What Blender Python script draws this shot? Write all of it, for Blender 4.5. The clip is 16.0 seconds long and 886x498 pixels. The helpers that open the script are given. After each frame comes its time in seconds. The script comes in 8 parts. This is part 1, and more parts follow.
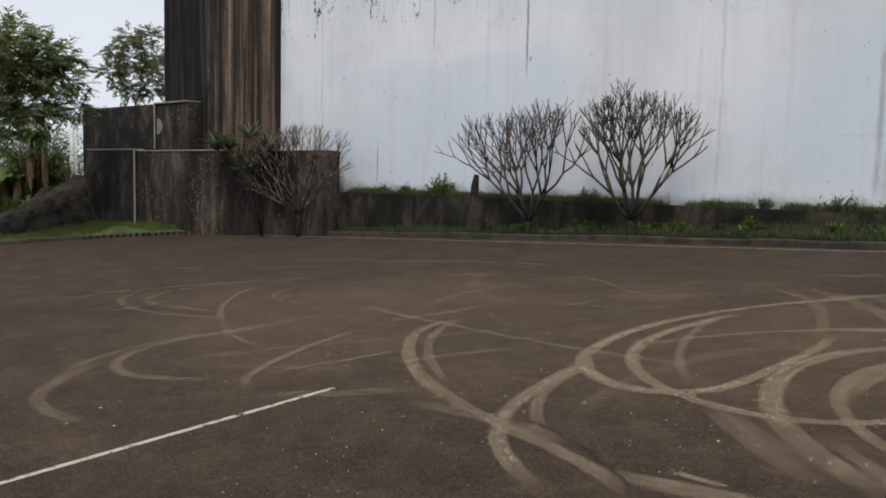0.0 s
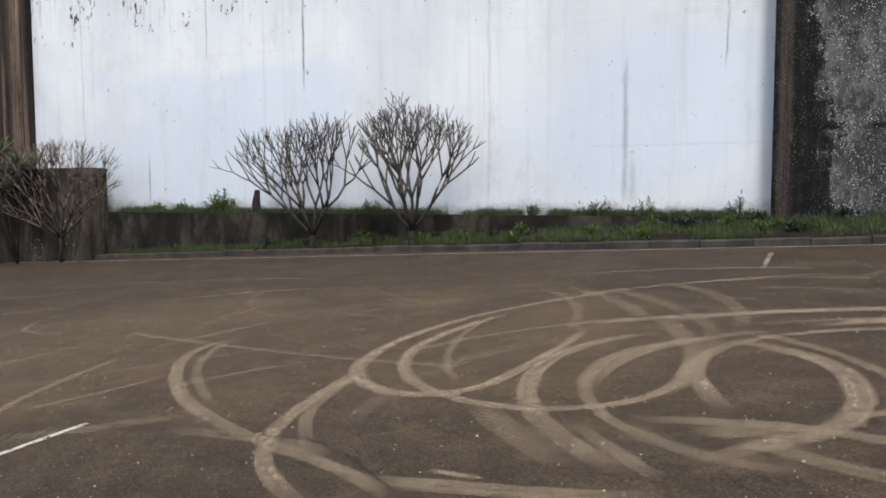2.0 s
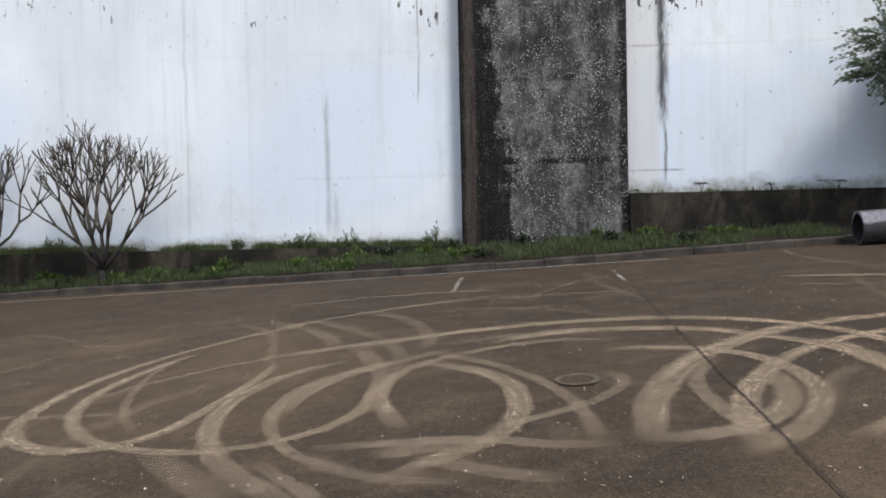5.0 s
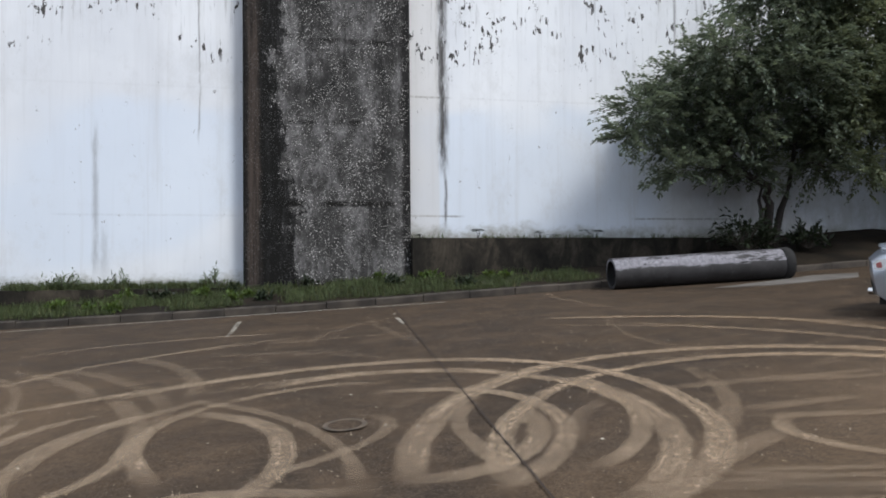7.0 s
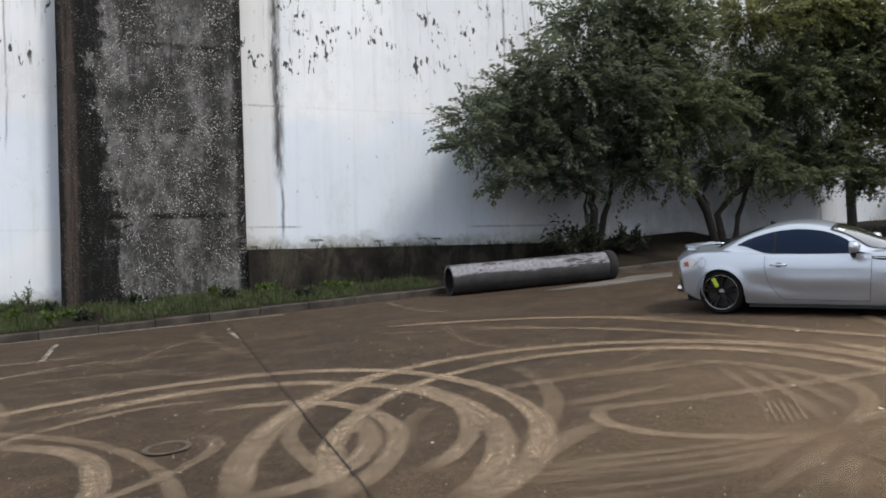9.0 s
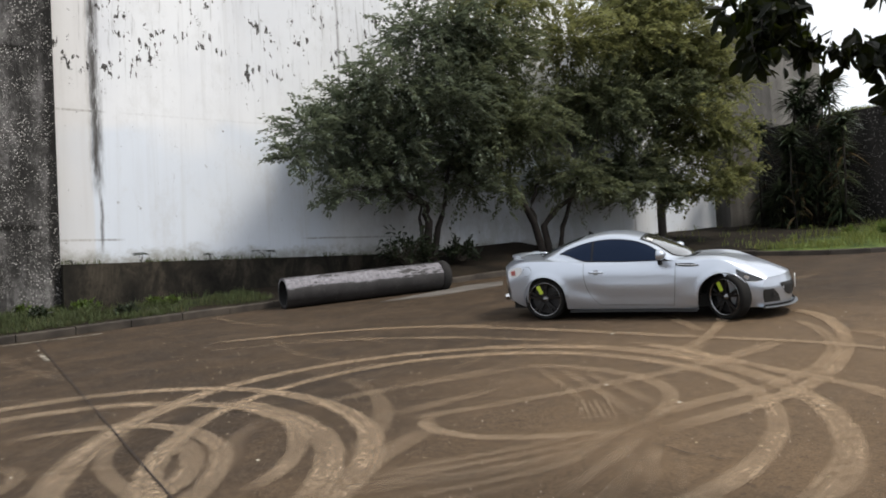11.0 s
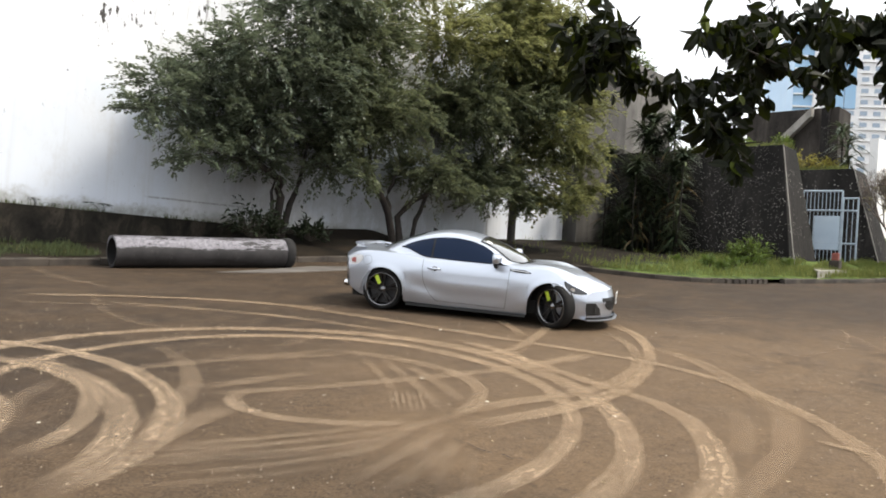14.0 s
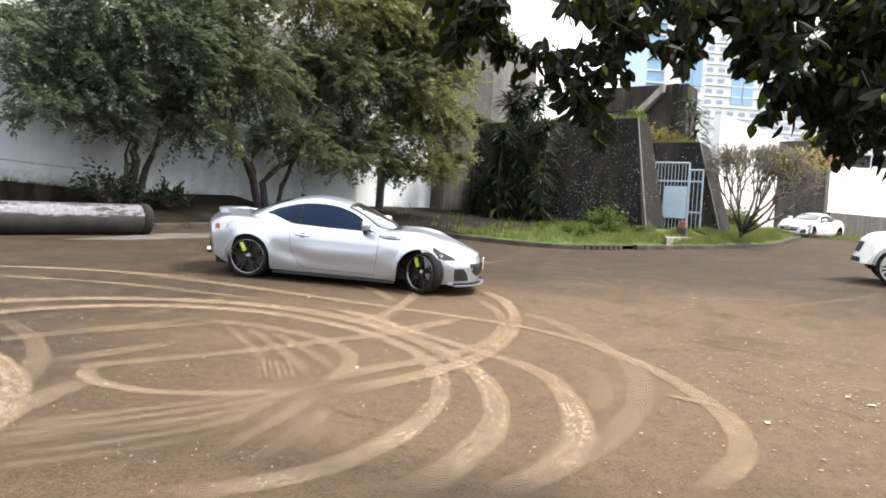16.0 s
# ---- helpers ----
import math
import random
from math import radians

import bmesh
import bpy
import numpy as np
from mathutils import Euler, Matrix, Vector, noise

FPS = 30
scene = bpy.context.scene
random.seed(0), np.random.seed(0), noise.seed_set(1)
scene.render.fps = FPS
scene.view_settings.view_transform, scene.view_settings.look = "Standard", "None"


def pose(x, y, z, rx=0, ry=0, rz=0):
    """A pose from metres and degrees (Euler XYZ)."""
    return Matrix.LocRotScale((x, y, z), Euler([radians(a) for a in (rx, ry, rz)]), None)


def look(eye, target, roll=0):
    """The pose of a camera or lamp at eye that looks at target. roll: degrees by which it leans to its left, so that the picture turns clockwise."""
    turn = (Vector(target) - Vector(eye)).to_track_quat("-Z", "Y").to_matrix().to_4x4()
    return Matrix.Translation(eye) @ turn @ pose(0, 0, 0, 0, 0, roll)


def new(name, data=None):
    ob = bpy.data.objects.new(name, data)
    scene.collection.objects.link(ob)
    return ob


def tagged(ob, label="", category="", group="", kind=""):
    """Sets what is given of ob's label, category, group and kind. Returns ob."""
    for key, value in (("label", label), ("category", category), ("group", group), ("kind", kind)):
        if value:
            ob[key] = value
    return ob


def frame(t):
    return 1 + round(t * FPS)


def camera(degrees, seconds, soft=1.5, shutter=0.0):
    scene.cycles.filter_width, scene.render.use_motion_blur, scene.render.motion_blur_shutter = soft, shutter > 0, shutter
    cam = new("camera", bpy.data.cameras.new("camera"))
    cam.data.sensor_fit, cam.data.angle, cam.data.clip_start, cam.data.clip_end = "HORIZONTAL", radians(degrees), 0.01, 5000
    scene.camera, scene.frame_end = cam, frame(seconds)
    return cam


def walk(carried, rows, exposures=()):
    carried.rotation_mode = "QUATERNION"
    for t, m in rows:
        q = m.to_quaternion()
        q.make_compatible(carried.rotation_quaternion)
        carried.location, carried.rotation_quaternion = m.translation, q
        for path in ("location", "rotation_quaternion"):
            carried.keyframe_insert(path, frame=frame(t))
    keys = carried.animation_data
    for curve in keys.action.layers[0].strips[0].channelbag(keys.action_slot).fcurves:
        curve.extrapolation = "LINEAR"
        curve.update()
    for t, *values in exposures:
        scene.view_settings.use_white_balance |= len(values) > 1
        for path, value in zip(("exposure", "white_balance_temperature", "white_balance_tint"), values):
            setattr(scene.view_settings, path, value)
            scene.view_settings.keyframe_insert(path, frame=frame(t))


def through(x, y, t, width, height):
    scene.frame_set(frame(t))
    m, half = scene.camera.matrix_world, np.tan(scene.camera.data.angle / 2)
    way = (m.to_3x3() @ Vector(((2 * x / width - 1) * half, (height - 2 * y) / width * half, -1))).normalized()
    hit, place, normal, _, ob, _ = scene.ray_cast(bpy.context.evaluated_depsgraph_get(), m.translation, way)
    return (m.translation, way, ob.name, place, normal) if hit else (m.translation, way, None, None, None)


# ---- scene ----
import collections

cam = camera(59.7, 16.0, soft=1.8)
PATH = [
    (0, (0.000, 0.000, 1.834), (-1.2399, 1.5588, 1.6534), 1.38),
    (0.5, (0.037, 0.032, 1.823), (-1.1062, 1.6606, 1.6216), 1.34),
    (1, (0.088, 0.068, 1.810), (-0.9509, 1.7660, 1.6208), 0.70),
    (1.5, (0.146, 0.110, 1.811), (-0.7756, 1.8767, 1.6442), 0.02),
    (2, (0.209, 0.136, 1.815), (-0.5815, 1.9686, 1.6763), -0.13),
    (2.5, (0.271, 0.150, 1.821), (-0.3991, 2.0316, 1.7119), -0.30),
    (3, (0.328, 0.186, 1.821), (-0.2351, 2.1033, 1.7424), -0.57),
    (5.5, (0.557, 0.255, 1.790), (0.5994, 2.2541, 1.7367), -1.05),
    (6, (0.611, 0.246, 1.798), (0.7964, 2.2372, 1.7843), -0.91),
    (6.5, (0.655, 0.230, 1.809), (0.9626, 2.2065, 1.8322), -1.03),
    (7, (0.697, 0.225, 1.820), (1.1321, 2.1771, 1.8584), -0.47),
    (7.5, (0.746, 0.220, 1.817), (1.2923, 2.1432, 1.8628), -0.22),
    (8, (0.796, 0.213, 1.817), (1.4388, 2.1062, 1.8614), -0.57),
    (8.5, (0.827, 0.195, 1.810), (1.5525, 2.0577, 1.8647), -1.22),
    (9, (0.849, 0.191, 1.804), (1.6602, 2.0184, 1.8589), -2.16),
    (9.5, (0.881, 0.185, 1.797), (1.7836, 1.9692, 1.8391), -2.12),
    (10, (0.899, 0.170, 1.781), (1.8947, 1.9040, 1.8239), -2.78),
    (12.5, (1.017, 0.049, 1.819), (2.3750, 1.5150, 1.9040), 0.20),
    (13, (1.062, 0.029, 1.803), (2.4323, 1.4844, 1.8644), 2.96),
    (13.5, (1.099, 0.015, 1.788), (2.5072, 1.4349, 1.8338), 3.52),
    (14, (1.113, 0.001, 1.782), (2.5595, 1.3822, 1.8203), 3.97),
    (14.5, (1.137, 0.001, 1.778), (2.6316, 1.3303, 1.7939), 4.35),
    (15, (1.149, 0.015, 1.771), (2.6854, 1.2957, 1.7842), 3.98),
    (15.5, (1.146, 0.027, 1.764), (2.7507, 1.2206, 1.7391), 3.99),
    (16, (1.127, 0.034, 1.762), (2.7896, 1.1455, 1.7404), 3.93),
]
EXPOSURES = [(0.0, -0.24, 6250, 10), (0.5, -0.17, 6220, 10), (1.0, 0.08, 6180, 10), (3.0, 0.32, 6000, 10), (7.0, 0.25, 5950, 10), (10.0, 0.24, 6350, 10), (12.5, 0.63, 6550, 10), (14.5, 1.06, 6600, 10), (16.0, 1.42, 6520, 10)]
walk(cam, [(t, look(eye, target, roll)) for t, eye, target, roll in PATH], EXPOSURES)

# ---- light: a bright, thinly clouded sky and one wide, soft sun ----
SUN_EL, SUN_AZ = 54.0, 146.0
world = bpy.data.worlds.new("sky")
scene.world = world
world.use_nodes = True
_n = world.node_tree.nodes
_sky = _n.new("ShaderNodeTexSky")
_sky.sky_type, _sky.sun_disc = "NISHITA", False
_sky.sun_elevation, _sky.sun_rotation = radians(SUN_EL), radians(SUN_AZ)
_sky.air_density, _sky.dust_density, _sky.ozone_density = 1.0, 4.0, 1.0
_co = _n.new("ShaderNodeTexCoord")
_cl = _n.new("ShaderNodeTexNoise")
_cl.inputs["Scale"].default_value, _cl.inputs["Detail"].default_value, _cl.inputs["Roughness"].default_value = 2.2, 6.0, 0.6
_rg = _n.new("ShaderNodeMapRange")
for _k, _v in enumerate((0.34, 0.68, 0.86, 1.0)):
    _rg.inputs[_k + 1].default_value = _v
_mx = _n.new("ShaderNodeMix")
_mx.data_type = "RGBA"
_mx.inputs[7].default_value = (14.0, 14.5, 15.2, 1)
_w = world.node_tree.links
_w.new(_co.outputs["Generated"], _cl.inputs["Vector"])
_w.new(_cl.outputs["Fac"], _rg.inputs[0])
# the haze thins away from the sun's side
_ax = _n.new("ShaderNodeVectorMath")
_ax.operation = "DOT_PRODUCT"
_ax.inputs[1].default_value = (0.8, 0.25, 0.0)
_th = _n.new("ShaderNodeMapRange")
for _k, _v in enumerate((-0.8, 0.4, 0.98, 1.0)):
    _th.inputs[_k + 1].default_value = _v
_mu = _n.new("ShaderNodeMath")
_mu.operation = "MULTIPLY"
_w.new(_co.outputs["Generated"], _ax.inputs[0])
_w.new(_ax.outputs["Value"], _th.inputs[0])
_w.new(_rg.outputs[0], _mu.inputs[0])
_w.new(_th.outputs[0], _mu.inputs[1])
_w.new(_mu.outputs[0], _mx.inputs[0])
_w.new(_sky.outputs[0], _mx.inputs[6])
_w.new(_mx.outputs[2], _n["Background"].inputs["Color"])
_n["Background"].inputs["Strength"].default_value = 0.068
sun = new("sun", bpy.data.lights.new("sun", "SUN"))
sun.data.energy, sun.data.angle, sun.data.color = 2.5, radians(14), (1.0, 0.93, 0.82)
_d = Vector((math.sin(radians(SUN_AZ)) * math.cos(radians(SUN_EL)), math.cos(radians(SUN_AZ)) * math.cos(radians(SUN_EL)), math.sin(radians(SUN_EL))))
sun.matrix_world = look(_d * 60, (0, 0, 0))


# ---- mesh helpers ----
def smoothstep(a, b, v):
    k = min(1.0, max(0.0, (v - a) / (b - a)))
    return k * k * (3 - 2 * k)


SLOPE = 0.057


def gz(x, y):
    """Height of the lot, which climbs to the right and towards the wall."""
    cx, cy = max(-45.0, min(75.0, x)), max(-25.0, min(24.0, y))
    return SLOPE * (cx + cy) + 0.3 * smoothstep(13, 19, x) * max(smoothstep(5.5, 2.0, y), smoothstep(36, 43, x) * smoothstep(9.0, 7.6, y))


class Shell:
    """Gathers corners and faces for one mesh."""

    def __init__(self):
        self.v, self.f, self.m, self.uv = [], [], [], {}

    def quad(self, a, b, c, d, m=0):
        k = len(self.v)
        self.v += [tuple(a), tuple(b), tuple(c), tuple(d)]
        self.f.append((k, k + 1, k + 2, k + 3))
        self.m.append(m)

    def poly(self, pts, m=0):
        k = len(self.v)
        self.v += [tuple(q) for q in pts]
        self.f.append(tuple(range(k, k + len(pts))))
        self.m.append(m)

    def box(self, x0, x1, y0, y1, z0, z1, m=0):
        self.prism([(x0, y0), (x1, y0), (x1, y1), (x0, y1)], z0, z1, m)

    def prism(self, outline, z0, z1, m=0):
        """A solid over an outline given counter-clockwise; z0 and z1 are numbers or functions of x and y."""
        n, k = len(outline), len(self.v)
        low = z0 if callable(z0) else lambda x, y: z0
        top = z1 if callable(z1) else lambda x, y: z1
        self.v += [(x, y, low(x, y)) for x, y in outline] + [(x, y, top(x, y)) for x, y in outline]
        self.f += [tuple(range(k + n - 1, k - 1, -1)), tuple(range(k + n, k + 2 * n))]
        self.f += [(k + i, k + (i + 1) % n, k + n + (i + 1) % n, k + n + i) for i in range(n)]
        self.m += [m] * (n + 2)

    def tube(self, pts, radii, sides=6, m=0, cap=True):
        """A round limb through pts."""
        pts = [Vector(q) for q in pts]
        k = len(self.v)
        ref = Vector((0.31, 0.17, 0.93))
        for i, q in enumerate(pts):
            d = (pts[min(i + 1, len(pts) - 1)] - pts[max(i - 1, 0)]).normalized()
            a = d.cross(ref)
            if a.length < 0.05:
                a = d.cross(Vector((1, 0, 0)))
            a.normalize()
            b = d.cross(a)
            r = radii[i] if hasattr(radii, "__len__") else radii
            for s in range(sides):
                w = math.tau * s / sides
                self.v.append(tuple(q + r * (math.cos(w) * a + math.sin(w) * b)))
        for i in range(len(pts) - 1):
            for s in range(sides):
                t = (s + 1) % sides
                self.f.append((k + i * sides + s, k + i * sides + t, k + (i + 1) * sides + t, k + (i + 1) * sides + s))
                self.m.append(m)
        if cap:
            self.f += [tuple(range(k + sides - 1, k - 1, -1)), tuple(range(k + (len(pts) - 1) * sides, k + len(pts) * sides))]
            self.m += [m, m]

    def data(self, name, mats, smooth=False):
        me = bpy.data.meshes.new(name)
        me.from_pydata(self.v, [], self.f)
        for mt in mats if isinstance(mats, (list, tuple)) else [mats]:
            me.materials.append(mt)
        me.polygons.foreach_set("material_index", self.m)
        if smooth:
            me.polygons.foreach_set("use_smooth", [True] * len(self.f))
        me.update()
        return me


def part(name, shell, mats, parent=None, label="", smooth=False, bevel=0.0):
    """Links a shell as one mesh object, under a thing or on its own."""
    ob = new(name, shell.data(name, mats, smooth))
    if parent is not None:
        ob.parent = parent
    if label:
        ob["label"] = label
    if bevel:
        mod = ob.modifiers.new("bevel", "BEVEL")
        mod.width, mod.segments, mod.limit_method = bevel, 2, "ANGLE"
    return ob


def thing(name, label, category, at=None, group="", kind=""):
    ob = new(name)
    if at is not None:
        ob.matrix_world = at
    return tagged(ob, label, category, group, kind)


# ---- materials ----
class Nodes:
    """A short way to write node trees."""

    def __init__(self, name):
        self.mat = bpy.data.materials.new(name)
        self.mat.use_nodes = True
        self.t = self.mat.node_tree
        self.b = self.t.nodes["Principled BSDF"]
        self.out = self.t.nodes["Material Output"]
        self.co = self.t.nodes.new("ShaderNodeTexCoord").outputs["Object"]

    def put(self, value, socket):
        if isinstance(value, bpy.types.NodeSocket):
            self.t.links.new(value, socket)
        elif isinstance(value, tuple) and len(value) == 3 and socket.type == "RGBA":
            socket.default_value = (*value, 1)
        else:
            socket.default_value = value

    def scaled(self, scale, co=None):
        n = self.t.nodes.new("ShaderNodeMapping")
        self.t.links.new(co or self.co, n.inputs[0])
        n.inputs["Scale"].default_value = scale if isinstance(scale, tuple) else (scale,) * 3
        return n.outputs[0]

    def noise(self, scale, detail=4.0, rough=0.55, co=None, warp=0.0):
        n = self.t.nodes.new("ShaderNodeTexNoise")
        self.t.links.new(self.scaled(scale, co), n.inputs["Vector"])
        n.inputs["Scale"].default_value, n.inputs["Detail"].default_value = 1.0, detail
        n.inputs["Roughness"].default_value, n.inputs["Distortion"].default_value = rough, warp
        return n.outputs["Fac"]

    def cells(self, scale, feature="F1", out="Distance"):
        n = self.t.nodes.new("ShaderNodeTexVoronoi")
        n.feature = feature
        self.t.links.new(self.scaled(scale), n.inputs["Vector"])
        n.inputs["Scale"].default_value = 1.0
        return n.outputs[out]

    def ramp(self, fac, stops):
        n = self.t.nodes.new("ShaderNodeValToRGB")
        e = n.color_ramp.elements
        while len(e) < len(stops):
            e.new(0.5)
        for k, (at, c) in enumerate(stops):
            e[k].position = at
            e[k].color = (*c, 1) if isinstance(c, tuple) else (c, c, c, 1)
        self.put(fac, n.inputs[0])
        return n.outputs[0]

    def mix(self, fac, a, b, kind="MIX"):
        n = self.t.nodes.new("ShaderNodeMix")
        n.data_type, n.blend_type = "RGBA", kind
        self.put(fac, n.inputs[0])
        self.put(a, n.inputs[6])
        self.put(b, n.inputs[7])
        return n.outputs[2]

    def math(self, kind, a, b=0.0, clamp=False):
        n = self.t.nodes.new("ShaderNodeMath")
        n.operation, n.use_clamp = kind, clamp
        self.put(a, n.inputs[0])
        self.put(b, n.inputs[1])
        return n.outputs[0]

    def axis(self, k, co=None):
        n = self.t.nodes.new("ShaderNodeSeparateXYZ")
        self.t.links.new(co or self.co, n.inputs[0])
        return n.outputs[k]

    def span(self, value, a, b, c=0.0, d=1.0):
        n = self.t.nodes.new("ShaderNodeMapRange")
        n.interpolation_type = "SMOOTHSTEP"
        self.put(value, n.inputs[0])
        for k, v in enumerate((a, b, c, d)):
            n.inputs[k + 1].default_value = v
        return n.outputs[0]

    def bump(self, height, strength=0.3, distance=0.02):
        n = self.t.nodes.new("ShaderNodeBump")
        n.inputs["Strength"].default_value, n.inputs["Distance"].default_value = strength, distance
        self.put(height, n.inputs["Height"])
        self.t.links.new(n.outputs[0], self.b.inputs["Normal"])

    def done(self, color, rough=0.8, metal=0.0, **more):
        self.put(color, self.b.inputs["Base Color"])
        self.put(rough, self.b.inputs["Roughness"])
        self.put(metal, self.b.inputs["Metallic"])
        for k, v in more.items():
            self.put(v, self.b.inputs[k.replace("_", " ")])
        return self.mat


def grainy(name, dark, light, scale=3.0, fine=40.0, rough=0.8, bump=0.2, metal=0.0, **more):
    """A plain surface with variation at two scales."""
    n = Nodes(name)
    a, b = n.noise(scale, 5), n.noise(fine, 3)
    col = n.mix(n.span(a, 0.3, 0.7), dark, light)
    col = n.mix(n.math("MULTIPLY", b, 0.35), col, tuple(0.55 * v for v in dark))
    if bump:
        n.bump(b, bump, 0.01)
    return n.done(col, rough, metal, **more)


def plain(name, color, rough=0.5, metal=0.0, **more):
    return Nodes(name).done(color, rough, metal, **more)


def make_asphalt():
    n = Nodes("brown_asphalt")
    x, y = n.axis(0), n.axis(1)
    big, mid = n.noise(0.22, 5, 0.6, warp=0.8), n.noise((1.1, 1.6, 1.0), 7, 0.7, warp=0.3)
    small, fine = n.noise(9.0, 7, 0.85), n.noise(48, 4, 0.8)
    col = n.mix(n.span(mid, 0.3, 0.72), (0.0225, 0.0152, 0.0095), (0.061, 0.0405, 0.0238))
    drag = n.noise((0.8, 1.3, 1.0), 8, 0.8, warp=0.4)
    col = n.mix(n.math("MULTIPLY", n.span(drag, 0.47, 0.68), 0.36), col, (0.130, 0.089, 0.057))
    col = n.mix(n.math("MULTIPLY", n.span(big, 0.50, 0.34), 0.5), col, (0.021, 0.015, 0.0107))
    # coarse aggregate: each stone its own tone
    worn_off = n.math("MULTIPLY", n.span(n.noise((0.55, 0.9, 1.0), 7, 0.75, warp=0.6), 0.50, 0.66), n.span(x, 5.0, 11.0, 0.15, 0.7))
    stone = n.cells(85.0, "F1", "Color")
    tone = n.axis(0, stone)
    col = n.mix(n.span(tone, 0.55, 1.0, 0.0, 0.55), col, (0.092, 0.068, 0.048))
    col = n.mix(n.span(tone, 0.45, 0.0, 0.0, 0.50), col, (0.010, 0.0076, 0.006))
    # red-brown dust, thickest where the tyres have ground it up
    dx, dy = n.math("MULTIPLY", n.math("SUBTRACT", x, 9.0), 0.12), n.math("MULTIPLY", n.math("SUBTRACT", y, 2.6), 0.165)
    away = n.math("SQRT", n.math("ADD", n.math("MULTIPLY", dx, dx), n.math("MULTIPLY", dy, dy)))
    spread = n.math("MAXIMUM", n.span(away, 1.35, 0.25), n.span(n.math("SUBTRACT", x, y), 4.0, 16.0, 0.0, 0.22))
    wx, wy = n.math("MULTIPLY", n.math("ADD", x, 5.5), 0.11), n.math("MULTIPLY", n.math("SUBTRACT", y, 8.0), 0.20)
    upper = n.math("SQRT", n.math("ADD", n.math("MULTIPLY", wx, wx), n.math("MULTIPLY", wy, wy)))
    spread = n.math("MAXIMUM", spread, n.span(upper, 1.2, 0.3, 0.0, 0.55))
    reach = n.math("ADD", n.math("MULTIPLY", spread, 0.80), n.math("MULTIPLY", big, 0.55))
    dust = n.math("MULTIPLY", n.span(reach, 0.42, 1.10), n.span(small, 0.2, 0.7, 0.25, 1.0))
    col = n.mix(n.math("MULTIPLY", dust, 0.56), col, (0.216, 0.144, 0.083))
    col = n.mix(worn_off, col, (0.050, 0.0345, 0.0225))
    col = n.mix(n.math("MULTIPLY", n.span(n.noise((2.6, 2.6, 1), 8, 0.85, warp=0.3), 0.46, 0.70), 0.30), col, (0.145, 0.101, 0.066))
    col = n.mix(n.math("MULTIPLY", n.span(fine, 0.48, 0.66), 0.55), col, (0.016, 0.013, 0.011))
    col = n.mix(n.math("MULTIPLY", n.span(small, 0.60, 0.78), 0.35), col, (0.025, 0.02, 0.017))
    speck = n.math("MULTIPLY", n.span(n.cells(75.0), 0.24, 0.10), n.span(n.noise(5.0, 4, 0.7), 0.40, 0.62))
    col = n.mix(n.math("MULTIPLY", speck, 0.85), col, (0.24, 0.185, 0.135))
    grit = n.cells(26.0)
    col = n.mix(n.math("MULTIPLY", n.span(grit, 0.13, 0.05), n.span(n.noise(3.0, 3), 0.48, 0.68)), col, (0.22, 0.185, 0.14))
    n.bump(n.math("ADD", fine, n.math("MULTIPLY", small, 0.5)), 0.45, 0.012)
    return n.done(col, n.span(mid, 0.2, 0.8, 0.78, 0.95), 0.0, Specular_IOR_Level=0.16)


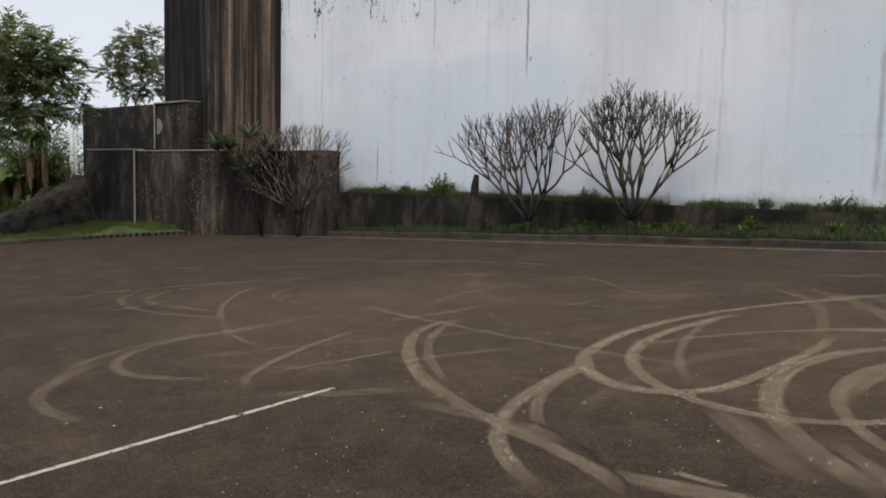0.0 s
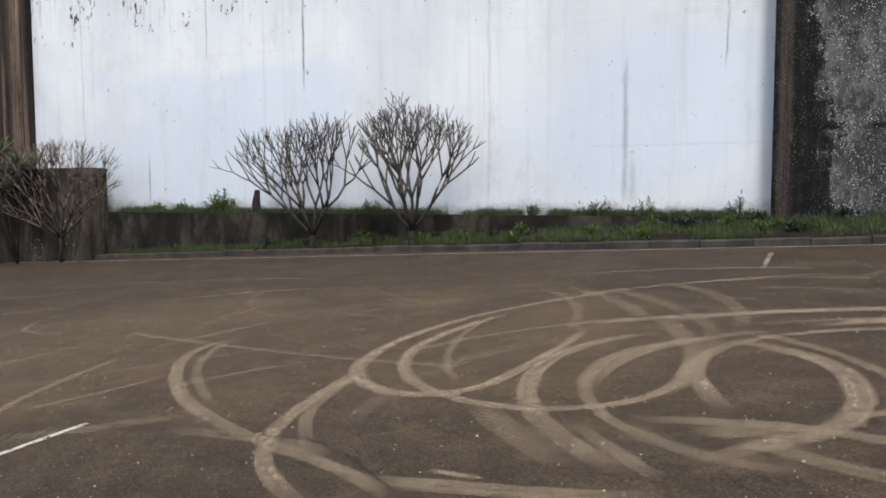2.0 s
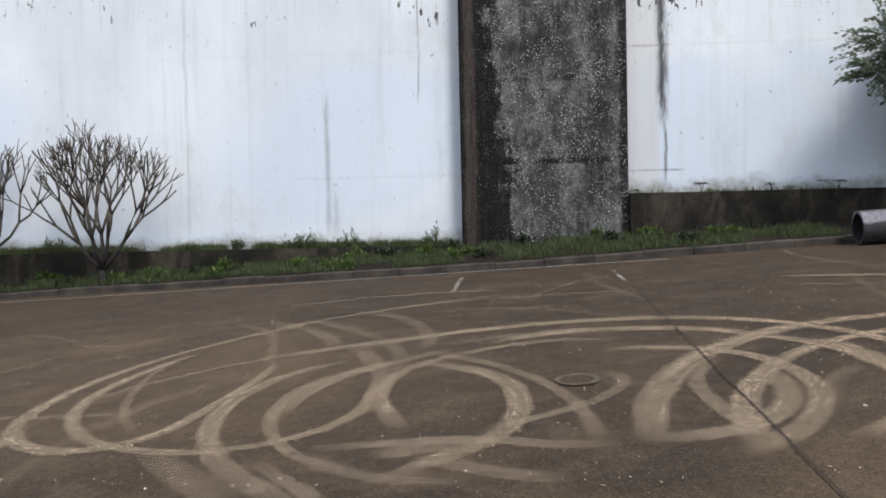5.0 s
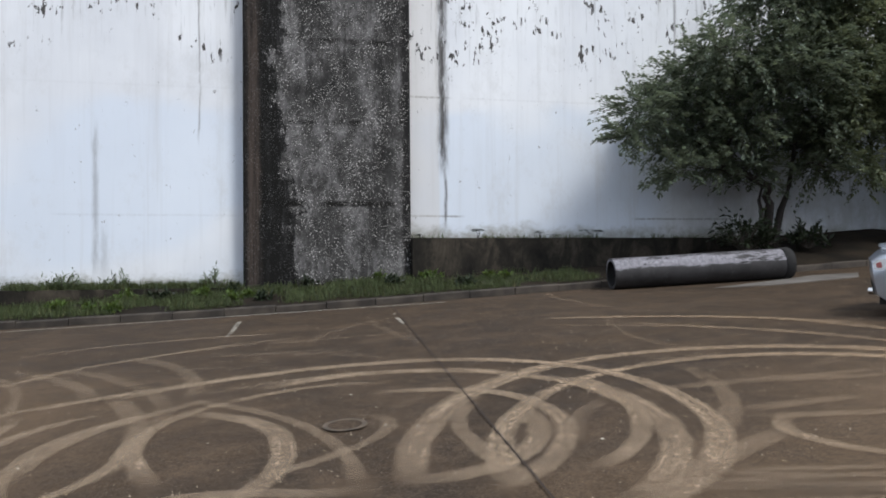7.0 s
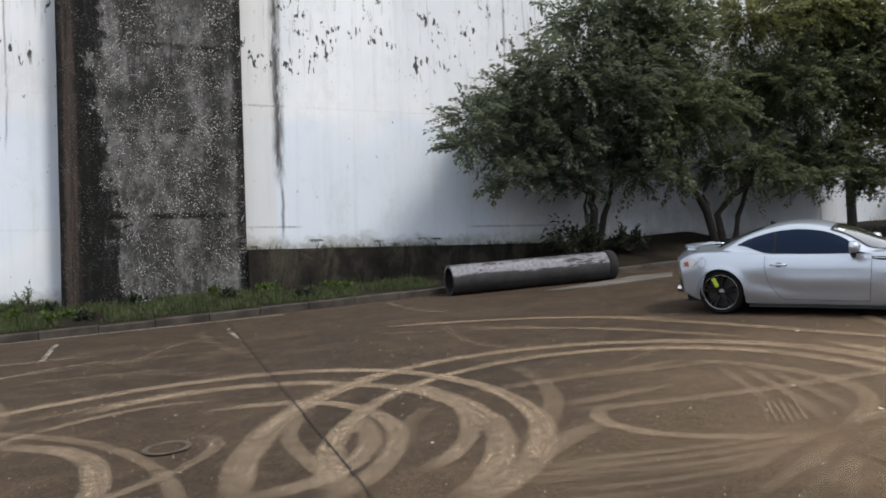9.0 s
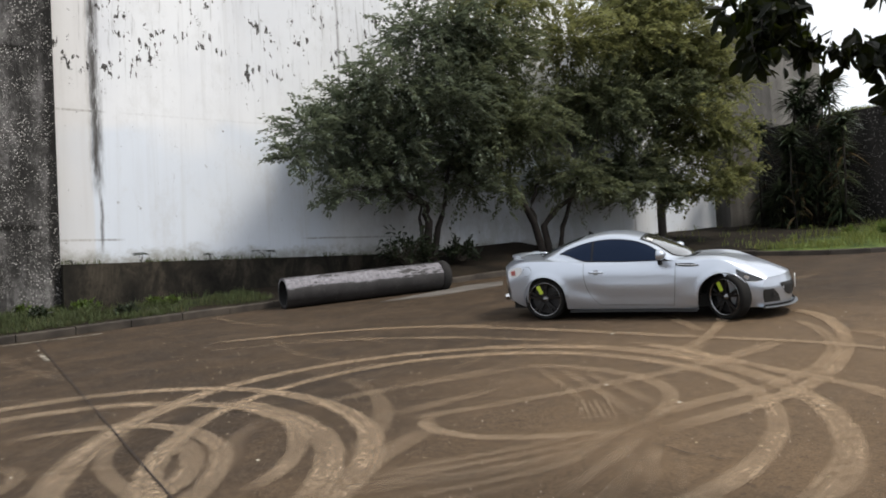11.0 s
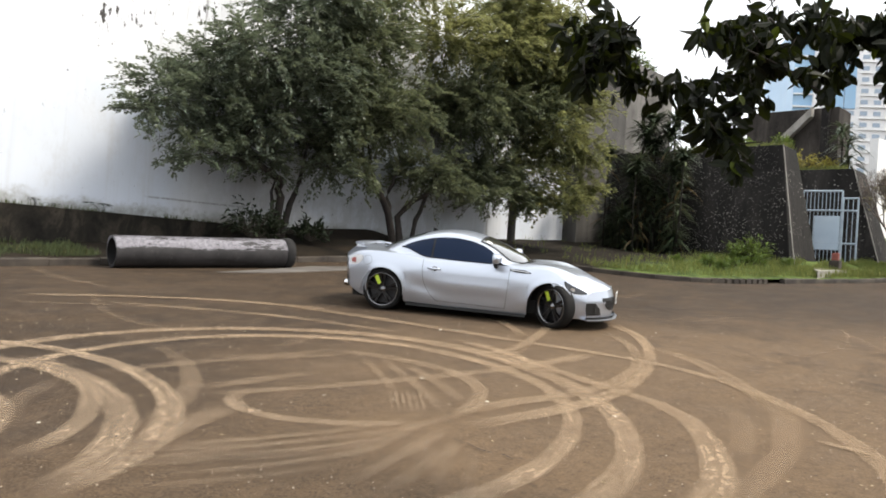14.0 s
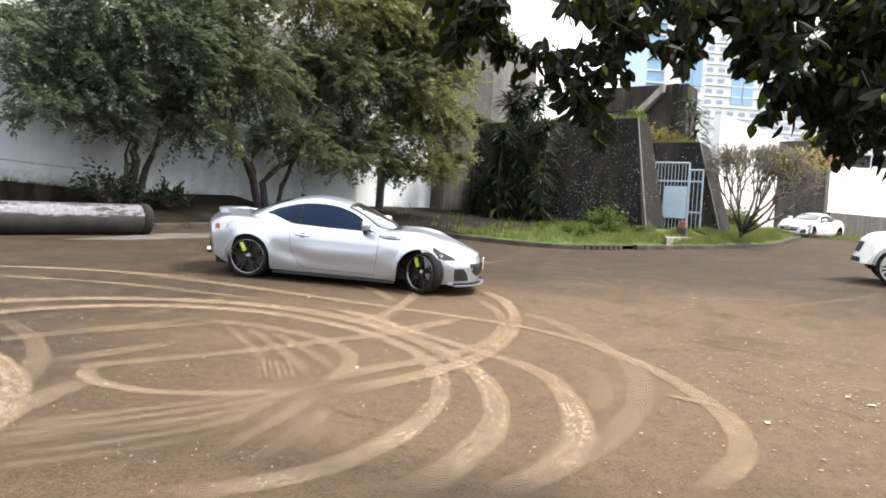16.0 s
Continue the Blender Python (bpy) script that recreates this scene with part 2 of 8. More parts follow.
def make_white_wall():
    n = Nodes("weathered_white_paint")
    x, z = n.axis(0), n.axis(2)
    big, streak = n.noise((0.35, 1, 0.25), 4), n.noise((5.5, 1.0, 0.16), 5, 0.65)
    col = n.mix(n.span(big, 0.3, 0.7), (0.635, 0.652, 0.690), (0.765, 0.778, 0.803))
    patch = n.math("MULTIPLY", n.span(n.noise((0.16, 1, 0.22), 2), 0.40, 0.52), n.span(n.math("ADD", z, n.math("MULTIPLY", n.noise((0.5, 1, 0.5), 2), 1.5)), 6.4, 5.9))
    col = n.mix(n.math("MULTIPLY", patch, 0.6), col, (0.60, 0.67, 0.775))
    col = n.mix(n.math("MULTIPLY", n.span(streak, 0.50, 0.75), 0.26), col, (0.45, 0.45, 0.45))
    soft = n.noise((1.2, 1.0, 0.10), 4, 0.6)
    col = n.mix(n.math("MULTIPLY", n.span(soft, 0.52, 0.75), 0.2), col, (0.42, 0.42, 0.44))
    grime = n.noise((0.9, 1.0, 0.6), 9, 0.8)
    col = n.mix(n.math("MULTIPLY", n.span(grime, 0.50, 0.70), 0.30), col, (0.46, 0.455, 0.45))
    wob = n.math("MULTIPLY", n.math("SUBTRACT", n.noise((0.8, 1, 0.8), 3), 0.5), 0.14)
    ragged = n.noise((16.0, 1, 2.2), 5, 0.8)
    torn = n.span(n.noise((8.0, 1, 1.1), 6, 0.8), 0.36, 0.54, 0.25, 1.0)

    def run(at, wide, low, high, strength, soft_ends=0.7):
        """A dark run of water or a crack down the paint."""
        d = n.math("ABSOLUTE", n.math("SUBTRACT", n.math("ADD", x, wob), at))
        m = n.math("MULTIPLY", n.span(n.math("ADD", d, n.math("MULTIPLY", ragged, wide)), wide * 1.55, wide * 0.45), n.math("MULTIPLY", n.span(z, low, low + soft_ends), n.span(z, high, high - soft_ends)))
        return n.math("MULTIPLY", n.math("MULTIPLY", m, torn), strength)

    def level(at, x0, x1, strength):
        d = n.math("ABSOLUTE", n.math("SUBTRACT", n.math("ADD", z, n.math("MULTIPLY", wob, 0.3)), at))
        m = n.math("MULTIPLY", n.span(d, 0.035, 0.01), n.math("MULTIPLY", n.span(x, x0, x0 + 0.3), n.span(x, x1, x1 - 0.3)))
        return n.math("MULTIPLY", n.math("MULTIPLY", m, n.span(ragged, 0.3, 0.6)), strength)

    for at, wide, low, high, strength in ((-11.7, 0.05, 4.5, 10.6, 0.85), (-6.34, 0.07, 1.4, 10.6, 0.2), (-3.03, 0.10, 1.4, 5.2, 0.4), (-2.85, 0.14, 1.3, 3.0, 0.25), (-0.85, 0.035, 4.4, 8.5, 0.6), (-17.25, 0.05, 1.4, 3.3, 0.7), (4.72, 0.20, 3.8, 9.4, 1.0), (4.76, 0.055, 2.4, 4.4, 0.95), (10.85, 0.06, 6.4, 10.6, 0.6), (16.0, 0.05, 3.0, 10.6, 0.4), (22.4, 0.09, 2.0, 6.0, 0.5), (-19.9, 0.05, 3.0, 10.6, 0.3), (-15.0, 0.04, 5.5, 10.6, 0.5)):
        col = n.mix(run(at, wide, low, high, strength), col, (0.055, 0.051, 0.048))
    for at, x0, x1, strength in ((5.82, -22.4, 0.1, 0.05), (5.80, 3.8, 5.0, 0.8), (2.95, -4.0, 0.1, 0.12), (2.95, 3.8, 5.3, 0.7), (2.92, 9.5, 12.5, 0.6), (5.80, 5.2, 14.0, 0.1)):
        col = n.mix(level(at, x0, x1, strength), col, (0.12, 0.115, 0.11))
    warm = n.math("MULTIPLY", n.span(x, 3.8, 3.9), n.span(n.math("ADD", x, n.math("MULTIPLY", wob, 0.6)), 4.66, 4.58))
    col = n.mix(n.math("MULTIPLY", warm, 0.45), col, (0.60, 0.565, 0.53))
    # black flaked patches high up, thinning downwards, and odd spots
    high = n.span(n.math("ADD", z, n.math("MULTIPLY", n.noise((0.45, 1, 0.3), 3), 3.2)), 7.6, 9.9)
    flake = n.span(n.noise((9.0, 1, 3.2), 4, 0.6), 0.575, 0.60)
    lumps = n.span(n.noise((0.95, 1, 1.1), 4, 0.6), 0.50, 0.58)
    col = n.mix(n.span(n.math("MULTIPLY", n.math("MULTIPLY", flake, high), lumps), 0.10, 0.30), col, (0.045, 0.042, 0.040))
    thin = n.span(n.noise((11.0, 1, 0.7), 5, 0.7), 0.56, 0.66)
    col = n.mix(n.math("MULTIPLY", n.math("MULTIPLY", thin, high), 0.35), col, (0.09, 0.085, 0.08))
    spots = n.span(n.noise((6.5, 1, 3.2), 5, 0.75), 0.668, 0.685)
    col = n.mix(n.math("MULTIPLY", spots, 0.8), col, (0.09, 0.085, 0.08))
    # the trees' shade on the wall behind them, put mottled into the paint colour
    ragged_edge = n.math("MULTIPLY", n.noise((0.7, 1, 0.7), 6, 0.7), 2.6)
    tree_shade = n.math("MULTIPLY", n.span(n.math("ADD", z, ragged_edge), 6.4, 4.2), n.math("MULTIPLY", n.span(n.math("ADD", x, ragged_edge), 10.8, 14.0), n.span(n.math("SUBTRACT", x, ragged_edge), 20.5, 17.5)))
    col = n.mix(n.math("MULTIPLY", tree_shade, n.span(n.noise((2.0, 1, 1.2), 5, 0.7), 0.3, 0.6, 0.15, 0.5)), col, (0.22, 0.212, 0.19))
    # splashed soil and moss along the foot of the wall
    ledge = n.span(x, 1.5, 3.8, 1.33, 2.41)
    foot = n.span(n.math("ADD", n.math("SUBTRACT", z, ledge), n.math("MULTIPLY", n.noise((1.4, 1, 1.8), 6, 0.75), -0.9)), -0.05, -0.40)
    col = n.mix(n.math("MULTIPLY", foot, n.span(n.noise((4.0, 1, 3.0), 5, 0.8), 0.3, 0.6, 0.35, 0.8)), col, (0.21, 0.20, 0.165))
    n.bump(n.noise(18, 4), 0.10, 0.01)
    return n.done(col, 0.75)


def make_pillar():
    """Exposed-stone concrete: grey mottles, many pale chips, black runs down one side."""
    n = Nodes("speckled_grey_concrete")
    x, z = n.axis(0), n.axis(2)
    cloud, fine = n.noise((1.5, 1.5, 0.8), 10, 0.8), n.noise((16, 16, 12), 6, 0.85)
    col = n.ramp(cloud, [(0.34, (0.012, 0.0115, 0.011)), (0.48, (0.050, 0.048, 0.046)), (0.60, (0.150, 0.145, 0.143)), (0.75, (0.24, 0.232, 0.228))])
    col = n.mix(n.math("MULTIPLY", n.span(n.noise((1.6, 1, 0.14), 6, 0.7), 0.52, 0.62), 0.75), col, (0.017, 0.016, 0.015))
    col = n.mix(n.math("MULTIPLY", n.span(fine, 0.48, 0.62), 0.55), col, (0.014, 0.0135, 0.013))
    wob = n.math("MULTIPLY", n.math("SUBTRACT", n.noise((1.2, 1, 0.5), 7, 0.7), 0.5), 1.0)
    for at in (3.2, 5.05, 6.9):
        d = n.math("ABSOLUTE", n.math("SUBTRACT", n.math("ADD", z, n.math("MULTIPLY", wob, 0.10)), at))
        col = n.mix(n.math("MULTIPLY", n.span(d, 0.10, 0.03), n.span(n.noise((1.5, 1, 1), 5), 0.44, 0.56)), col, (0.010, 0.009, 0.008))
    runs = n.math("SUBTRACT", n.noise((5.5, 1, 0.16), 7, 0.75), 0.5)
    shelf = n.span(z, 6.0, 3.2, -0.10, 0.16)
    ragged = n.math("MULTIPLY", n.math("SUBTRACT", n.noise((0.7, 1, 0.8), 8, 0.75), 0.5), 2.6)
    torn = n.math("MULTIPLY", n.math("SUBTRACT", n.noise((4.0, 1, 2.2), 6, 0.8), 0.5), 1.0)
    edge = n.math("SUBTRACT", n.math("ADD", n.math("ADD", n.math("ADD", x, ragged), torn), n.math("MULTIPLY", runs, 0.8)), shelf)
    side = n.span(edge, 1.02, 0.90)
    col = n.mix(n.math("MULTIPLY", side, n.span(n.noise((7, 1, 0.5), 6, 0.8), 0.30, 0.52, 0.72, 0.98)), col, (0.0045, 0.004, 0.0036))
    near = n.math("ADD", n.math("ADD", x, n.math("MULTIPLY", ragged, 0.14)), n.math("MULTIPLY", torn, 0.22))
    core = n.math("MULTIPLY", n.span(near, 0.14, 0.24), n.span(near, 0.52, 0.36))
    col = n.mix(n.math("MULTIPLY", core, n.span(n.noise((9, 1, 0.35), 6, 0.75), 0.36, 0.62, 0.25, 0.95)), col, (0.060, 0.046, 0.038))
    drip = n.math("MULTIPLY", n.span(n.noise((3.2, 1, 0.10), 6, 0.7), 0.54, 0.66), n.span(z, 4.5, 8.5))
    col = n.mix(n.math("MULTIPLY", drip, 0.7), col, (0.012, 0.011, 0.0105))
    rim = n.span(n.math("ADD", n.math("ADD", x, n.math("MULTIPLY", wob, 0.25)), n.math("MULTIPLY", torn, n.span(z, 4.0, 8.5, 0.15, 0.9))), 3.60, 3.72)
    col = n.mix(n.math("MULTIPLY", rim, 0.88), col, (0.009, 0.008, 0.0075))
    chips = n.math("MULTIPLY", n.span(n.cells((24.0, 24.0, 19.0)), 0.30, 0.19), n.span(n.noise(2.2, 7, 0.8), 0.44, 0.56))
    small = n.math("MULTIPLY", n.span(n.cells((50.0, 50.0, 40.0)), 0.32, 0.18), n.span(n.noise(3.1, 6, 0.8), 0.46, 0.58, 0.0, 0.7))
    chips = n.math("MAXIMUM", chips, small)
    col = n.mix(n.math("MULTIPLY", chips, n.span(side, 0.2, 0.9, 0.95, 0.16)), col, (0.56, 0.54, 0.52))
    n.bump(n.math("ADD", fine, chips), 0.5, 0.02)
    return n.done(col, 0.92, 0.0, Specular_IOR_Level=0.25)


def make_streaked(name, dark, mid, light, across=1.4, speck=0.0, drop=0.09):
    """Old concrete with long black and brown runs of water."""
    n = Nodes(name)
    runs = n.noise((across, across, drop), 7, 0.7, warp=0.5)
    fine = n.noise((across * 5, across * 5, drop * 9), 5, 0.7)
    col = n.ramp(runs, [(0.36, dark), (0.5, mid), (0.66, light)])
    col = n.mix(n.math("MULTIPLY", n.span(fine, 0.45, 0.75), 0.55), col, dark)
    col = n.mix(n.math("MULTIPLY", n.span(n.noise(0.7, 4), 0.45, 0.7), 0.4), col, tuple(0.5 * v for v in dark))
    if speck:
        dots = n.span(n.cells((9.0, 9.0, 7.0)), 0.20, 0.12)
        col = n.mix(n.math("MULTIPLY", n.math("MULTIPLY", dots, n.span(n.noise(1.1, 3), 0.42, 0.6)), speck), col, (0.50, 0.48, 0.44))
    blot = n.noise((3.5, 3.5, 2.6), 8, 0.8)
    col = n.mix(n.math("MULTIPLY", n.span(blot, 0.52, 0.66), 0.55), col, mid)
    col = n.mix(n.math("MULTIPLY", n.span(blot, 0.46, 0.34), 0.6), col, tuple(0.45 * v for v in dark))
    n.bump(n.noise(14, 5, 0.7), 0.4, 0.02)
    return n.done(col, 0.9, 0.0, Specular_IOR_Level=0.25)


ASPHALT = make_asphalt()
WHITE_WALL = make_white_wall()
PILLAR = make_pillar()
TOWER = make_streaked("brown_streaked_concrete", (0.009, 0.007, 0.006), (0.037, 0.026, 0.0195), (0.25, 0.175, 0.124), 2.1, 0.0, 0.06)
TOWER_BLACK = make_streaked("blackened_concrete", (0.004, 0.0038, 0.0036), (0.0115, 0.0105, 0.010), (0.085, 0.077, 0.070), 2.6, 0.0, 0.07)
BLOCK = make_streaked("mossy_black_concrete", (0.006, 0.0055, 0.005), (0.017, 0.0148, 0.0125), (0.090, 0.076, 0.062), 1.1, 0.0, 0.5)
PLANTER = make_streaked("mossy_planter_concrete", (0.007, 0.006, 0.005), (0.021, 0.018, 0.0135), (0.075, 0.062, 0.046), 1.3, 0.0, 0.6)
BLOCK_BROWN = make_streaked("brown_stained_concrete", (0.011, 0.0085, 0.0065), (0.035, 0.0275, 0.021), (0.125, 0.10, 0.077), 1.5, 0.75, 0.30)
GREY_CONCRETE = make_streaked("plain_grey_concrete", (0.05, 0.047, 0.044), (0.085, 0.081, 0.076), (0.13, 0.124, 0.117), 0.8)
STONE = make_streaked("dark_pebbled_wall", (0.007, 0.006, 0.0055), (0.017, 0.0152, 0.014), (0.038, 0.034, 0.031), 0.9, 0.9)
KERB = grainy("worn_kerb_concrete", (0.022, 0.0175, 0.014), (0.074, 0.060, 0.047), 2.0, 25.0, 0.9, 0.4)
EDGE = grainy("pale_concrete_edge", (0.20, 0.19, 0.17), (0.34, 0.32, 0.29), 2.0, 30.0, 0.9, 0.3)
SOIL = grainy("dark_soil", (0.008, 0.0062, 0.0042), (0.025, 0.0185, 0.012), 1.2, 18.0, 0.95, 0.6, Specular_IOR_Level=0.15)
HEAP = grainy("loose_grey_soil", (0.012, 0.010, 0.008), (0.062, 0.052, 0.041), 2.2, 22.0, 0.95, 0.8, Specular_IOR_Level=0.15)
GRASS = grainy("short_grass", (0.035, 0.055, 0.014), (0.10, 0.14, 0.035), 2.2, 30.0, 0.9, 0.3)
BARK = grainy("grey_bark", (0.035, 0.028, 0.022), (0.095, 0.08, 0.065), 5.0, 40.0, 0.9, 0.4)
DARK_BARK = grainy("dark_bark", (0.011, 0.0085, 0.007), (0.034, 0.026, 0.021), 5.0, 40.0, 0.9, 0.4)
PIPE_IN = grainy("pipe_bore", (0.007, 0.0066, 0.0068), (0.016, 0.015, 0.015), 6.0, 40.0, 0.9, 0.3)


def make_leaf(name, dark, light, yellow, through=0.35, rough=0.5, gloss=0.3):
    """Leaves: each with its own green, some light passing through."""
    n = Nodes(name)
    rnd = n.t.nodes.new("ShaderNodeNewGeometry").outputs["Random Per Island"]
    col = n.ramp(rnd, [(0.0, dark), (0.6, light), (0.94, light), (1.0, yellow)])
    col = n.mix(n.math("MULTIPLY", n.span(n.noise(1.2, 3), 0.4, 0.7), 0.4), col, dark)
    n.done(col, rough, 0.0, Specular_IOR_Level=gloss)
    tr = n.t.nodes.new("ShaderNodeBsdfTranslucent")
    n.put(n.mix(0.5, col, yellow), tr.inputs[0])
    mx = n.t.nodes.new("ShaderNodeMixShader")
    mx.inputs[0].default_value = through
    n.t.links.new(n.b.outputs[0], mx.inputs[1])
    n.t.links.new(tr.outputs[0], mx.inputs[2])
    n.t.links.new(mx.outputs[0], n.out.inputs[0])
    return n.mat


LEAF = make_leaf("small_dark_leaves", (0.038, 0.051, 0.038), (0.156, 0.193, 0.140), (0.22, 0.25, 0.14), 0.45, 0.42, 0.5)
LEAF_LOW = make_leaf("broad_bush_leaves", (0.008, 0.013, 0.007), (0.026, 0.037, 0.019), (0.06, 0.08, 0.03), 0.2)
LEAF_RIGHT = make_leaf("small_green_leaves", (0.040, 0.053, 0.035), (0.168, 0.202, 0.128), (0.26, 0.28, 0.13), 0.45, 0.42, 0.5)
LEAF_SUNLIT = make_leaf("small_sunlit_yellow_leaves", (0.050, 0.062, 0.028), (0.19, 0.215, 0.105), (0.40, 0.39, 0.14), 0.52, 0.42, 0.5)
LEAF_WEST = make_leaf("feathery_leaves", (0.055, 0.092, 0.032), (0.22, 0.285, 0.105), (0.36, 0.38, 0.16), 0.5)
LEAF_FAR = make_leaf("far_leaves", (0.085, 0.12, 0.072), (0.22, 0.265, 0.155), (0.36, 0.31, 0.11), 0.42)
# overhanging leaves: their backlit darkness is put into a near-black colour
LEAF_NEAR = make_leaf("broad_backlit_leaves", (0.0025, 0.0035, 0.002), (0.006, 0.008, 0.003), (0.10, 0.13, 0.014), 0.14, 0.55, 0.12)
LEAF_STRAP = make_leaf("strap_leaves", (0.014, 0.023, 0.012), (0.052, 0.074, 0.038), (0.16, 0.18, 0.10), 0.2, 0.38, 0.5)
LEAF_ROSETTE = make_leaf("rosette_leaves", (0.035, 0.055, 0.028), (0.115, 0.155, 0.075), (0.20, 0.22, 0.11), 0.30, 0.45)
LEAF_BUSH = make_leaf("bush_leaves", (0.03, 0.055, 0.012), (0.09, 0.14, 0.03), (0.2, 0.25, 0.05))
LEAF_YELLOW = make_leaf("yellow_green_leaves", (0.14, 0.16, 0.03), (0.30, 0.30, 0.06), (0.48, 0.30, 0.06))
LEAF_DEAD = make_leaf("withered_leaves", (0.06, 0.042, 0.024), (0.17, 0.12, 0.06), (0.30, 0.22, 0.10))
LEAF_LITTER = make_leaf("dry_leaf_litter", (0.17, 0.125, 0.07), (0.34, 0.27, 0.15), (0.52, 0.45, 0.28), 0.2)
BLADE = make_leaf("grass_blades", (0.028, 0.040, 0.016), (0.082, 0.110, 0.042), (0.19, 0.17, 0.08), 0.35, 0.6)
BLADE_BRIGHT = make_leaf("fresh_grass_blades", (0.045, 0.07, 0.016), (0.14, 0.185, 0.042), (0.34, 0.31, 0.11), 0.35, 0.6)
GREEN_BARK = grainy("pale_branch_bark", (0.036, 0.029, 0.023), (0.12, 0.10, 0.08), 6.0, 50.0, 0.85, 0.3)


def make_mark(name):
    """Dust laid bare by tyres: ragged along its edges, worn through in places."""
    n = Nodes(name)
    maps = []
    for layer in ("UVMap", "Metres"):
        node = n.t.nodes.new("ShaderNodeUVMap")
        node.uv_map = layer
        maps.append(node.outputs[0])
    across, run = n.axis(0, maps[0]), n.axis(1, maps[0])
    wander = n.math("MULTIPLY", n.math("SUBTRACT", n.noise(2.6, 5, 0.75), 0.5), 0.34)
    a = n.math("ADD", across, wander)
    edge = n.math("MULTIPLY", n.span(a, 0.02, 0.27), n.span(a, 0.98, 0.73))
    edge = n.math("MULTIPLY", edge, n.math("MULTIPLY", n.span(run, 0.0, 0.16), n.span(run, 1.0, 0.84)))
    streak = n.span(n.noise((16.0, 0.40, 1.0), 5, 0.75, co=maps[1]), 0.30, 0.60, 0.50, 1.0)
    patch = n.span(n.noise(0.9, 6, 0.75), 0.30, 0.60, 0.55, 1.0)
    grit = n.span(n.noise(7.0, 7, 0.85), 0.34, 0.60, 0.50, 1.0)
    tread = n.span(n.noise(24.0, 6, 0.8), 0.42, 0.57, 0.55, 1.0)
    fac = n.math("MULTIPLY", n.math("MULTIPLY", n.math("MULTIPLY", edge, streak), patch), n.math("MULTIPLY", grit, tread))
    strength = n.t.nodes.new("ShaderNodeObjectInfo").outputs["Alpha"]
    fac = n.math("MULTIPLY", fac, strength)
    # greyer dust on the upper lot, redder where the ground lies bare
    ruddy = n.span(n.axis(0), 1.0, 9.0)
    dust = n.mix(ruddy, n.mix(n.noise(30, 3), (0.245, 0.184, 0.127), (0.36, 0.277, 0.196)), n.mix(n.noise(30, 3), (0.255, 0.181, 0.116), (0.39, 0.284, 0.186)))
    n.done(dust, 0.95, 0.0, Specular_IOR_Level=0.15)
    tr = n.t.nodes.new("ShaderNodeBsdfTransparent")
    mx = n.t.nodes.new("ShaderNodeMixShader")
    n.put(fac, mx.inputs[0])
    n.t.links.new(tr.outputs[0], mx.inputs[1])
    n.t.links.new(n.b.outputs[0], mx.inputs[2])
    n.t.links.new(mx.outputs[0], n.out.inputs[0])
    return n.mat


MARK = make_mark("tyre_mark_dust")


# ---- ground ----
def build_ground():
    xs = [-400, -250, -150, -100, -75] + [-60 + 2 * k for k in range(76)] + [105, 130, 170, 250, 400]
    ys = [-400, -250, -150, -90, -60, -40] + [-30 + 2 * k for k in range(30)] + [34, 45, 70, 110, 180, 400]
    s = Shell()
    s.v = [(x, y, gz(x, y)) for y in ys for x in xs]
    n = len(xs)
    s.f = [(j * n + i, j * n + i + 1, (j + 1) * n + i + 1, (j + 1) * n + i) for j in range(len(ys) - 1) for i in range(n - 1)]
    s.m = [0] * len(s.f)
    ground = part("ground", s, ASPHALT, smooth=True)
    tagged(ground, "sloping lot of brown worn asphalt with tyre marks", "ground", kind="structure")


build_ground()


# ---- the tall white wall in two bays, with the pillar between them ----
WALL_TOP = 10.6
s = Shell()
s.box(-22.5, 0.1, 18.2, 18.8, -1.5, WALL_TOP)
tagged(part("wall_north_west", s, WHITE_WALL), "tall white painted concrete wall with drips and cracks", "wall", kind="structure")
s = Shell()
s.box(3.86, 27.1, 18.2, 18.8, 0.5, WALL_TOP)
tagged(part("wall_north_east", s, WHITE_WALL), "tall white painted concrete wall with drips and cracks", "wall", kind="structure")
s = Shell()
s.box(0.1, 3.86, 17.8, 19.2, 0.2, WALL_TOP + 0.2)
tagged(part("pillar", s, PILLAR, bevel=0.03), "speckled dark grey concrete pillar with black water stains", "pillar", kind="structure")
s = Shell()
s.box(-18.446, 0.1, 17.5, 18.2, -1.2, 1.34)
tagged(part("planter_wall_west", s, PLANTER), "low mossy dark concrete planter wall", "planter wall", kind="structure")
s = Shell()
s.box(3.86, 18.9, 17.6, 18.2, 0.4, 2.42)
tagged(part("planter_wall_east", s, PLANTER), "low mossy dark concrete planter wall", "planter wall", kind="structure")
# unseen wall, added behind the camera to darken low reflections and sky light
s = Shell()
s.box(-60, 70, -30.6, -30.0, -8.0, 5.5)
tagged(part("unseen_wall_south", s, make_streaked("unseen_wall_concrete", (0.06, 0.055, 0.048), (0.11, 0.10, 0.09), (0.17, 0.16, 0.14), 0.8)), "plain unseen wall added behind the camera to darken reflections", "wall", kind="structure")
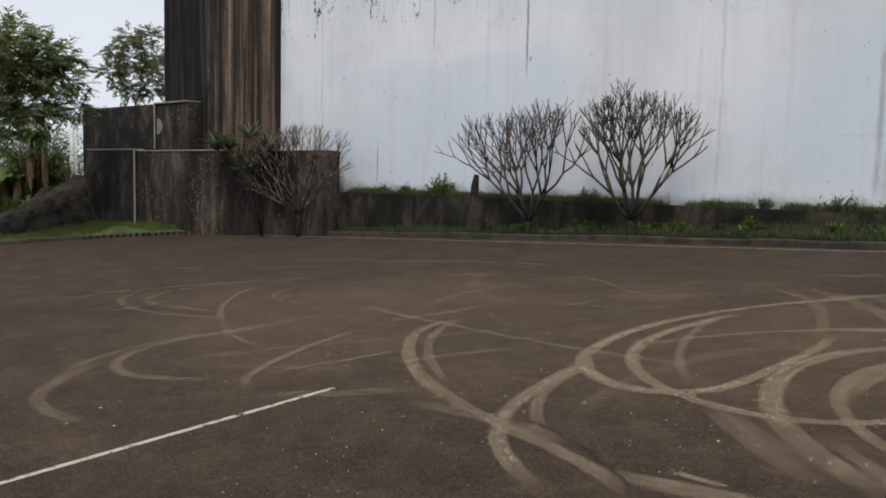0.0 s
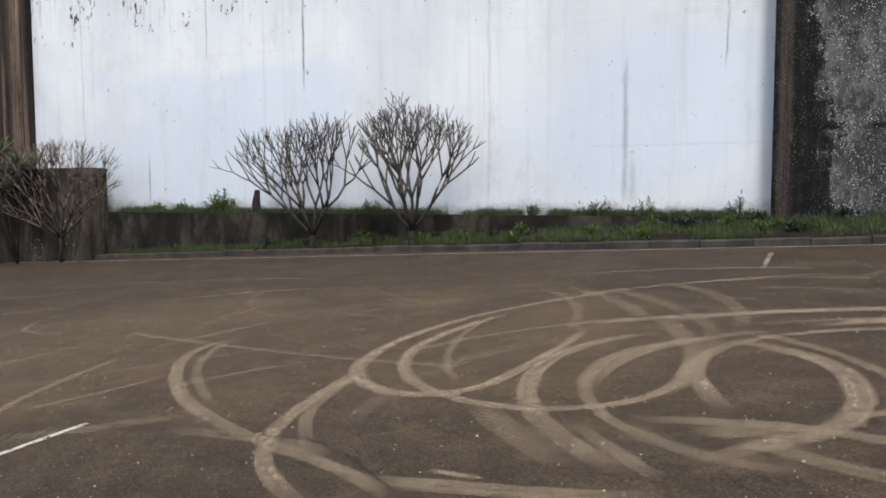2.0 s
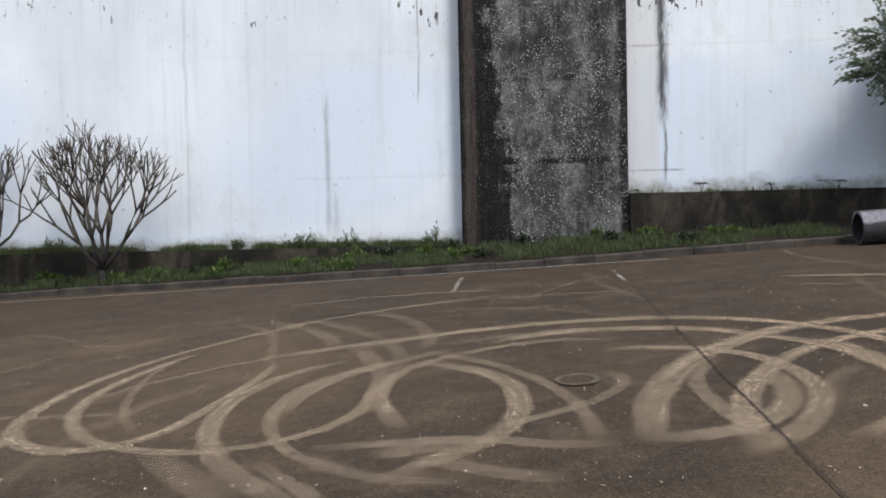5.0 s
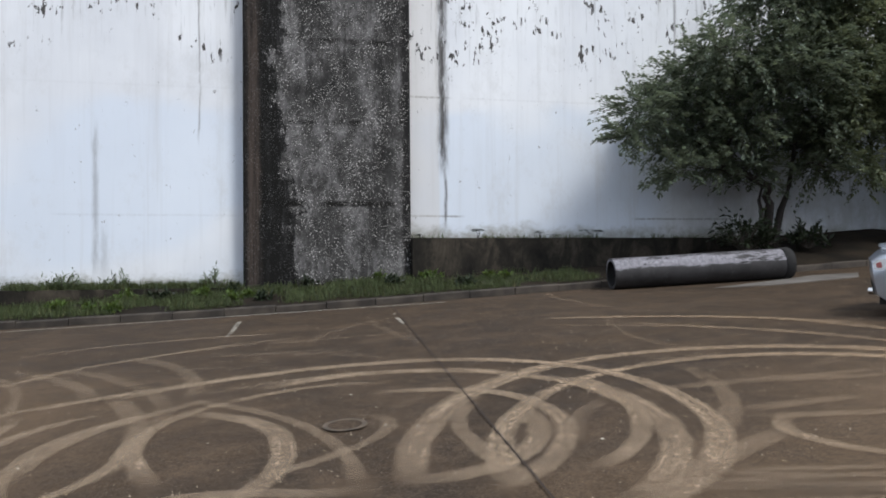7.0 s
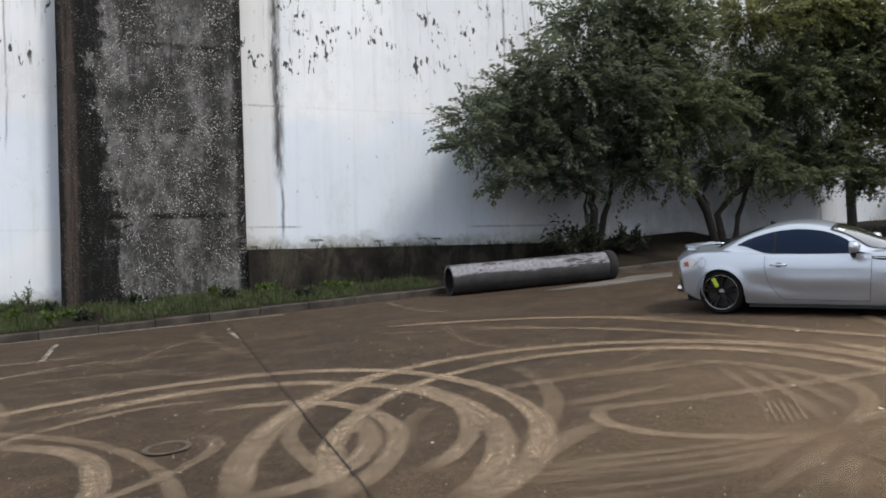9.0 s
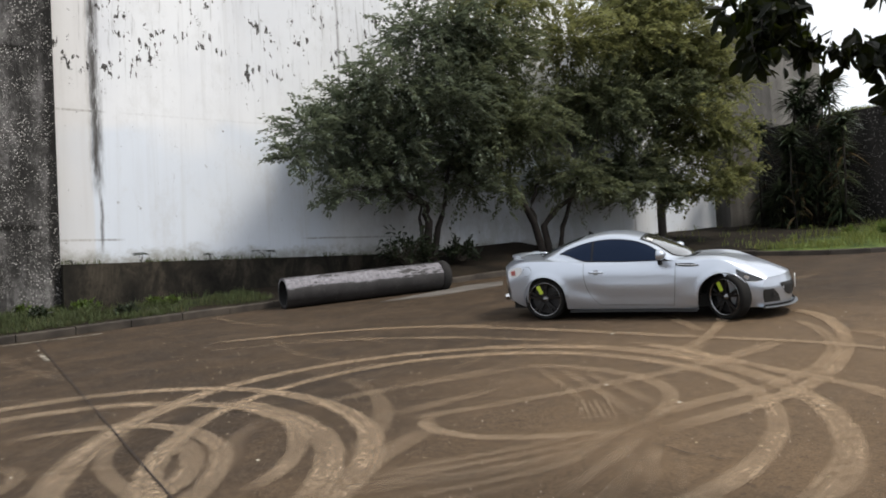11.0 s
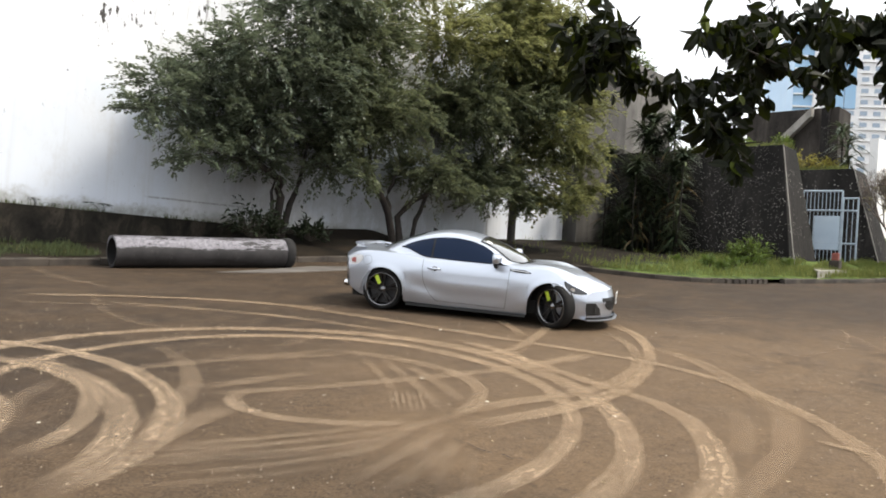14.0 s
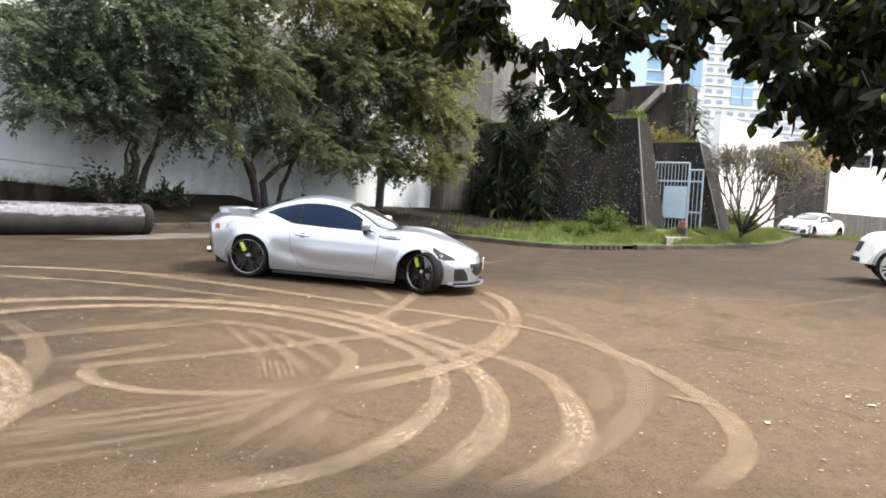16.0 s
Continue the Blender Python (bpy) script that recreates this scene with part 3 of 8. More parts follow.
# ---- west end: tower, blocks, soil heap ----
def solid(name, label, category, low, high, mat, bevel=0.0, parent=None):
    """A solid between two outlines, bottom and top, given as rows of x, y, z."""
    s = Shell()
    n = len(low)
    s.v = [tuple(q) for q in low] + [tuple(q) for q in high]
    s.f = [tuple(range(n - 1, -1, -1)), tuple(range(n, 2 * n))] + [(i, (i + 1) % n, n + (i + 1) % n, n + i) for i in range(n)]
    s.m = [0] * len(s.f)
    ob = part(name, s, mat, parent, bevel=bevel)
    return tagged(ob, label, category, kind="structure") if parent is None else ob


def block(name, label, category, x0, x1, y0, y1, z0, z1, mat, bevel=0.02):
    o = [(x0, y0), (x1, y0), (x1, y1), (x0, y1)]
    return solid(name, label, category, [(x, y, z0) for x, y in o], [(x, y, z1) for x, y in o], mat, bevel)


tower = block("tower", "tall brown concrete tower streaked black by water", "tower", -26.1, -22.05, 18.0, 24.0, -2.5, 12.5, TOWER)
block("tower_wing", "tall blackened concrete wing of the tower", "tower", -29.75, -26.104, 18.35, 24.0, -2.5, 12.5, TOWER_BLACK)
block("step_block_west", "dark stained concrete block beside the tower", "block", -35.5, -29.4, 17.7, 21, -2.5, 4.62, BLOCK)
TOWER_EDGE = make_streaked("pale_lime_run", (0.03, 0.025, 0.02), (0.10, 0.088, 0.074), (0.24, 0.215, 0.185), 1.2, 0.0, 0.8)
s = Shell()
s.box(-26.11, -26.05, 17.975, 17.996, 2.7, 12.4)
part("corner_edge", s, TOWER_EDGE, tower, "pale lime-stained edge")
step = block("step_block", "speckled brown concrete block beside the tower", "block", -29.396, -27.1, 17.75, 18.34, -2.5, 4.6, BLOCK_BROWN)
low_west = block("low_block_west", "low black concrete block streaked by water", "block", -33.5, -29.6, 16.9, 17.69, -2.5, 2.72, BLOCK)
low_main = block("low_block", "low stained brown concrete block below the tower", "block", -29.596, -18.45, 17.0, 17.69, -2.5, 2.66, BLOCK_BROWN)
for name, ob, x0, x1, y0, y1, z0, z1 in (("coping", low_west, -33.52, -29.58, 16.88, 17.3, 2.724, 2.77), ("coping", low_main, -29.57, -24.3, 16.97, 17.3, 2.664, 2.71), ("corner_edge", low_west, -29.66, -29.58, 16.86, 16.896, -0.6, 2.72)):
    s = Shell()
    s.box(x0, x1, y0, y1, z0, z1)
    part(name, s, EDGE, ob, "pale worn edge")
block("step_coping", "pale worn coping of the dark block", "coping", -29.5, -27.1, 17.68, 18.3, 4.624, 4.68, EDGE, 0.01)
s = Shell()
s.poly([(-29.36 + 0.42 * math.sin(math.pi * k / 12), 17.745, 3.72 + 0.33 * math.cos(math.pi * k / 12)) for k in range(12, -1, -1)])
part("bare_patch", s, EDGE, step, "round pale patch of bare concrete")
s = Shell()
s.box(-29.46, -29.38, 17.66, 17.696, 2.8, 4.60)
part("corner_edge", s, EDGE, step, "pale worn edge")


def soil_heap():
    s = Shell()
    nx, ny = 44, 34
    for i in range(nx + 1):
        for j in range(ny + 1):
            x, y = -39 + 7.8 * i / nx, 11.5 + 5.6 * j / ny
            h = (0.5 + 0.50 * max(0, y - 12.8)) * smoothstep(-32.4, -34.3, x) * smoothstep(11.5, 13.2, y)
            s.v.append((x, y, gz(x, y) - 0.15 + h * (1 + 0.18 * noise.noise((x, y, 1.7))) + (0.10 * noise.noise((2.6 * x, 2.6 * y, 0.3)) + 0.06 * noise.noise((6 * x, 6 * y, 4.3))) * min(1.0, h)))
    n = ny + 1
    s.f = [(i * n + j, (i + 1) * n + j, (i + 1) * n + j + 1, i * n + j + 1) for i in range(nx) for j in range(ny)]
    s.m = [0] * len(s.f)
    tagged(part("soil_heap", s, HEAP, smooth=True), "dark bank of bare soil beside the black block", "bank", kind="structure")


soil_heap()
PALE = grainy("pale_painted_metal", (0.55, 0.56, 0.55), (0.75, 0.76, 0.75), 4.0, 40.0, 0.5, 0.05)
s = Shell()
s.tube([(-35.9, 17.4, -1.2), (-35.9, 17.4, 4.3)], 0.10, 12)
s.tube([(-35.55, 17.4, -1.2), (-35.55, 17.4, 4.1)], 0.06, 10)
tagged(part("white_pipe", s, PALE, smooth=True), "white upright pipe beside the dark block", "pipe")

# ---- east end: piers, battered walls, gate, far walls ----
# two faces of a pier: the near one's shade is put into darker concrete
block("pier_east", "plain grey concrete pier, shade in its colour, at the end of the white wall", "pier", 27.104, 30.4, 17.55, 19.5, 1.0, 10.6, GREY_CONCRETE)
block("pier_far", "lighter grey concrete pier behind the strap-leaved plants", "pier", 30.404, 34.9, 17.8, 20.0, 1.0, 11.3, EDGE_GREY := make_streaked("light_grey_concrete", (0.105, 0.10, 0.094), (0.155, 0.148, 0.139), (0.21, 0.20, 0.187), 0.7))

butt = solid("battered_wall", "sloping dark pebbled wall with a pale edge", "wall", [(28.9, 9.62, 0.8), (32.4, 9.62, 0.8), (32.4, 17.5, 0.8), (28.9, 17.5, 0.8)], [(29.6, 10.55, 6.95), (30.95, 10.55, 6.95), (30.95, 17.5, 6.95), (29.6, 17.5, 6.95)], STONE, 0.03)
butt2 = solid("battered_wall_far", "sloping dark wall beside the gate", "wall", [(34.22, 7.80, 0.8), (36.8, 7.80, 0.8), (36.8, 15, 0.8), (34.22, 15, 0.8)], [(34.9, 9.67, 6.78), (36.5, 9.67, 6.78), (36.5, 15, 6.78), (34.9, 15, 6.78)], STONE, 0.03)
for ob, a, b, w in ((butt, Vector((28.87, 9.60, 2.2)), Vector((29.575, 10.53, 6.95)), 0.04), (butt2, Vector((34.36, 8.22, 2.2)), Vector((34.875, 9.65, 6.78)), 0.04)):
    s = Shell()
    s.tube([a, a.lerp(b, 0.5), b], w * 0.5, 6)
    part("pale_edge", s, EDGE, ob, "pale worn edge")


def pebbles(owner, x0, x1, y0, y1, z0, z1, y0t, count, seed):
    """Pale pebbles that stand out of the battered face."""
    r = random.Random(seed)
    s = Shell()
    for _ in range(count):
        t = r.random()
        z = z0 + (z1 - z0) * t
        x = x0 + (x1 - x0) * (z - 0.8) / (z1 - 0.8)
        low = y0 + (y0t - y0) * (z - 0.8) / (z1 - 0.8)
        y = r.uniform(low + 0.15, y1)
        k, h = r.uniform(0.010, 0.028), r.uniform(0.008, 0.018)
        c = (x - 0.03, y, z)
        rim = [(x + 0.004, y + k * math.cos(a), z + h * math.sin(a)) for a in (0.3, 1.5, 2.8, 4.0, 5.3)]
        for i in range(5):
            s.poly([c, rim[(i + 1) % 5], rim[i]])
    ob = part("pebbles", s, PEBBLE, owner)
    ob["kind"] = "stuff"


PEBBLE = grainy("pale_pebbles", (0.16, 0.15, 0.14), (0.42, 0.40, 0.37), 3.0, 30.0, 0.85, 0.2)
pebbles(butt, 28.9, 29.6, 9.62, 14.5, 2.2, 6.9, 10.55, 1300, 3)


def gate():
    root = thing("metal_gate", "pale blue metal gate with bars and a solid sheet panel", "gate", pose(33.35, 11.02, 2.79, 0, 0, -83) @ Matrix.Scale(1.07, 4))
    for x0, x1 in ((0.0, 1.32), (1.36, 1.85)):
        s = Shell()
        hi = 2.72 if x0 == 0 else 2.45
        for a, b in (((x0, 0, 0.05), (x0, 0, hi)), ((x1, 0, 0.05), (x1, 0, hi)), ((x0, 0, hi), (x1, 0, hi)), ((x0, 0, 0.05), (x1, 0, 0.05)), ((x0, 0, 0.8), (x1, 0, 0.8)), ((x0, 0, 2.0), (x1, 0, 2.0))):
            s.tube([a, b], 0.035, 6)
        part("gate_frame", s, GATE_BLUE, root)
        n = int((x1 - x0) / 0.13)
        for k in range(1, n):
            s = Shell()
            x = x0 + (x1 - x0) * k / n
            s.tube([(x, 0, 0.05), (x, 0, hi)], 0.014, 5)
            part("bar", s, GATE_BLUE, root)
    s = Shell()
    s.box(0.42, 1.28, -0.03, -0.02, 0.55, 1.8)
    part("sheet_panel", s, GATE_SHEET, root, "solid pale blue sheet")


GATE_BLUE = grainy("pale_blue_paint", (0.34, 0.42, 0.50), (0.46, 0.54, 0.60), 3.0, 30.0, 0.55, 0.1)
GATE_SHEET = grainy("pale_blue_sheet", (0.42, 0.52, 0.62), (0.50, 0.60, 0.68), 1.5, 30.0, 0.5, 0.1)
gate()
RED = grainy("faded_red_paint", (0.16, 0.045, 0.035), (0.26, 0.07, 0.05), 8.0, 60.0, 0.7, 0.1)
root = thing("marker_post", "short grey concrete post with a faded red top", "post", Matrix.Translation((29.4, 8.5, gz(29.4, 8.5) + 0.3)))
s = Shell()
s.box(-0.16, 0.16, -0.17, 0.17, -0.3, 0.36)
part("base", s, KERB, root, bevel=0.03)
s = Shell()
s.box(-0.10, 0.10, -0.11, 0.11, 0.364, 0.62)
part("red_top", s, RED, root, "faded red cap", bevel=0.03)
s = Shell()
s.prism([(26.9, 8.25), (31.0, 8.2), (31.4, 9.3), (29.5, 9.3)], 1.5, lambda x, y: gz(x, y) + 0.36)
tagged(part("gate_path", s, EDGE), "pale concrete path to the gate", "path", kind="structure")

REAR = make_streaked("brown_grey_concrete", (0.018, 0.015, 0.013), (0.045, 0.039, 0.034), (0.10, 0.088, 0.076), 0.8)
rear_block = block("rear_block", "dark concrete block above the sloping walls", "block", 42, 43.8, 12.5, 17.1, 2.0, 10.95, REAR)
s = Shell()
a, b = Vector((41.9, 13.7, 10.95)), Vector((41.9, 16.6, 8.1))
s.prism([(41.6, 13.5), (41.98, 13.5), (41.98, 13.9), (41.6, 13.9)], 10.6, 11.0)
s.v, s.f, s.m = [], [], []
for x in (41.55, 41.98):
    s.v += [(x, a.y, a.z), (x, b.y, b.z), (x, b.y, b.z - 0.45), (x, a.y, a.z - 0.45)]
s.f = [(0, 1, 2, 3), (7, 6, 5, 4), (0, 4, 5, 1), (1, 5, 6, 2), (2, 6, 7, 3), (3, 7, 4, 0)]
s.m = [0] * 6
part("stair_string", s, EDGE, rear_block, "pale sloping stair edge")
s = Shell()
s.box(41.7, 41.99, 12.9, 13.25, 4.0, 10.9)
part("buttress", s, STONE, rear_block)
FAR_WHITE = grainy("bright_white_wall", (0.74, 0.74, 0.73), (0.84, 0.84, 0.83), 0.6, 12.0, 0.8, 0.05)
solid("far_wall", "bright white wall far beyond the gate", "wall", [(47.2, 12.03, 2), (64, 10.98, 2), (64, 11.6, 2), (47.2, 12.45, 2)], [(47.2, 12.03, 10.2), (64, 10.98, 10.95), (64, 11.6, 10.95), (47.2, 12.45, 10.2)], FAR_WHITE)
block("far_pier", "dark grey concrete pier before the white walls", "pier", 52, 53.5, 6.95, 9.7, 2.5, 9.3, GREY_CONCRETE)
solid("far_wall_south", "bright white wall with a dark foot", "wall", [(53.6, 7.0, 5.12), (84, 5.2, 6.7), (84, 5.8, 6.7), (53.6, 7.5, 5.12)], [(53.6, 7.0, 8.0), (84, 5.2, 11.1), (84, 5.8, 11.1), (53.6, 7.5, 8.0)], FAR_WHITE)
solid("far_wall_foot", "dark concrete foot of the white wall", "wall", [(53.6, 6.8, 1.5), (84, 5.0, 1.5), (84, 5.9, 1.5), (53.6, 7.6, 1.5)], [(53.6, 6.8, 5.12), (84, 5.0, 6.7), (84, 5.9, 6.7), (53.6, 7.6, 5.12)], GREY_CONCRETE)


# ---- the city beyond ----
def office_tower():
    root = thing("office_building", "tall white office building with blue glass", "building", Matrix.Translation((200, 62, 0)) @ Matrix.Rotation(radians(35), 4, "Z") @ Matrix.Translation((-200, -62, 0)))
    s = Shell()
    s.box(200, 230, 14, 67, -5, 64)
    part("wall", s, FAR_WHITE, root)
    s = Shell()
    s.box(201, 230, 67.01, 71.5, -5, 66)
    part("glass_wing", s, BLUE_GLASS, root, "blue glass curtain wall")
    for k in range(19):
        s = Shell()
        s.box(200.4, 200.99, 67.02, 71.5, 9 + 3.1 * k, 9.35 + 3.1 * k)
        part("floor_band", s, FAR_WHITE, root)
    for y, z0, z1 in ((57.5, 46, 58.6), (60.2, 46, 58.6), (44.0, 42, 51), (47.0, 42, 51)):
        s = Shell()
        s.box(199.6, 199.99, y, y + 2.5, z0, z1)
        part("glass_strip", s, BLUE_GLASS, root, "blue glass strip")
    pane = Shell()
    pane.box(-0.12, 0.0, -0.80, 0.80, -0.52, 0.52)
    me = pane.data("window", WINDOW)
    for i in range(18):
        for j in range(17):
            y, z = 16.4 + 3.0 * j, 12 + 2.75 * i
            if 41 < z < 52 and 42.5 < y < 51 or 45 < z < 60 and y > 56.3:
                continue
            w = new("window", me)
            w.parent = root
            w.location = (199.95, y, z)
    for i in range(18):
        s = Shell()
        s.box(199.55, 199.99, 14, 56.4, 10.7 + 2.75 * i, 10.95 + 2.75 * i)
        part("sill_band", s, FAR_WHITE, root)


BLUE_GLASS = grainy("blue_glass", (0.22, 0.40, 0.60), (0.34, 0.52, 0.68), 0.05, 0.4, 0.35, 0.0)
WINDOW = plain("grey_window", (0.30, 0.37, 0.45), 0.3)
office_tower()
root = thing("louvred_building", "grey building with white horizontal louvres", "building")
s = Shell()
s.box(121, 140, -14, 17.5, 0, 42)
part("wall", s, GREY_CONCRETE, root)
for k in range(12):
    s = Shell()
    s.box(119.6, 120.9, -14, 17, 15 + 2.3 * k, 15.5 + 2.3 * k)
    part("louvre", s, FAR_WHITE, root)
for y in (-8, 1, 10, 16):
    s = Shell()
    s.box(119.9, 120.95, y, y + 0.9, 12, 43)
    part("fin", s, FAR_WHITE, root)


# ---- kerbs, verges and planting strips ----
KERB_NORTH = [(-20, 17.2), (-14, 16.9), (-8.5, 16.5), (-3.5, 15.8), (0, 15.25), (4, 15.2), (10, 15.3), (16, 15.5), (18.6, 15.35)]
KERB_EAST = [(18.6, 15.35), (19.5, 14.9), (20.0, 13.9), (20.1, 12.5), (20.3, 11.0), (20.9, 9.9), (21.9, 9.2), (23.2, 8.75), (25.5, 8.3), (30, 7.5), (36, 6.8), (42, 6.4)]
KERB_WEST = [(-32.5, 10.8), (-31.5, 12.4), (-30.2, 14.0), (-28.7, 15.4), (-26.3, 16.8), (-23.6, 17.7)]


def along(path, step):
    """Evenly spaced points on a smoothed path."""
    pts = []
    for k in range(len(path) - 1):
        p0, p1, p2, p3 = (Vector(path[max(0, min(len(path) - 1, k + d))]) for d in (-1, 0, 1, 2))
        n = max(2, int((p2 - p1).length / 0.1))
        for i in range(n):
            t = i / n
            pts.append(0.5 * (2 * p1 + (p2 - p0) * t + (2 * p0 - 5 * p1 + 4 * p2 - p3) * t * t + (3 * p1 - p0 - 3 * p2 + p3) * t**3))
    pts.append(Vector(path[-1]))
    out, left = [pts[0]], step
    for a, b in zip(pts, pts[1:]):
        d = (b - a).length
        while d > 0 and left <= d:
            out.append(a.lerp(b, left / d))
            left += step
        left -= d
    return out


def kerb_line(name, path, label, length=0.95, high=0.14, wide=0.17, skip=None, seed=1):
    """A kerb of stones end to end, each a little out of line."""
    rng = random.Random(seed)
    root = tagged(new(name), label, "kerb", kind="structure")
    pts = along(path, length)
    for k, (a, b) in enumerate(zip(pts, pts[1:])):
        if skip and skip(a):
            continue
        d = (b - a).normalized()
        n = Vector((-d.y, d.x))
        a2, b2 = a + d * 0.008, b - d * 0.008
        off, up = n * rng.uniform(-0.012, 0.012), rng.uniform(-0.012, 0.012)
        c = 0.025
        s = Shell()
        rows = []
        for q in (a2 + off, b2 + off):
            z = gz(q.x, q.y)
            rows.append([(q.x, q.y, z - 0.15), (q.x, q.y, z + high - c + up), (q.x + n.x * c, q.y + n.y * c, z + high + up), (q.x + n.x * wide, q.y + n.y * wide, z + high + up), (q.x + n.x * wide, q.y + n.y * wide, z - 0.15)])
        s.v = rows[0] + rows[1]
        s.f = [(j, j + 5, j + 6, j + 1) for j in range(4)] + [(0, 1, 2, 3, 4), (9, 8, 7, 6, 5)]
        s.m = [0] * len(s.f)
        part("kerb_stone", s, KERB, root)
    return root


kerb_line("kerb_north", KERB_NORTH, "worn concrete kerb below the white wall", seed=2)
kerb_line("kerb_east", KERB_EAST, "worn concrete kerb round the grassy corner", seed=3, skip=lambda q: 21.7 < q.x < 23.9)
kerb_line("kerb_west", KERB_WEST, "worn concrete kerb of the grassy west corner", seed=4, skip=lambda q: -29.9 < q.x < -25.5)


def drain_row(name, path, x0, x1, label, seed):
    """A kerb inlet: a row of short blocks with dark gaps."""
    root = tagged(new(name), label, "drain", kind="structure")
    pts = [q for q in along(path, 0.26) if x0 < q.x < x1]
    for a, b in zip(pts, pts[1:]):
        d = (b - a).normalized()
        n = Vector((-d.y, d.x))
        s = Shell()
        corners = [a + d * 0.03, b - d * 0.06, b - d * 0.06 + n * 0.2, a + d * 0.03 + n * 0.2]
        s.prism([(q.x, q.y) for q in corners], lambda x, y: gz(x, y) - 0.1, lambda x, y: gz(x, y) + 0.13)
        part("drain_block", s, KERB, root)
    s = Shell()
    for a, b in zip(pts, pts[1:]):
        n = Vector((-(b - a).y, (b - a).x)).normalized() * 0.14
        q = [a + n, b + n, b + 1.4 * n, a + 1.4 * n]
        s.prism([(p.x, p.y) for p in q], lambda x, y: gz(x, y) - 0.1, lambda x, y: gz(x, y) + 0.12)
    part("drain_back", s, BLACK_HOLE, root)


BLACK_HOLE = plain("drain_shadow", (0.01, 0.009, 0.008), 0.95)
drain_row("drain_east", KERB_EAST, 21.6, 24.0, "slotted concrete drain inlet in the kerb", 1)
drain_row("drain_west", KERB_WEST, -30.0, -25.4, "slotted concrete drain inlet in the kerb", 2)


class Ruled:
    """A strip of ground between a front and a back line, at heights above the lot."""

    def __init__(self, front, back, low, high):
        self.a, self.b, self.low, self.high = front, back, low, high

    def at(self, u, v):
        def on(line):
            k = min(len(line) - 2, int(u * (len(line) - 1)))
            return Vector(line[k]).lerp(Vector(line[k + 1]), u * (len(line) - 1) - k)
        q = on(self.a).lerp(on(self.b), v)
        lo, hi = self.low, self.high(q.x) if callable(self.high) else self.high
        return Vector((q.x, q.y, gz(q.x, q.y) + lo + (hi - lo) * v**0.8 + 0.05 * noise.noise((q.x * 0.8, q.y * 0.8, 3.0)) * min(1, 4 * v)))

    def build(self, name, label, mats, nu=90, nv=7):
        s = Shell()
        for i in range(nu + 1):
            for j in range(nv + 1):
                s.v.append(tuple(self.at(i / nu, j / nv)))
        n = nv + 1
        s.f = [(i * n + j, (i + 1) * n + j, (i + 1) * n + j + 1, i * n + j + 1) for i in range(nu) for j in range(nv)]
        s.m = [0] * len(s.f)
        return tagged(part(name, s, mats, smooth=True), label, "verge", kind="structure")


def shifted(path, step, by=0.15):
    pts = along(path, step)
    out = []
    for k, q in enumerate(pts):
        d = (pts[min(k + 1, len(pts) - 1)] - pts[max(k - 1, 0)]).normalized()
        out.append((q.x - d.y * by, q.y + d.x * by))
    return out


north_front = shifted(KERB_NORTH, 0.8)
north_back = [(x, 18.25 if 3.5 < x else 17.85) for x, y in north_front]
bank = lambda x: 0.27 + 0.42 * smoothstep(9, 13, x) * smoothstep(18.6, 16.6, x) - 0.12 * smoothstep(-9, -16, x)
VERGE_NORTH = Ruled(north_front, north_back, 0.12, bank)
VERGE_NORTH.build("verge_north", "strip of soil and patchy grass behind the kerb", SOIL, 120, 7)
east_front = shifted(KERB_EAST, 0.8)
_n = len(east_front)
_turn = [(18.6, 18.3), (23, 18.3), (29, 18.3), (29.6, 15.0), (29.6, 11.0), (30.5, 9.6), (33.0, 9.0), (37.0, 9.6), (46.0, 11.0)]
east_back = [tuple(q) for q in along(_turn, sum((Vector(b) - Vector(a)).length for a, b in zip(_turn, _turn[1:])) / (_n - 0.5))][:_n]
def make_corner():
    """Grass that gives way to bare soil under the trees, darkened for their shade."""
    n = Nodes("grass_over_soil")
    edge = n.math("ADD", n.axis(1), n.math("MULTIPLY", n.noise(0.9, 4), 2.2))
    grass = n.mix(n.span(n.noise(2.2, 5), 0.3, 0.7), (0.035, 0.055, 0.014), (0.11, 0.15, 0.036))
    # soil colour taken near black to hold the shade of the trees
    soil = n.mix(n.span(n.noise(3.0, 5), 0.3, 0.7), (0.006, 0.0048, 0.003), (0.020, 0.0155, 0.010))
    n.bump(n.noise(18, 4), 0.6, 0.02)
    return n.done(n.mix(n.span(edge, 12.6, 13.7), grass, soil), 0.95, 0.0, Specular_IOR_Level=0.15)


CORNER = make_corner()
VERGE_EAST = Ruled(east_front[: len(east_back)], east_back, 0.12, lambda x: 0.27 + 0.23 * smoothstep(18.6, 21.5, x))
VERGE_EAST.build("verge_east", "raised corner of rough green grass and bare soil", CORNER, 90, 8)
west_front = shifted(KERB_WEST, 0.7)
west_back = [(x - 0.5 - 6.0 * (1 - k / len(west_front)), 17.0 + 0.6 * smoothstep(0, len(west_front), k)) for k, (x, y) in enumerate(west_front)]
VERGE_WEST = Ruled(west_front, west_back, 0.12, 0.55)
VERGE_WEST.build("verge_west", "grassy corner in front of the dark blocks", GRASS, 40, 6)


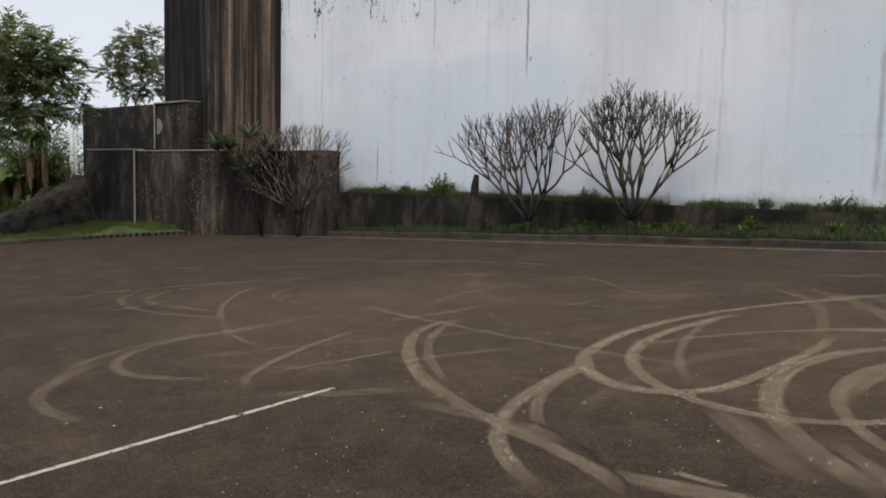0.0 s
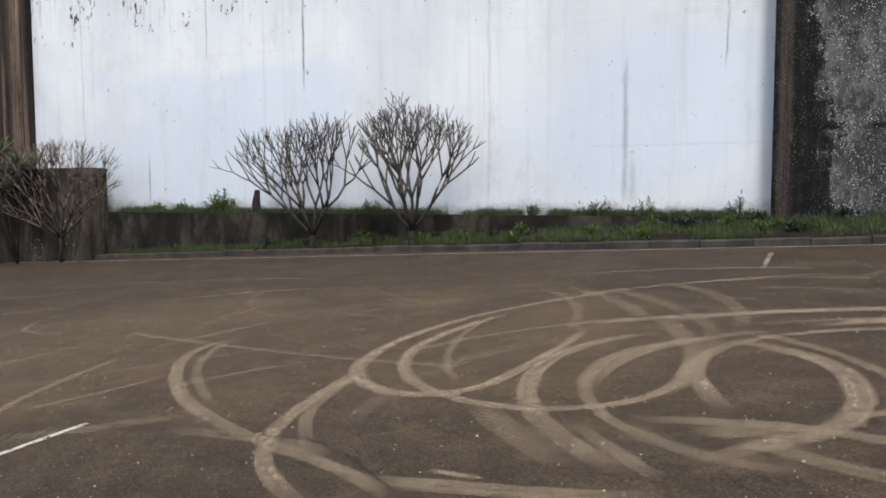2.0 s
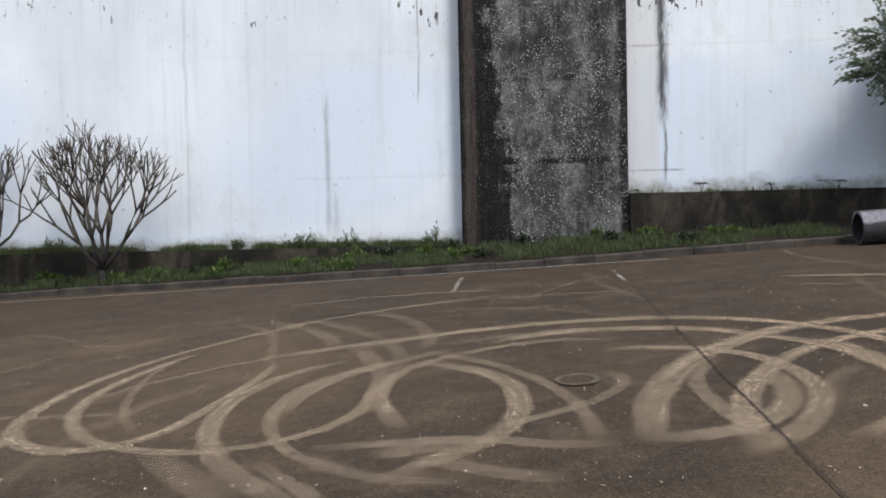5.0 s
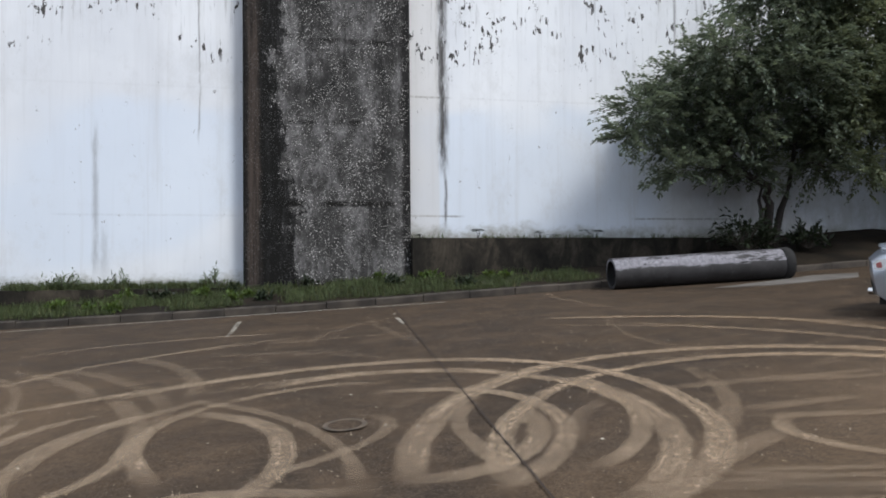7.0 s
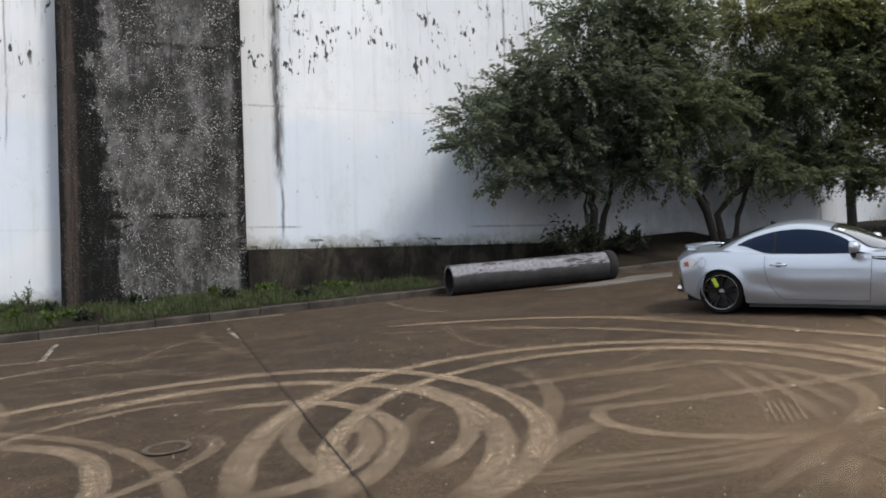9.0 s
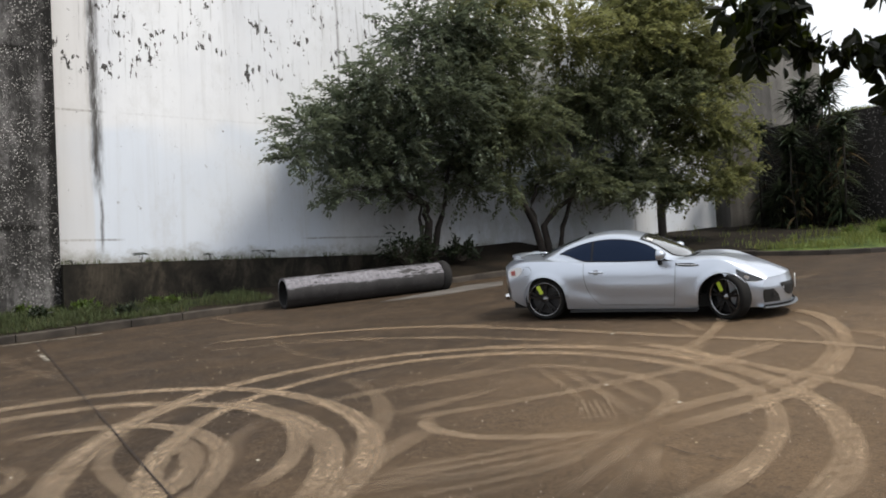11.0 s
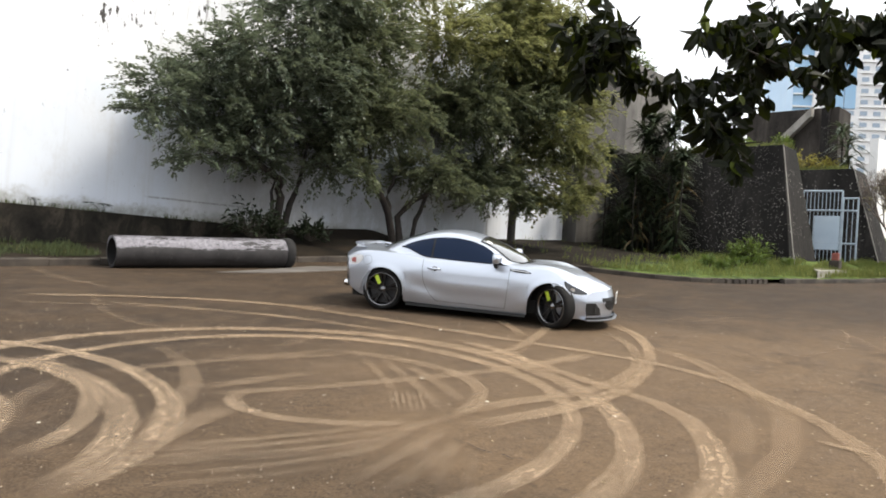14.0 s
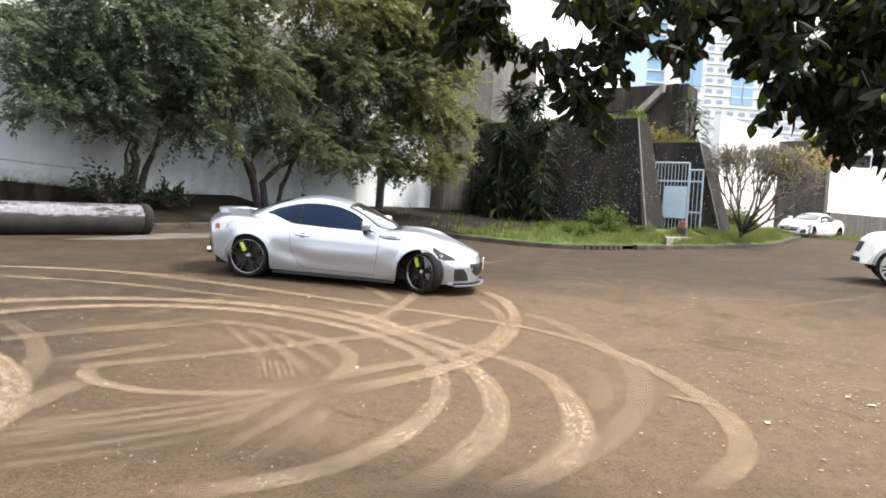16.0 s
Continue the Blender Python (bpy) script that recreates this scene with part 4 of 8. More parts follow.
def mesh_of_leaves(name, P, D, N, L, W, mat, fold=0.18):
    """One mesh of many small folded leaves: bases P, ways D, face normals N, lengths L, widths W."""
    P, D, N = (np.asarray(a, float) for a in (P, D, N))
    L, W = np.asarray(L, float)[:, None], np.asarray(W, float)[:, None]
    D = D / np.linalg.norm(D, axis=1, keepdims=True)
    S = np.cross(D, N)
    S = S / np.maximum(np.linalg.norm(S, axis=1, keepdims=True), 1e-6)
    N = np.cross(S, D)
    mid = P + D * L * 0.45 + N * W * fold
    V = np.stack([P, mid + S * W * 0.5, P + D * L - N * W * 0.15, mid - S * W * 0.5], 1).reshape(-1, 3)
    k = np.arange(len(P))[:, None] * 4
    F = np.concatenate([k + [0, 1, 2], k + [0, 2, 3]], 0)
    me = bpy.data.meshes.new(name)
    me.from_pydata(V.tolist(), [], F.tolist())
    me.materials.append(mat)
    me.update()
    return me


def tufts(name, label, where, count, tall, mat, seed, spread=0.05, blades=6, patchy=0.0):
    """Loose grass: many single blades in tufts on a strip."""
    rng = np.random.default_rng(seed)
    P, D, N, L, W = [], [], [], [], []
    for _ in range(count):
        q = where(rng)
        if q is None or (patchy and noise.noise((q.x * 0.9, q.y * 0.9, seed)) < patchy - 0.5):
            continue
        h = tall * rng.uniform(0.45, 1.2)
        for _ in range(blades):
            a = rng.uniform(0, math.tau)
            lean = rng.uniform(0.1, 0.75)
            P.append((q.x + rng.normal(0, spread), q.y + rng.normal(0, spread), q.z - 0.02))
            D.append((math.cos(a) * lean, math.sin(a) * lean, 1.0))
            N.append((math.cos(a), math.sin(a), 0.3))
            L.append(h * rng.uniform(0.6, 1.2))
            W.append(0.012 + 0.02 * h)
    return tagged(new(name, mesh_of_leaves(name, P, D, N, L, W, mat)), label, "grass", kind="stuff")


tufts("grass_north", "patchy green grass on the strip below the wall", lambda r: VERGE_NORTH.at(r.uniform(0.02, 0.72), r.uniform(0.05, 0.98)), 10000, 0.17, BLADE, 5, 0.07, 6, 0.24)
tufts("grass_east", "rough green grass on the raised corner", lambda r: q if (q := VERGE_EAST.at(r.uniform(0.0, 1.0), r.uniform(0.03, 0.9))).y < 12.2 + r.normal(0, 0.5) or r.random() < 0.02 else None, 11000, 0.26, BLADE_BRIGHT, 6, 0.07, 6, 0.28)
tufts("grass_west", "short grass in front of the dark blocks", lambda r: VERGE_WEST.at(r.uniform(0.0, 1.0), r.uniform(0.03, 0.95)), 3400, 0.20, BLADE_BRIGHT, 7, 0.09, 6, 0.2)
tufts("weeds_west_ledge", "weeds along the top of the planter wall", lambda r: Vector((r.uniform(-18, 0), r.uniform(17.55, 18.15), 1.33)), 4200, 0.20, BLADE, 8, 0.06, 6, 0.3)
tufts("weeds_east_ledge", "sparse weeds along the top of the planter wall", lambda r: Vector((r.uniform(3.9, 12.5), r.uniform(17.7, 18.1), 2.41)), 260, 0.14, BLADE, 9, 0.05, 5, 0.5)


APRON = grainy("pale_worn_concrete", (0.055, 0.047, 0.040), (0.17, 0.155, 0.14), 0.9, 20.0, 0.85, 0.2)


# ---- tyre marks, white lines, joint, manhole, litter ----
_marks = [0]


_layers = collections.Counter()
_tops = collections.Counter()


def driven(x, y, heading, length, bends):
    """Points and headings along a run of bends."""
    n = max(8, int(length / 0.11))
    h, step, path = radians(heading), length / n, []
    for i in range(n + 1):
        path.append((x, y, h))
        bend = bends[min(len(bends) - 1, i * len(bends) // n)]
        x, y, h = x + step * math.cos(h + 0.5 * bend * step), y + step * math.sin(h + 0.5 * bend * step), h + bend * step
    return path


def trail(x, y, heading, length, bends, wide, strength, most=99):
    """A tyre mark driven from (x, y): a run of even pieces, each with its own bend (one over its radius, left positive)."""
    if wide > 0.34:
        # a broad sweep is several strands side by side
        for k in (-1, 0, 1):
            o = 0.36 * k * wide
            trail(x - o * math.sin(radians(heading)) + 0.2 * k * math.cos(radians(heading)), y + o * math.cos(radians(heading)) + 0.2 * k * math.sin(radians(heading)), heading + 2.5 * k, length * (1 - 0.12 * abs(k)), bends, 0.30 * wide, strength * (1 - 0.3 * abs(k)), most)
        return
    path = driven(x, y, heading, length, bends)
    n = len(path) - 1
    step = length / n
    under = {(round((px + q * math.sin(ph)) / 0.2), round((py - q * math.cos(ph)) / 0.2)) for px, py, ph in path for q in (-0.5 * wide, 0.0, 0.5 * wide)}
    if max(_layers[c] for c in under) >= most:
        return
    _layers.update(under)
    _marks[0] += 1
    level = 1 + max(_tops[c] for c in under)
    _tops.update({c: level - _tops[c] for c in under})
    lift = 0.004 + 0.00025 * level
    s = Shell()
    for i, (px, py, ph) in enumerate(path):
        w = wide * 0.54 * (1 + 0.14 * math.sin(0.9 * i * step + 1.7 * _marks[0]))
        for side in (1, -1):
            qx, qy = px - side * w * math.sin(ph), py + side * w * math.cos(ph)
            s.v.append((qx, qy, gz(qx, qy) + lift))
    s.f = [(2 * i, 2 * i + 1, 2 * i + 3, 2 * i + 2) for i in range(n)]
    s.m = [0] * n
    ob = part("tyre_mark", s, MARK)
    fade = min(0.7, 0.35 * length)

    def run(d):
        return 0.16 * d / fade if d < fade else 1 - 0.16 * (length - d) / fade if d > length - fade else 0.16 + 0.68 * (d - fade) / max(0.01, length - 2 * fade)
    lay, far = ob.data.uv_layers.new(name="UVMap"), ob.data.uv_layers.new(name="Metres")
    for loop in ob.data.loops:
        k = loop.vertex_index
        lay.data[loop.index].uv = (k % 2, run(step * (k // 2)))
        far.data[loop.index].uv = (wide * (k % 2) + 0.37 * _marks[0], step * (k // 2))
    ob.color = (1, 1, 1, min(1.0, 1.3 * strength))
    tagged(ob, "pale dusty curved tyre mark on brown asphalt", "tyre mark", "tyre marks on the lot", "structure")


trail(-6.51, 6.76, 276.5, 3.02, (0.056, 0.140, 0.386, 1.637), 0.14, 0.45)
trail(-5.90, 4.55, 65.7, 1.76, (-0.050, 0.293), 0.12, 0.40)
trail(-7.60, 6.50, 248.0, 4.36, (-0.128, 0.741, 0.995, 0.878, 0.567), 0.14, 0.45)
trail(-7.72, 3.49, 136.0, 4.18, (-0.515, -0.669, 0.150, -0.047), 0.14, 0.35)
trail(-8.06, 4.30, 294.6, 2.92, (0.248, 0.717, 0.528), 0.20, 0.32)
trail(-10.99, 8.81, 284.3, 5.88, (0.319, 0.140, 0.108, 0.289), 0.12, 0.32)
trail(-11.46, 8.76, 194.6, 4.97, (1.027, 0.738, -0.072), 0.14, 0.36)
trail(-12.92, 7.91, 276.7, 5.05, (0.579, 0.281, 0.178), 0.18, 0.28)
trail(-9.83, 9.39, 226.5, 2.99, (0.988, 0.934), 0.12, 0.30)
trail(-13.64, 5.37, 88.1, 5.88, (-0.210, -0.272, 0.094), 0.16, 0.30)
trail(-17.79, 7.01, 87.2, 7.89, (-0.326, 0.071), 0.18, 0.25)
trail(-11.18, 5.58, 91.0, 2.07, (-0.078, 0.968), 0.16, 0.28)
trail(-5.52, 4.09, 17.0, 1.90, (0.365, 0.101), 0.25, 0.30)
trail(-5.69, 7.69, 246.2, 6.11, (0.815, 0.203, 0.197, 0.132, -0.265), 0.16, 0.60)
trail(-5.69, 7.76, 269.4, 3.31, (0.459, 0.271, 0.111), 0.11, 0.42)
trail(-3.32, 6.66, 271.1, 3.54, (0.010, 0.156, 0.459, 0.579, 0.306), 0.18, 0.75)
trail(-3.13, 6.52, 254.5, 2.46, (0.376, 0.570, 0.546, 0.476), 0.14, 0.50)
trail(-4.34, 4.59, 2.6, 2.13, (-0.095, -0.292), 0.18, 0.40)
trail(-7.84, 7.90, 336.9, 5.86, (0.100, 0.005, 0.053, 0.106), 0.12, 0.35)
trail(-6.65, 6.85, 58.8, 2.21, (0.186, -0.178), 0.21, 0.30)
trail(-5.15, 5.38, 49.5, 1.83, (0.102, -0.382), 0.18, 0.30)
trail(-9.53, 9.61, 58.3, 3.54, (-0.334, -0.169), 0.16, 0.28)
trail(-12.06, 11.99, 14.6, 5.23, (-0.073, -0.051), 0.18, 0.26)
trail(-1.61, 10.73, 217.0, 9.24, (0.184, 0.184, 0.283, 0.291, 0.773, 1.632, 0.090, 0.184), 0.17, 0.80)
trail(-1.73, 7.90, 95.6, 3.62, (0.098, 0.247, 0.424), 0.16, 0.34)
trail(-2.74, 9.25, 248.8, 7.15, (0.086, 0.328, 0.512, 0.518, 0.549, 0.991, 0.984, -0.071), 0.16, 0.75)
trail(-3.32, 6.85, 67.9, 2.94, (-0.315, -0.190), 0.12, 0.50)
trail(-2.90, 9.15, 263.2, 3.35, (0.164, 0.257, 0.229, 0.423), 0.12, 0.40)
trail(-0.75, 8.10, 192.8, 4.47, (0.949, 0.509, 0.457, 0.329, 0.261), 0.20, 0.72)
trail(-0.12, 8.04, 201.0, 3.96, (0.491, 0.801, 0.525, 0.479, 1.174), 0.14, 0.55)
trail(-2.05, 5.80, 304.4, 1.89, (0.106, 0.335), 0.18, 0.35)
trail(-1.94, 5.75, 310.1, 1.73, (0.046, 0.229), 0.20, 0.35)
trail(-0.32, 7.93, 333.6, 4.11, (-0.394, -0.716, -0.485, -0.895, 0.394), 0.21, 0.65)
trail(-0.00, 5.62, 119.2, 4.56, (-0.299, -0.696, -0.676, -0.471, -1.008), 0.18, 0.60)
trail(-0.29, 8.40, 324.7, 3.83, (-0.236, -0.332, -0.255, -0.391), 0.18, 0.45)
trail(0.32, 5.50, 32.8, 2.50, (-0.136, 0.308, 0.601, 2.044, 3.172), 0.16, 0.50)
trail(-0.84, 5.43, 6.5, 2.43, (-0.129, -0.559, 0.814), 0.17, 0.45)
trail(-0.33, 5.23, 13.3, 0.85, (0.010, 0.071), 0.25, 0.40)
trail(-1.07, 8.55, 34.0, 3.86, (-0.161, -0.322, -0.298), 0.14, 0.50)
trail(-0.15, 8.49, 23.2, 2.61, (-0.181, -0.498), 0.14, 0.48)
trail(-1.12, 11.20, 24.2, 4.21, (-0.229, -0.035), 0.09, 0.32)
trail(-0.84, 5.30, 322.8, 1.54, (0.181, 0.730), 0.18, 0.38)
trail(0.04, 5.24, 315.3, 1.18, (0.377, 0.519), 0.27, 0.42)
trail(1.58, 5.06, 86.0, 15.29, (-0.246, -0.264, -0.352, -0.292, -0.336, -0.430, -0.238, -0.320, -0.317), 0.29, 0.85)
trail(2.19, 4.82, 88.3, 14.09, (-0.300, -0.308, -0.362, -0.393, -0.475, -0.371, -0.403, -0.290, -0.488), 0.23, 0.80)
trail(8.24, 6.62, 278.2, 6.83, (-0.394, 0.002, 0.081, -0.703, -0.200, -0.437, -0.531), 0.25, 0.85)
trail(-1.89, 8.47, 24.1, 11.06, (-0.071, -0.114, -0.223, -0.394, -0.436, -0.301, -0.383, -0.507), 0.25, 0.80)
trail(0.42, 8.38, 38.2, 6.79, (-0.521, -0.460, -0.545, -0.312, -0.633, -0.424, -0.760), 0.23, 0.75)
trail(3.54, 7.86, 291.9, 4.00, (-0.278, -0.280, -0.364, -0.462, -0.572), 0.32, 0.75)
trail(1.54, 7.85, 2.4, 4.45, (-0.556, -0.901, -0.619, -0.508, -0.513), 0.23, 0.65)
trail(2.77, 7.29, 210.5, 2.60, (0.915, 0.568, 0.327, -0.160), 0.18, 0.45)
trail(2.84, 6.97, 275.1, 2.69, (-0.328, -0.597, -0.827, -1.121, -0.152), 0.22, 0.60)
trail(3.75, 6.80, 212.8, 1.72, (0.525, 0.485), 0.20, 0.28)
trail(4.93, 7.96, 274.1, 3.47, (-0.310, -0.336, -0.151), 0.25, 0.35)
trail(5.54, 4.10, 156.1, 2.44, (-0.308, -0.492, -1.038, -2.040, -3.123), 0.16, 0.62)
trail(4.53, 5.38, 207.8, 1.32, (-0.044, 0.349), 0.25, 0.42)
trail(3.27, 4.77, 332.5, 2.51, (0.135, 0.318), 0.38, 0.44)
trail(6.32, 6.72, 322.5, 3.63, (-0.737, -0.528, -0.861, -0.740, -0.221), 0.22, 0.45)
trail(6.74, 6.31, 247.9, 2.47, (-0.053, -0.118), 0.45, 0.44)
trail(5.53, 3.99, 198.6, 1.71, (0.006, -0.028), 0.54, 0.36)
trail(5.34, 3.78, 218.2, 1.14, (-0.071, -0.229), 0.41, 0.26)
trail(4.31, 5.77, 340.6, 5.10, (0.080, 0.085, 0.171), 0.18, 0.42)
trail(3.84, 6.75, 12.7, 2.93, (-0.326, 0.029), 0.20, 0.35)
trail(3.23, 4.29, 334.9, 1.74, (0.221, 0.385), 0.45, 0.32)
trail(11.58, 6.50, 253.3, 7.18, (-0.427, -0.122, -0.132, -0.220, -0.130), 0.22, 0.70)
trail(10.79, 5.98, 241.0, 5.82, (-0.306, -0.206, -0.269, -0.272, 0.187), 0.20, 0.55)
trail(7.87, 5.33, 28.7, 2.49, (-0.020, -0.068), 0.16, 0.42)
trail(6.93, 5.02, 359.5, 2.54, (0.000, 0.215), 0.18, 0.45)
trail(4.69, 11.71, 341.1, 14.91, (-0.103, -0.304, -0.056, 0.024, -0.416, -0.196, -0.431), 0.23, 0.60)
trail(4.47, 11.10, 334.4, 5.61, (-0.120, -0.209, -0.113), 0.14, 0.48)
trail(10.39, 5.10, 256.7, 3.23, (-0.330, -0.011), 0.27, 0.42)
trail(9.06, 3.01, 218.3, 4.46, (-0.213, -0.194, -0.176, -0.181), 0.27, 0.32)
trail(8.21, 3.18, 242.4, 2.00, (-0.717, -0.213), 0.27, 0.26)
trail(7.75, 2.13, 273.0, 0.63, (0.008, 0.005), 0.13, 0.60)
trail(5.66, 11.39, 329.5, 3.96, (-0.075, -0.271), 0.18, 0.42)
trail(5.45, 10.91, 316.0, 3.77, (-0.053, -0.138), 0.14, 0.38)
trail(-2.41, 10.29, 36.9, 4.15, (-0.099, -0.079, -0.398), 0.20, 0.48)
trail(-3.08, 12.02, 32.3, 4.24, (-0.245, -0.156), 0.16, 0.38)
trail(-1.04, 8.98, 298.7, 3.43, (-0.138, -0.230, -0.375, -0.917), 0.23, 0.38)
trail(-1.37, 11.38, 321.6, 3.58, (-0.297, -0.285), 0.27, 0.34)
trail(-1.09, 5.95, 99.7, 3.10, (-0.461, -0.530, -0.338), 0.22, 0.48)
trail(-2.67, 11.09, 320.9, 3.10, (-0.196, -0.264), 0.22, 0.32)
trail(-1.97, 10.91, 314.9, 4.40, (-0.137, -0.290), 0.22, 0.30)
trail(3.12, 4.68, 338.5, 1.32, (0.079, 0.142), 0.36, 0.32)
trail(4.34, 5.91, 1.7, 1.50, (-0.053, -0.078), 0.20, 0.35)
trail(5.06, 6.90, 343.4, 1.61, (0.174, 0.460), 0.18, 0.30)
trail(12.83, 10.69, 269.1, 8.05, (-0.210, -0.242, -0.153, -0.111, -0.227), 0.20, 0.55)
trail(9.76, 10.12, 325.8, 4.63, (-0.626, -0.344, -0.119), 0.20, 0.50)
trail(10.93, 10.99, 323.3, 2.36, (-0.239, -0.903), 0.16, 0.35)
trail(13.79, 4.96, 85.8, 7.97, (-1.046, -0.201), 0.36, 0.17)
trail(13.58, 2.79, 81.5, 6.44, (-1.182, -0.369), 0.41, 0.16)
trail(-2.25, 4.10, 0.5, 2.10, (0.04, 0.16), 0.15, 0.55)
trail(-1.95, 4.02, 2.0, 1.50, (0.05, 0.10), 0.10, 0.45)
trail(-1.72, 4.31, 350.0, 0.45, (0.10, 0.00), 0.09, 0.80)
trail(-1.05, 5.32, 305.0, 1.20, (0.15, 0.10), 0.14, 0.60)
# a scrubbed patch: short strokes side by side
for k in range(6):
    trail(5.86 + 0.046 * k, 5.08 - 0.027 * k, 229.5, 0.85, (0.05, -0.05), 0.035, 0.7 if k % 2 else 0.4)
# many older, fainter passes over the same ground
_old = random.Random(77)
for cx, cy, sx, sy, count in ((-5.5, 7.5, 2.4, 2.0, 26), (0.3, 6.8, 2.0, 1.6, 26), (4.2, 6.6, 1.8, 1.6, 26), (8.0, 4.2, 2.2, 2.0, 24), (13.0, 4.5, 2.8, 2.8, 14), (-1.0, 11.0, 6.0, 1.4, 18)):
    for _ in range(count):
        trail(_old.gauss(cx, sx), _old.gauss(cy, sy), _old.uniform(0, 360), _old.uniform(1.2, 4.2), (_old.uniform(-0.5, 0.5), _old.uniform(-0.5, 0.5)), _old.uniform(0.10, 0.30), _old.uniform(0.07, 0.20), 3)


def flat_line(name, label, a, b, wide, mat, lift=0.006, kind="structure", category="line"):
    a, b = Vector(a), Vector(b)
    d = (b - a).normalized()
    n = Vector((-d.y, d.x)) * wide / 2
    steps = max(1, int((b - a).length / 0.5))
    s = Shell()
    for i in range(steps + 1):
        q = a.lerp(b, i / steps)
        for sg in (1, -1):
            s.v.append((q.x + sg * n.x, q.y + sg * n.y, gz(q.x, q.y) + lift))
    s.f = [(2 * i, 2 * i + 1, 2 * i + 3, 2 * i + 2) for i in range(steps)]
    s.m = [0] * steps
    return tagged(part(name, s, mat), label, category, kind=kind)


def worn(name, color, keep):
    """Paint worn away in flecks."""
    n = Nodes(name)
    n.done(n.mix(n.noise(14, 3), color, tuple(0.65 * v for v in color)), 0.85)
    mx = n.t.nodes.new("ShaderNodeMixShader")
    n.put(n.span(n.noise(7.0, 6, 0.8), keep, keep + 0.12), mx.inputs[0])
    n.t.links.new(n.t.nodes.new("ShaderNodeBsdfTransparent").outputs[0], mx.inputs[1])
    n.t.links.new(n.b.outputs[0], mx.inputs[2])
    n.t.links.new(mx.outputs[0], n.out.inputs[0])
    return n.mat


WORN_LINE = worn("worn_white_paint", (0.54, 0.50, 0.42), 0.38)
EDGE_LINE = worn("edge_line_paint", (0.50, 0.47, 0.41), 0.30)
FAINT_LINE = worn("faint_white_paint", (0.42, 0.39, 0.33), 0.46)
TAR = plain("tar_joint", (0.014, 0.008, 0.006), 0.9)
flat_line("bay_line", "worn white bay line painted on the asphalt", (-5.35, 0.6), (-4.84, 4.6), 0.055, WORN_LINE)
flat_line("bay_line_far", "faint white bay line near the kerb", (0.05, 12.6), (0.15, 14.3), 0.07, FAINT_LINE)
flat_line("bay_line_mid", "faint white bay line near the kerb", (2.75, 12.4), (2.8, 13.8), 0.07, FAINT_LINE)
for k in range(13):
    flat_line("edge_line", "thin worn white edge line along the kerb", (-22 + 2.0 * k, 17.0 - 0.083 * 2.0 * k), (-20 + 2.0 * k, 17.0 - 0.083 * 2.0 * (k + 1)), 0.08, EDGE_LINE)
flat_line("expansion_joint", "straight tarred joint across the asphalt", (2.2, 2.2), (2.95, 14.9), 0.012, TAR, 0.018)
def crack(x, y, heading, length, bends, seed):
    """A thin wandering crack in the asphalt, broken in places."""
    r, s, put = random.Random(seed), Shell(), []
    for px, py, ph in driven(x, y, heading, length, bends):
        o, w = r.gauss(0, 0.022), r.uniform(0.001, 0.007)
        put.append([(px + (o + k * w) * math.sin(ph), py - (o + k * w) * math.cos(ph)) for k in (1, -1)])
    for a, b in zip(put, put[1:]):
        if r.random() < 0.88:
            s.quad(*[(q[0], q[1], gz(*q) + 0.014) for q in (a[0], b[0], b[1], a[1])])
    tagged(part("asphalt_crack", s, TAR), "thin dark crack wandering through the asphalt", "crack", kind="structure")


for k, (x, y, heading, length, bends) in enumerate(((-4.85, 4.56, 5.0, 3.4, (-0.10, 0.05, -0.62, -0.50)), (8.50, 1.70, 284.6, 2.6, (-0.517, 0.347)), (5.28, 3.76, 262.1, 0.6, (0.7, 0.8)), (9.4, 3.1, 300.0, 0.7, (0.3, -0.5)))):
    crack(x, y, heading, length, bends, 400 + k)
s = Shell()
for k in range(28):
    a0, a1 = math.tau * k / 28, math.tau * (k + 1) / 28
    q = [(1.3 + r * math.cos(a), 6.77 + r * math.sin(a)) for a in (a0, a1) for r in (0.145, 0.19)]
    q = [(x, y, gz(x, y) + 0.016) for x, y in q]
    s.quad(q[0], q[1], q[3], q[2])
    s.poly([(1.3, 6.77, gz(1.3, 6.77) + 0.013), (q[0][0], q[0][1], q[0][2] - 0.003), (q[2][0], q[2][1], q[2][2] - 0.003)], 1)
tagged(part("manhole_cover", s, [grainy("dusty_iron", (0.05, 0.037, 0.026), (0.12, 0.088, 0.06), 9.0, 60.0, 0.9, 0.3), ASPHALT]), "small round manhole cover set in the asphalt", "manhole cover", kind="structure")

s = Shell()
s.prism([(9.1, 13.75), (10.3, 13.45), (12.3, 13.65), (12.9, 14.35), (11.9, 14.5), (10.6, 14.1)], lambda x, y: gz(x, y) - 0.1, lambda x, y: gz(x, y) + 0.012)
tagged(part("concrete_apron", s, APRON), "thin pale concrete patch in the asphalt by the pipe", "patch", kind="structure")

rng = random.Random(11)
PAPER = grainy("pale_litter", (0.45, 0.42, 0.33), (0.75, 0.72, 0.62), 9.0, 40.0, 0.8, 0.2)


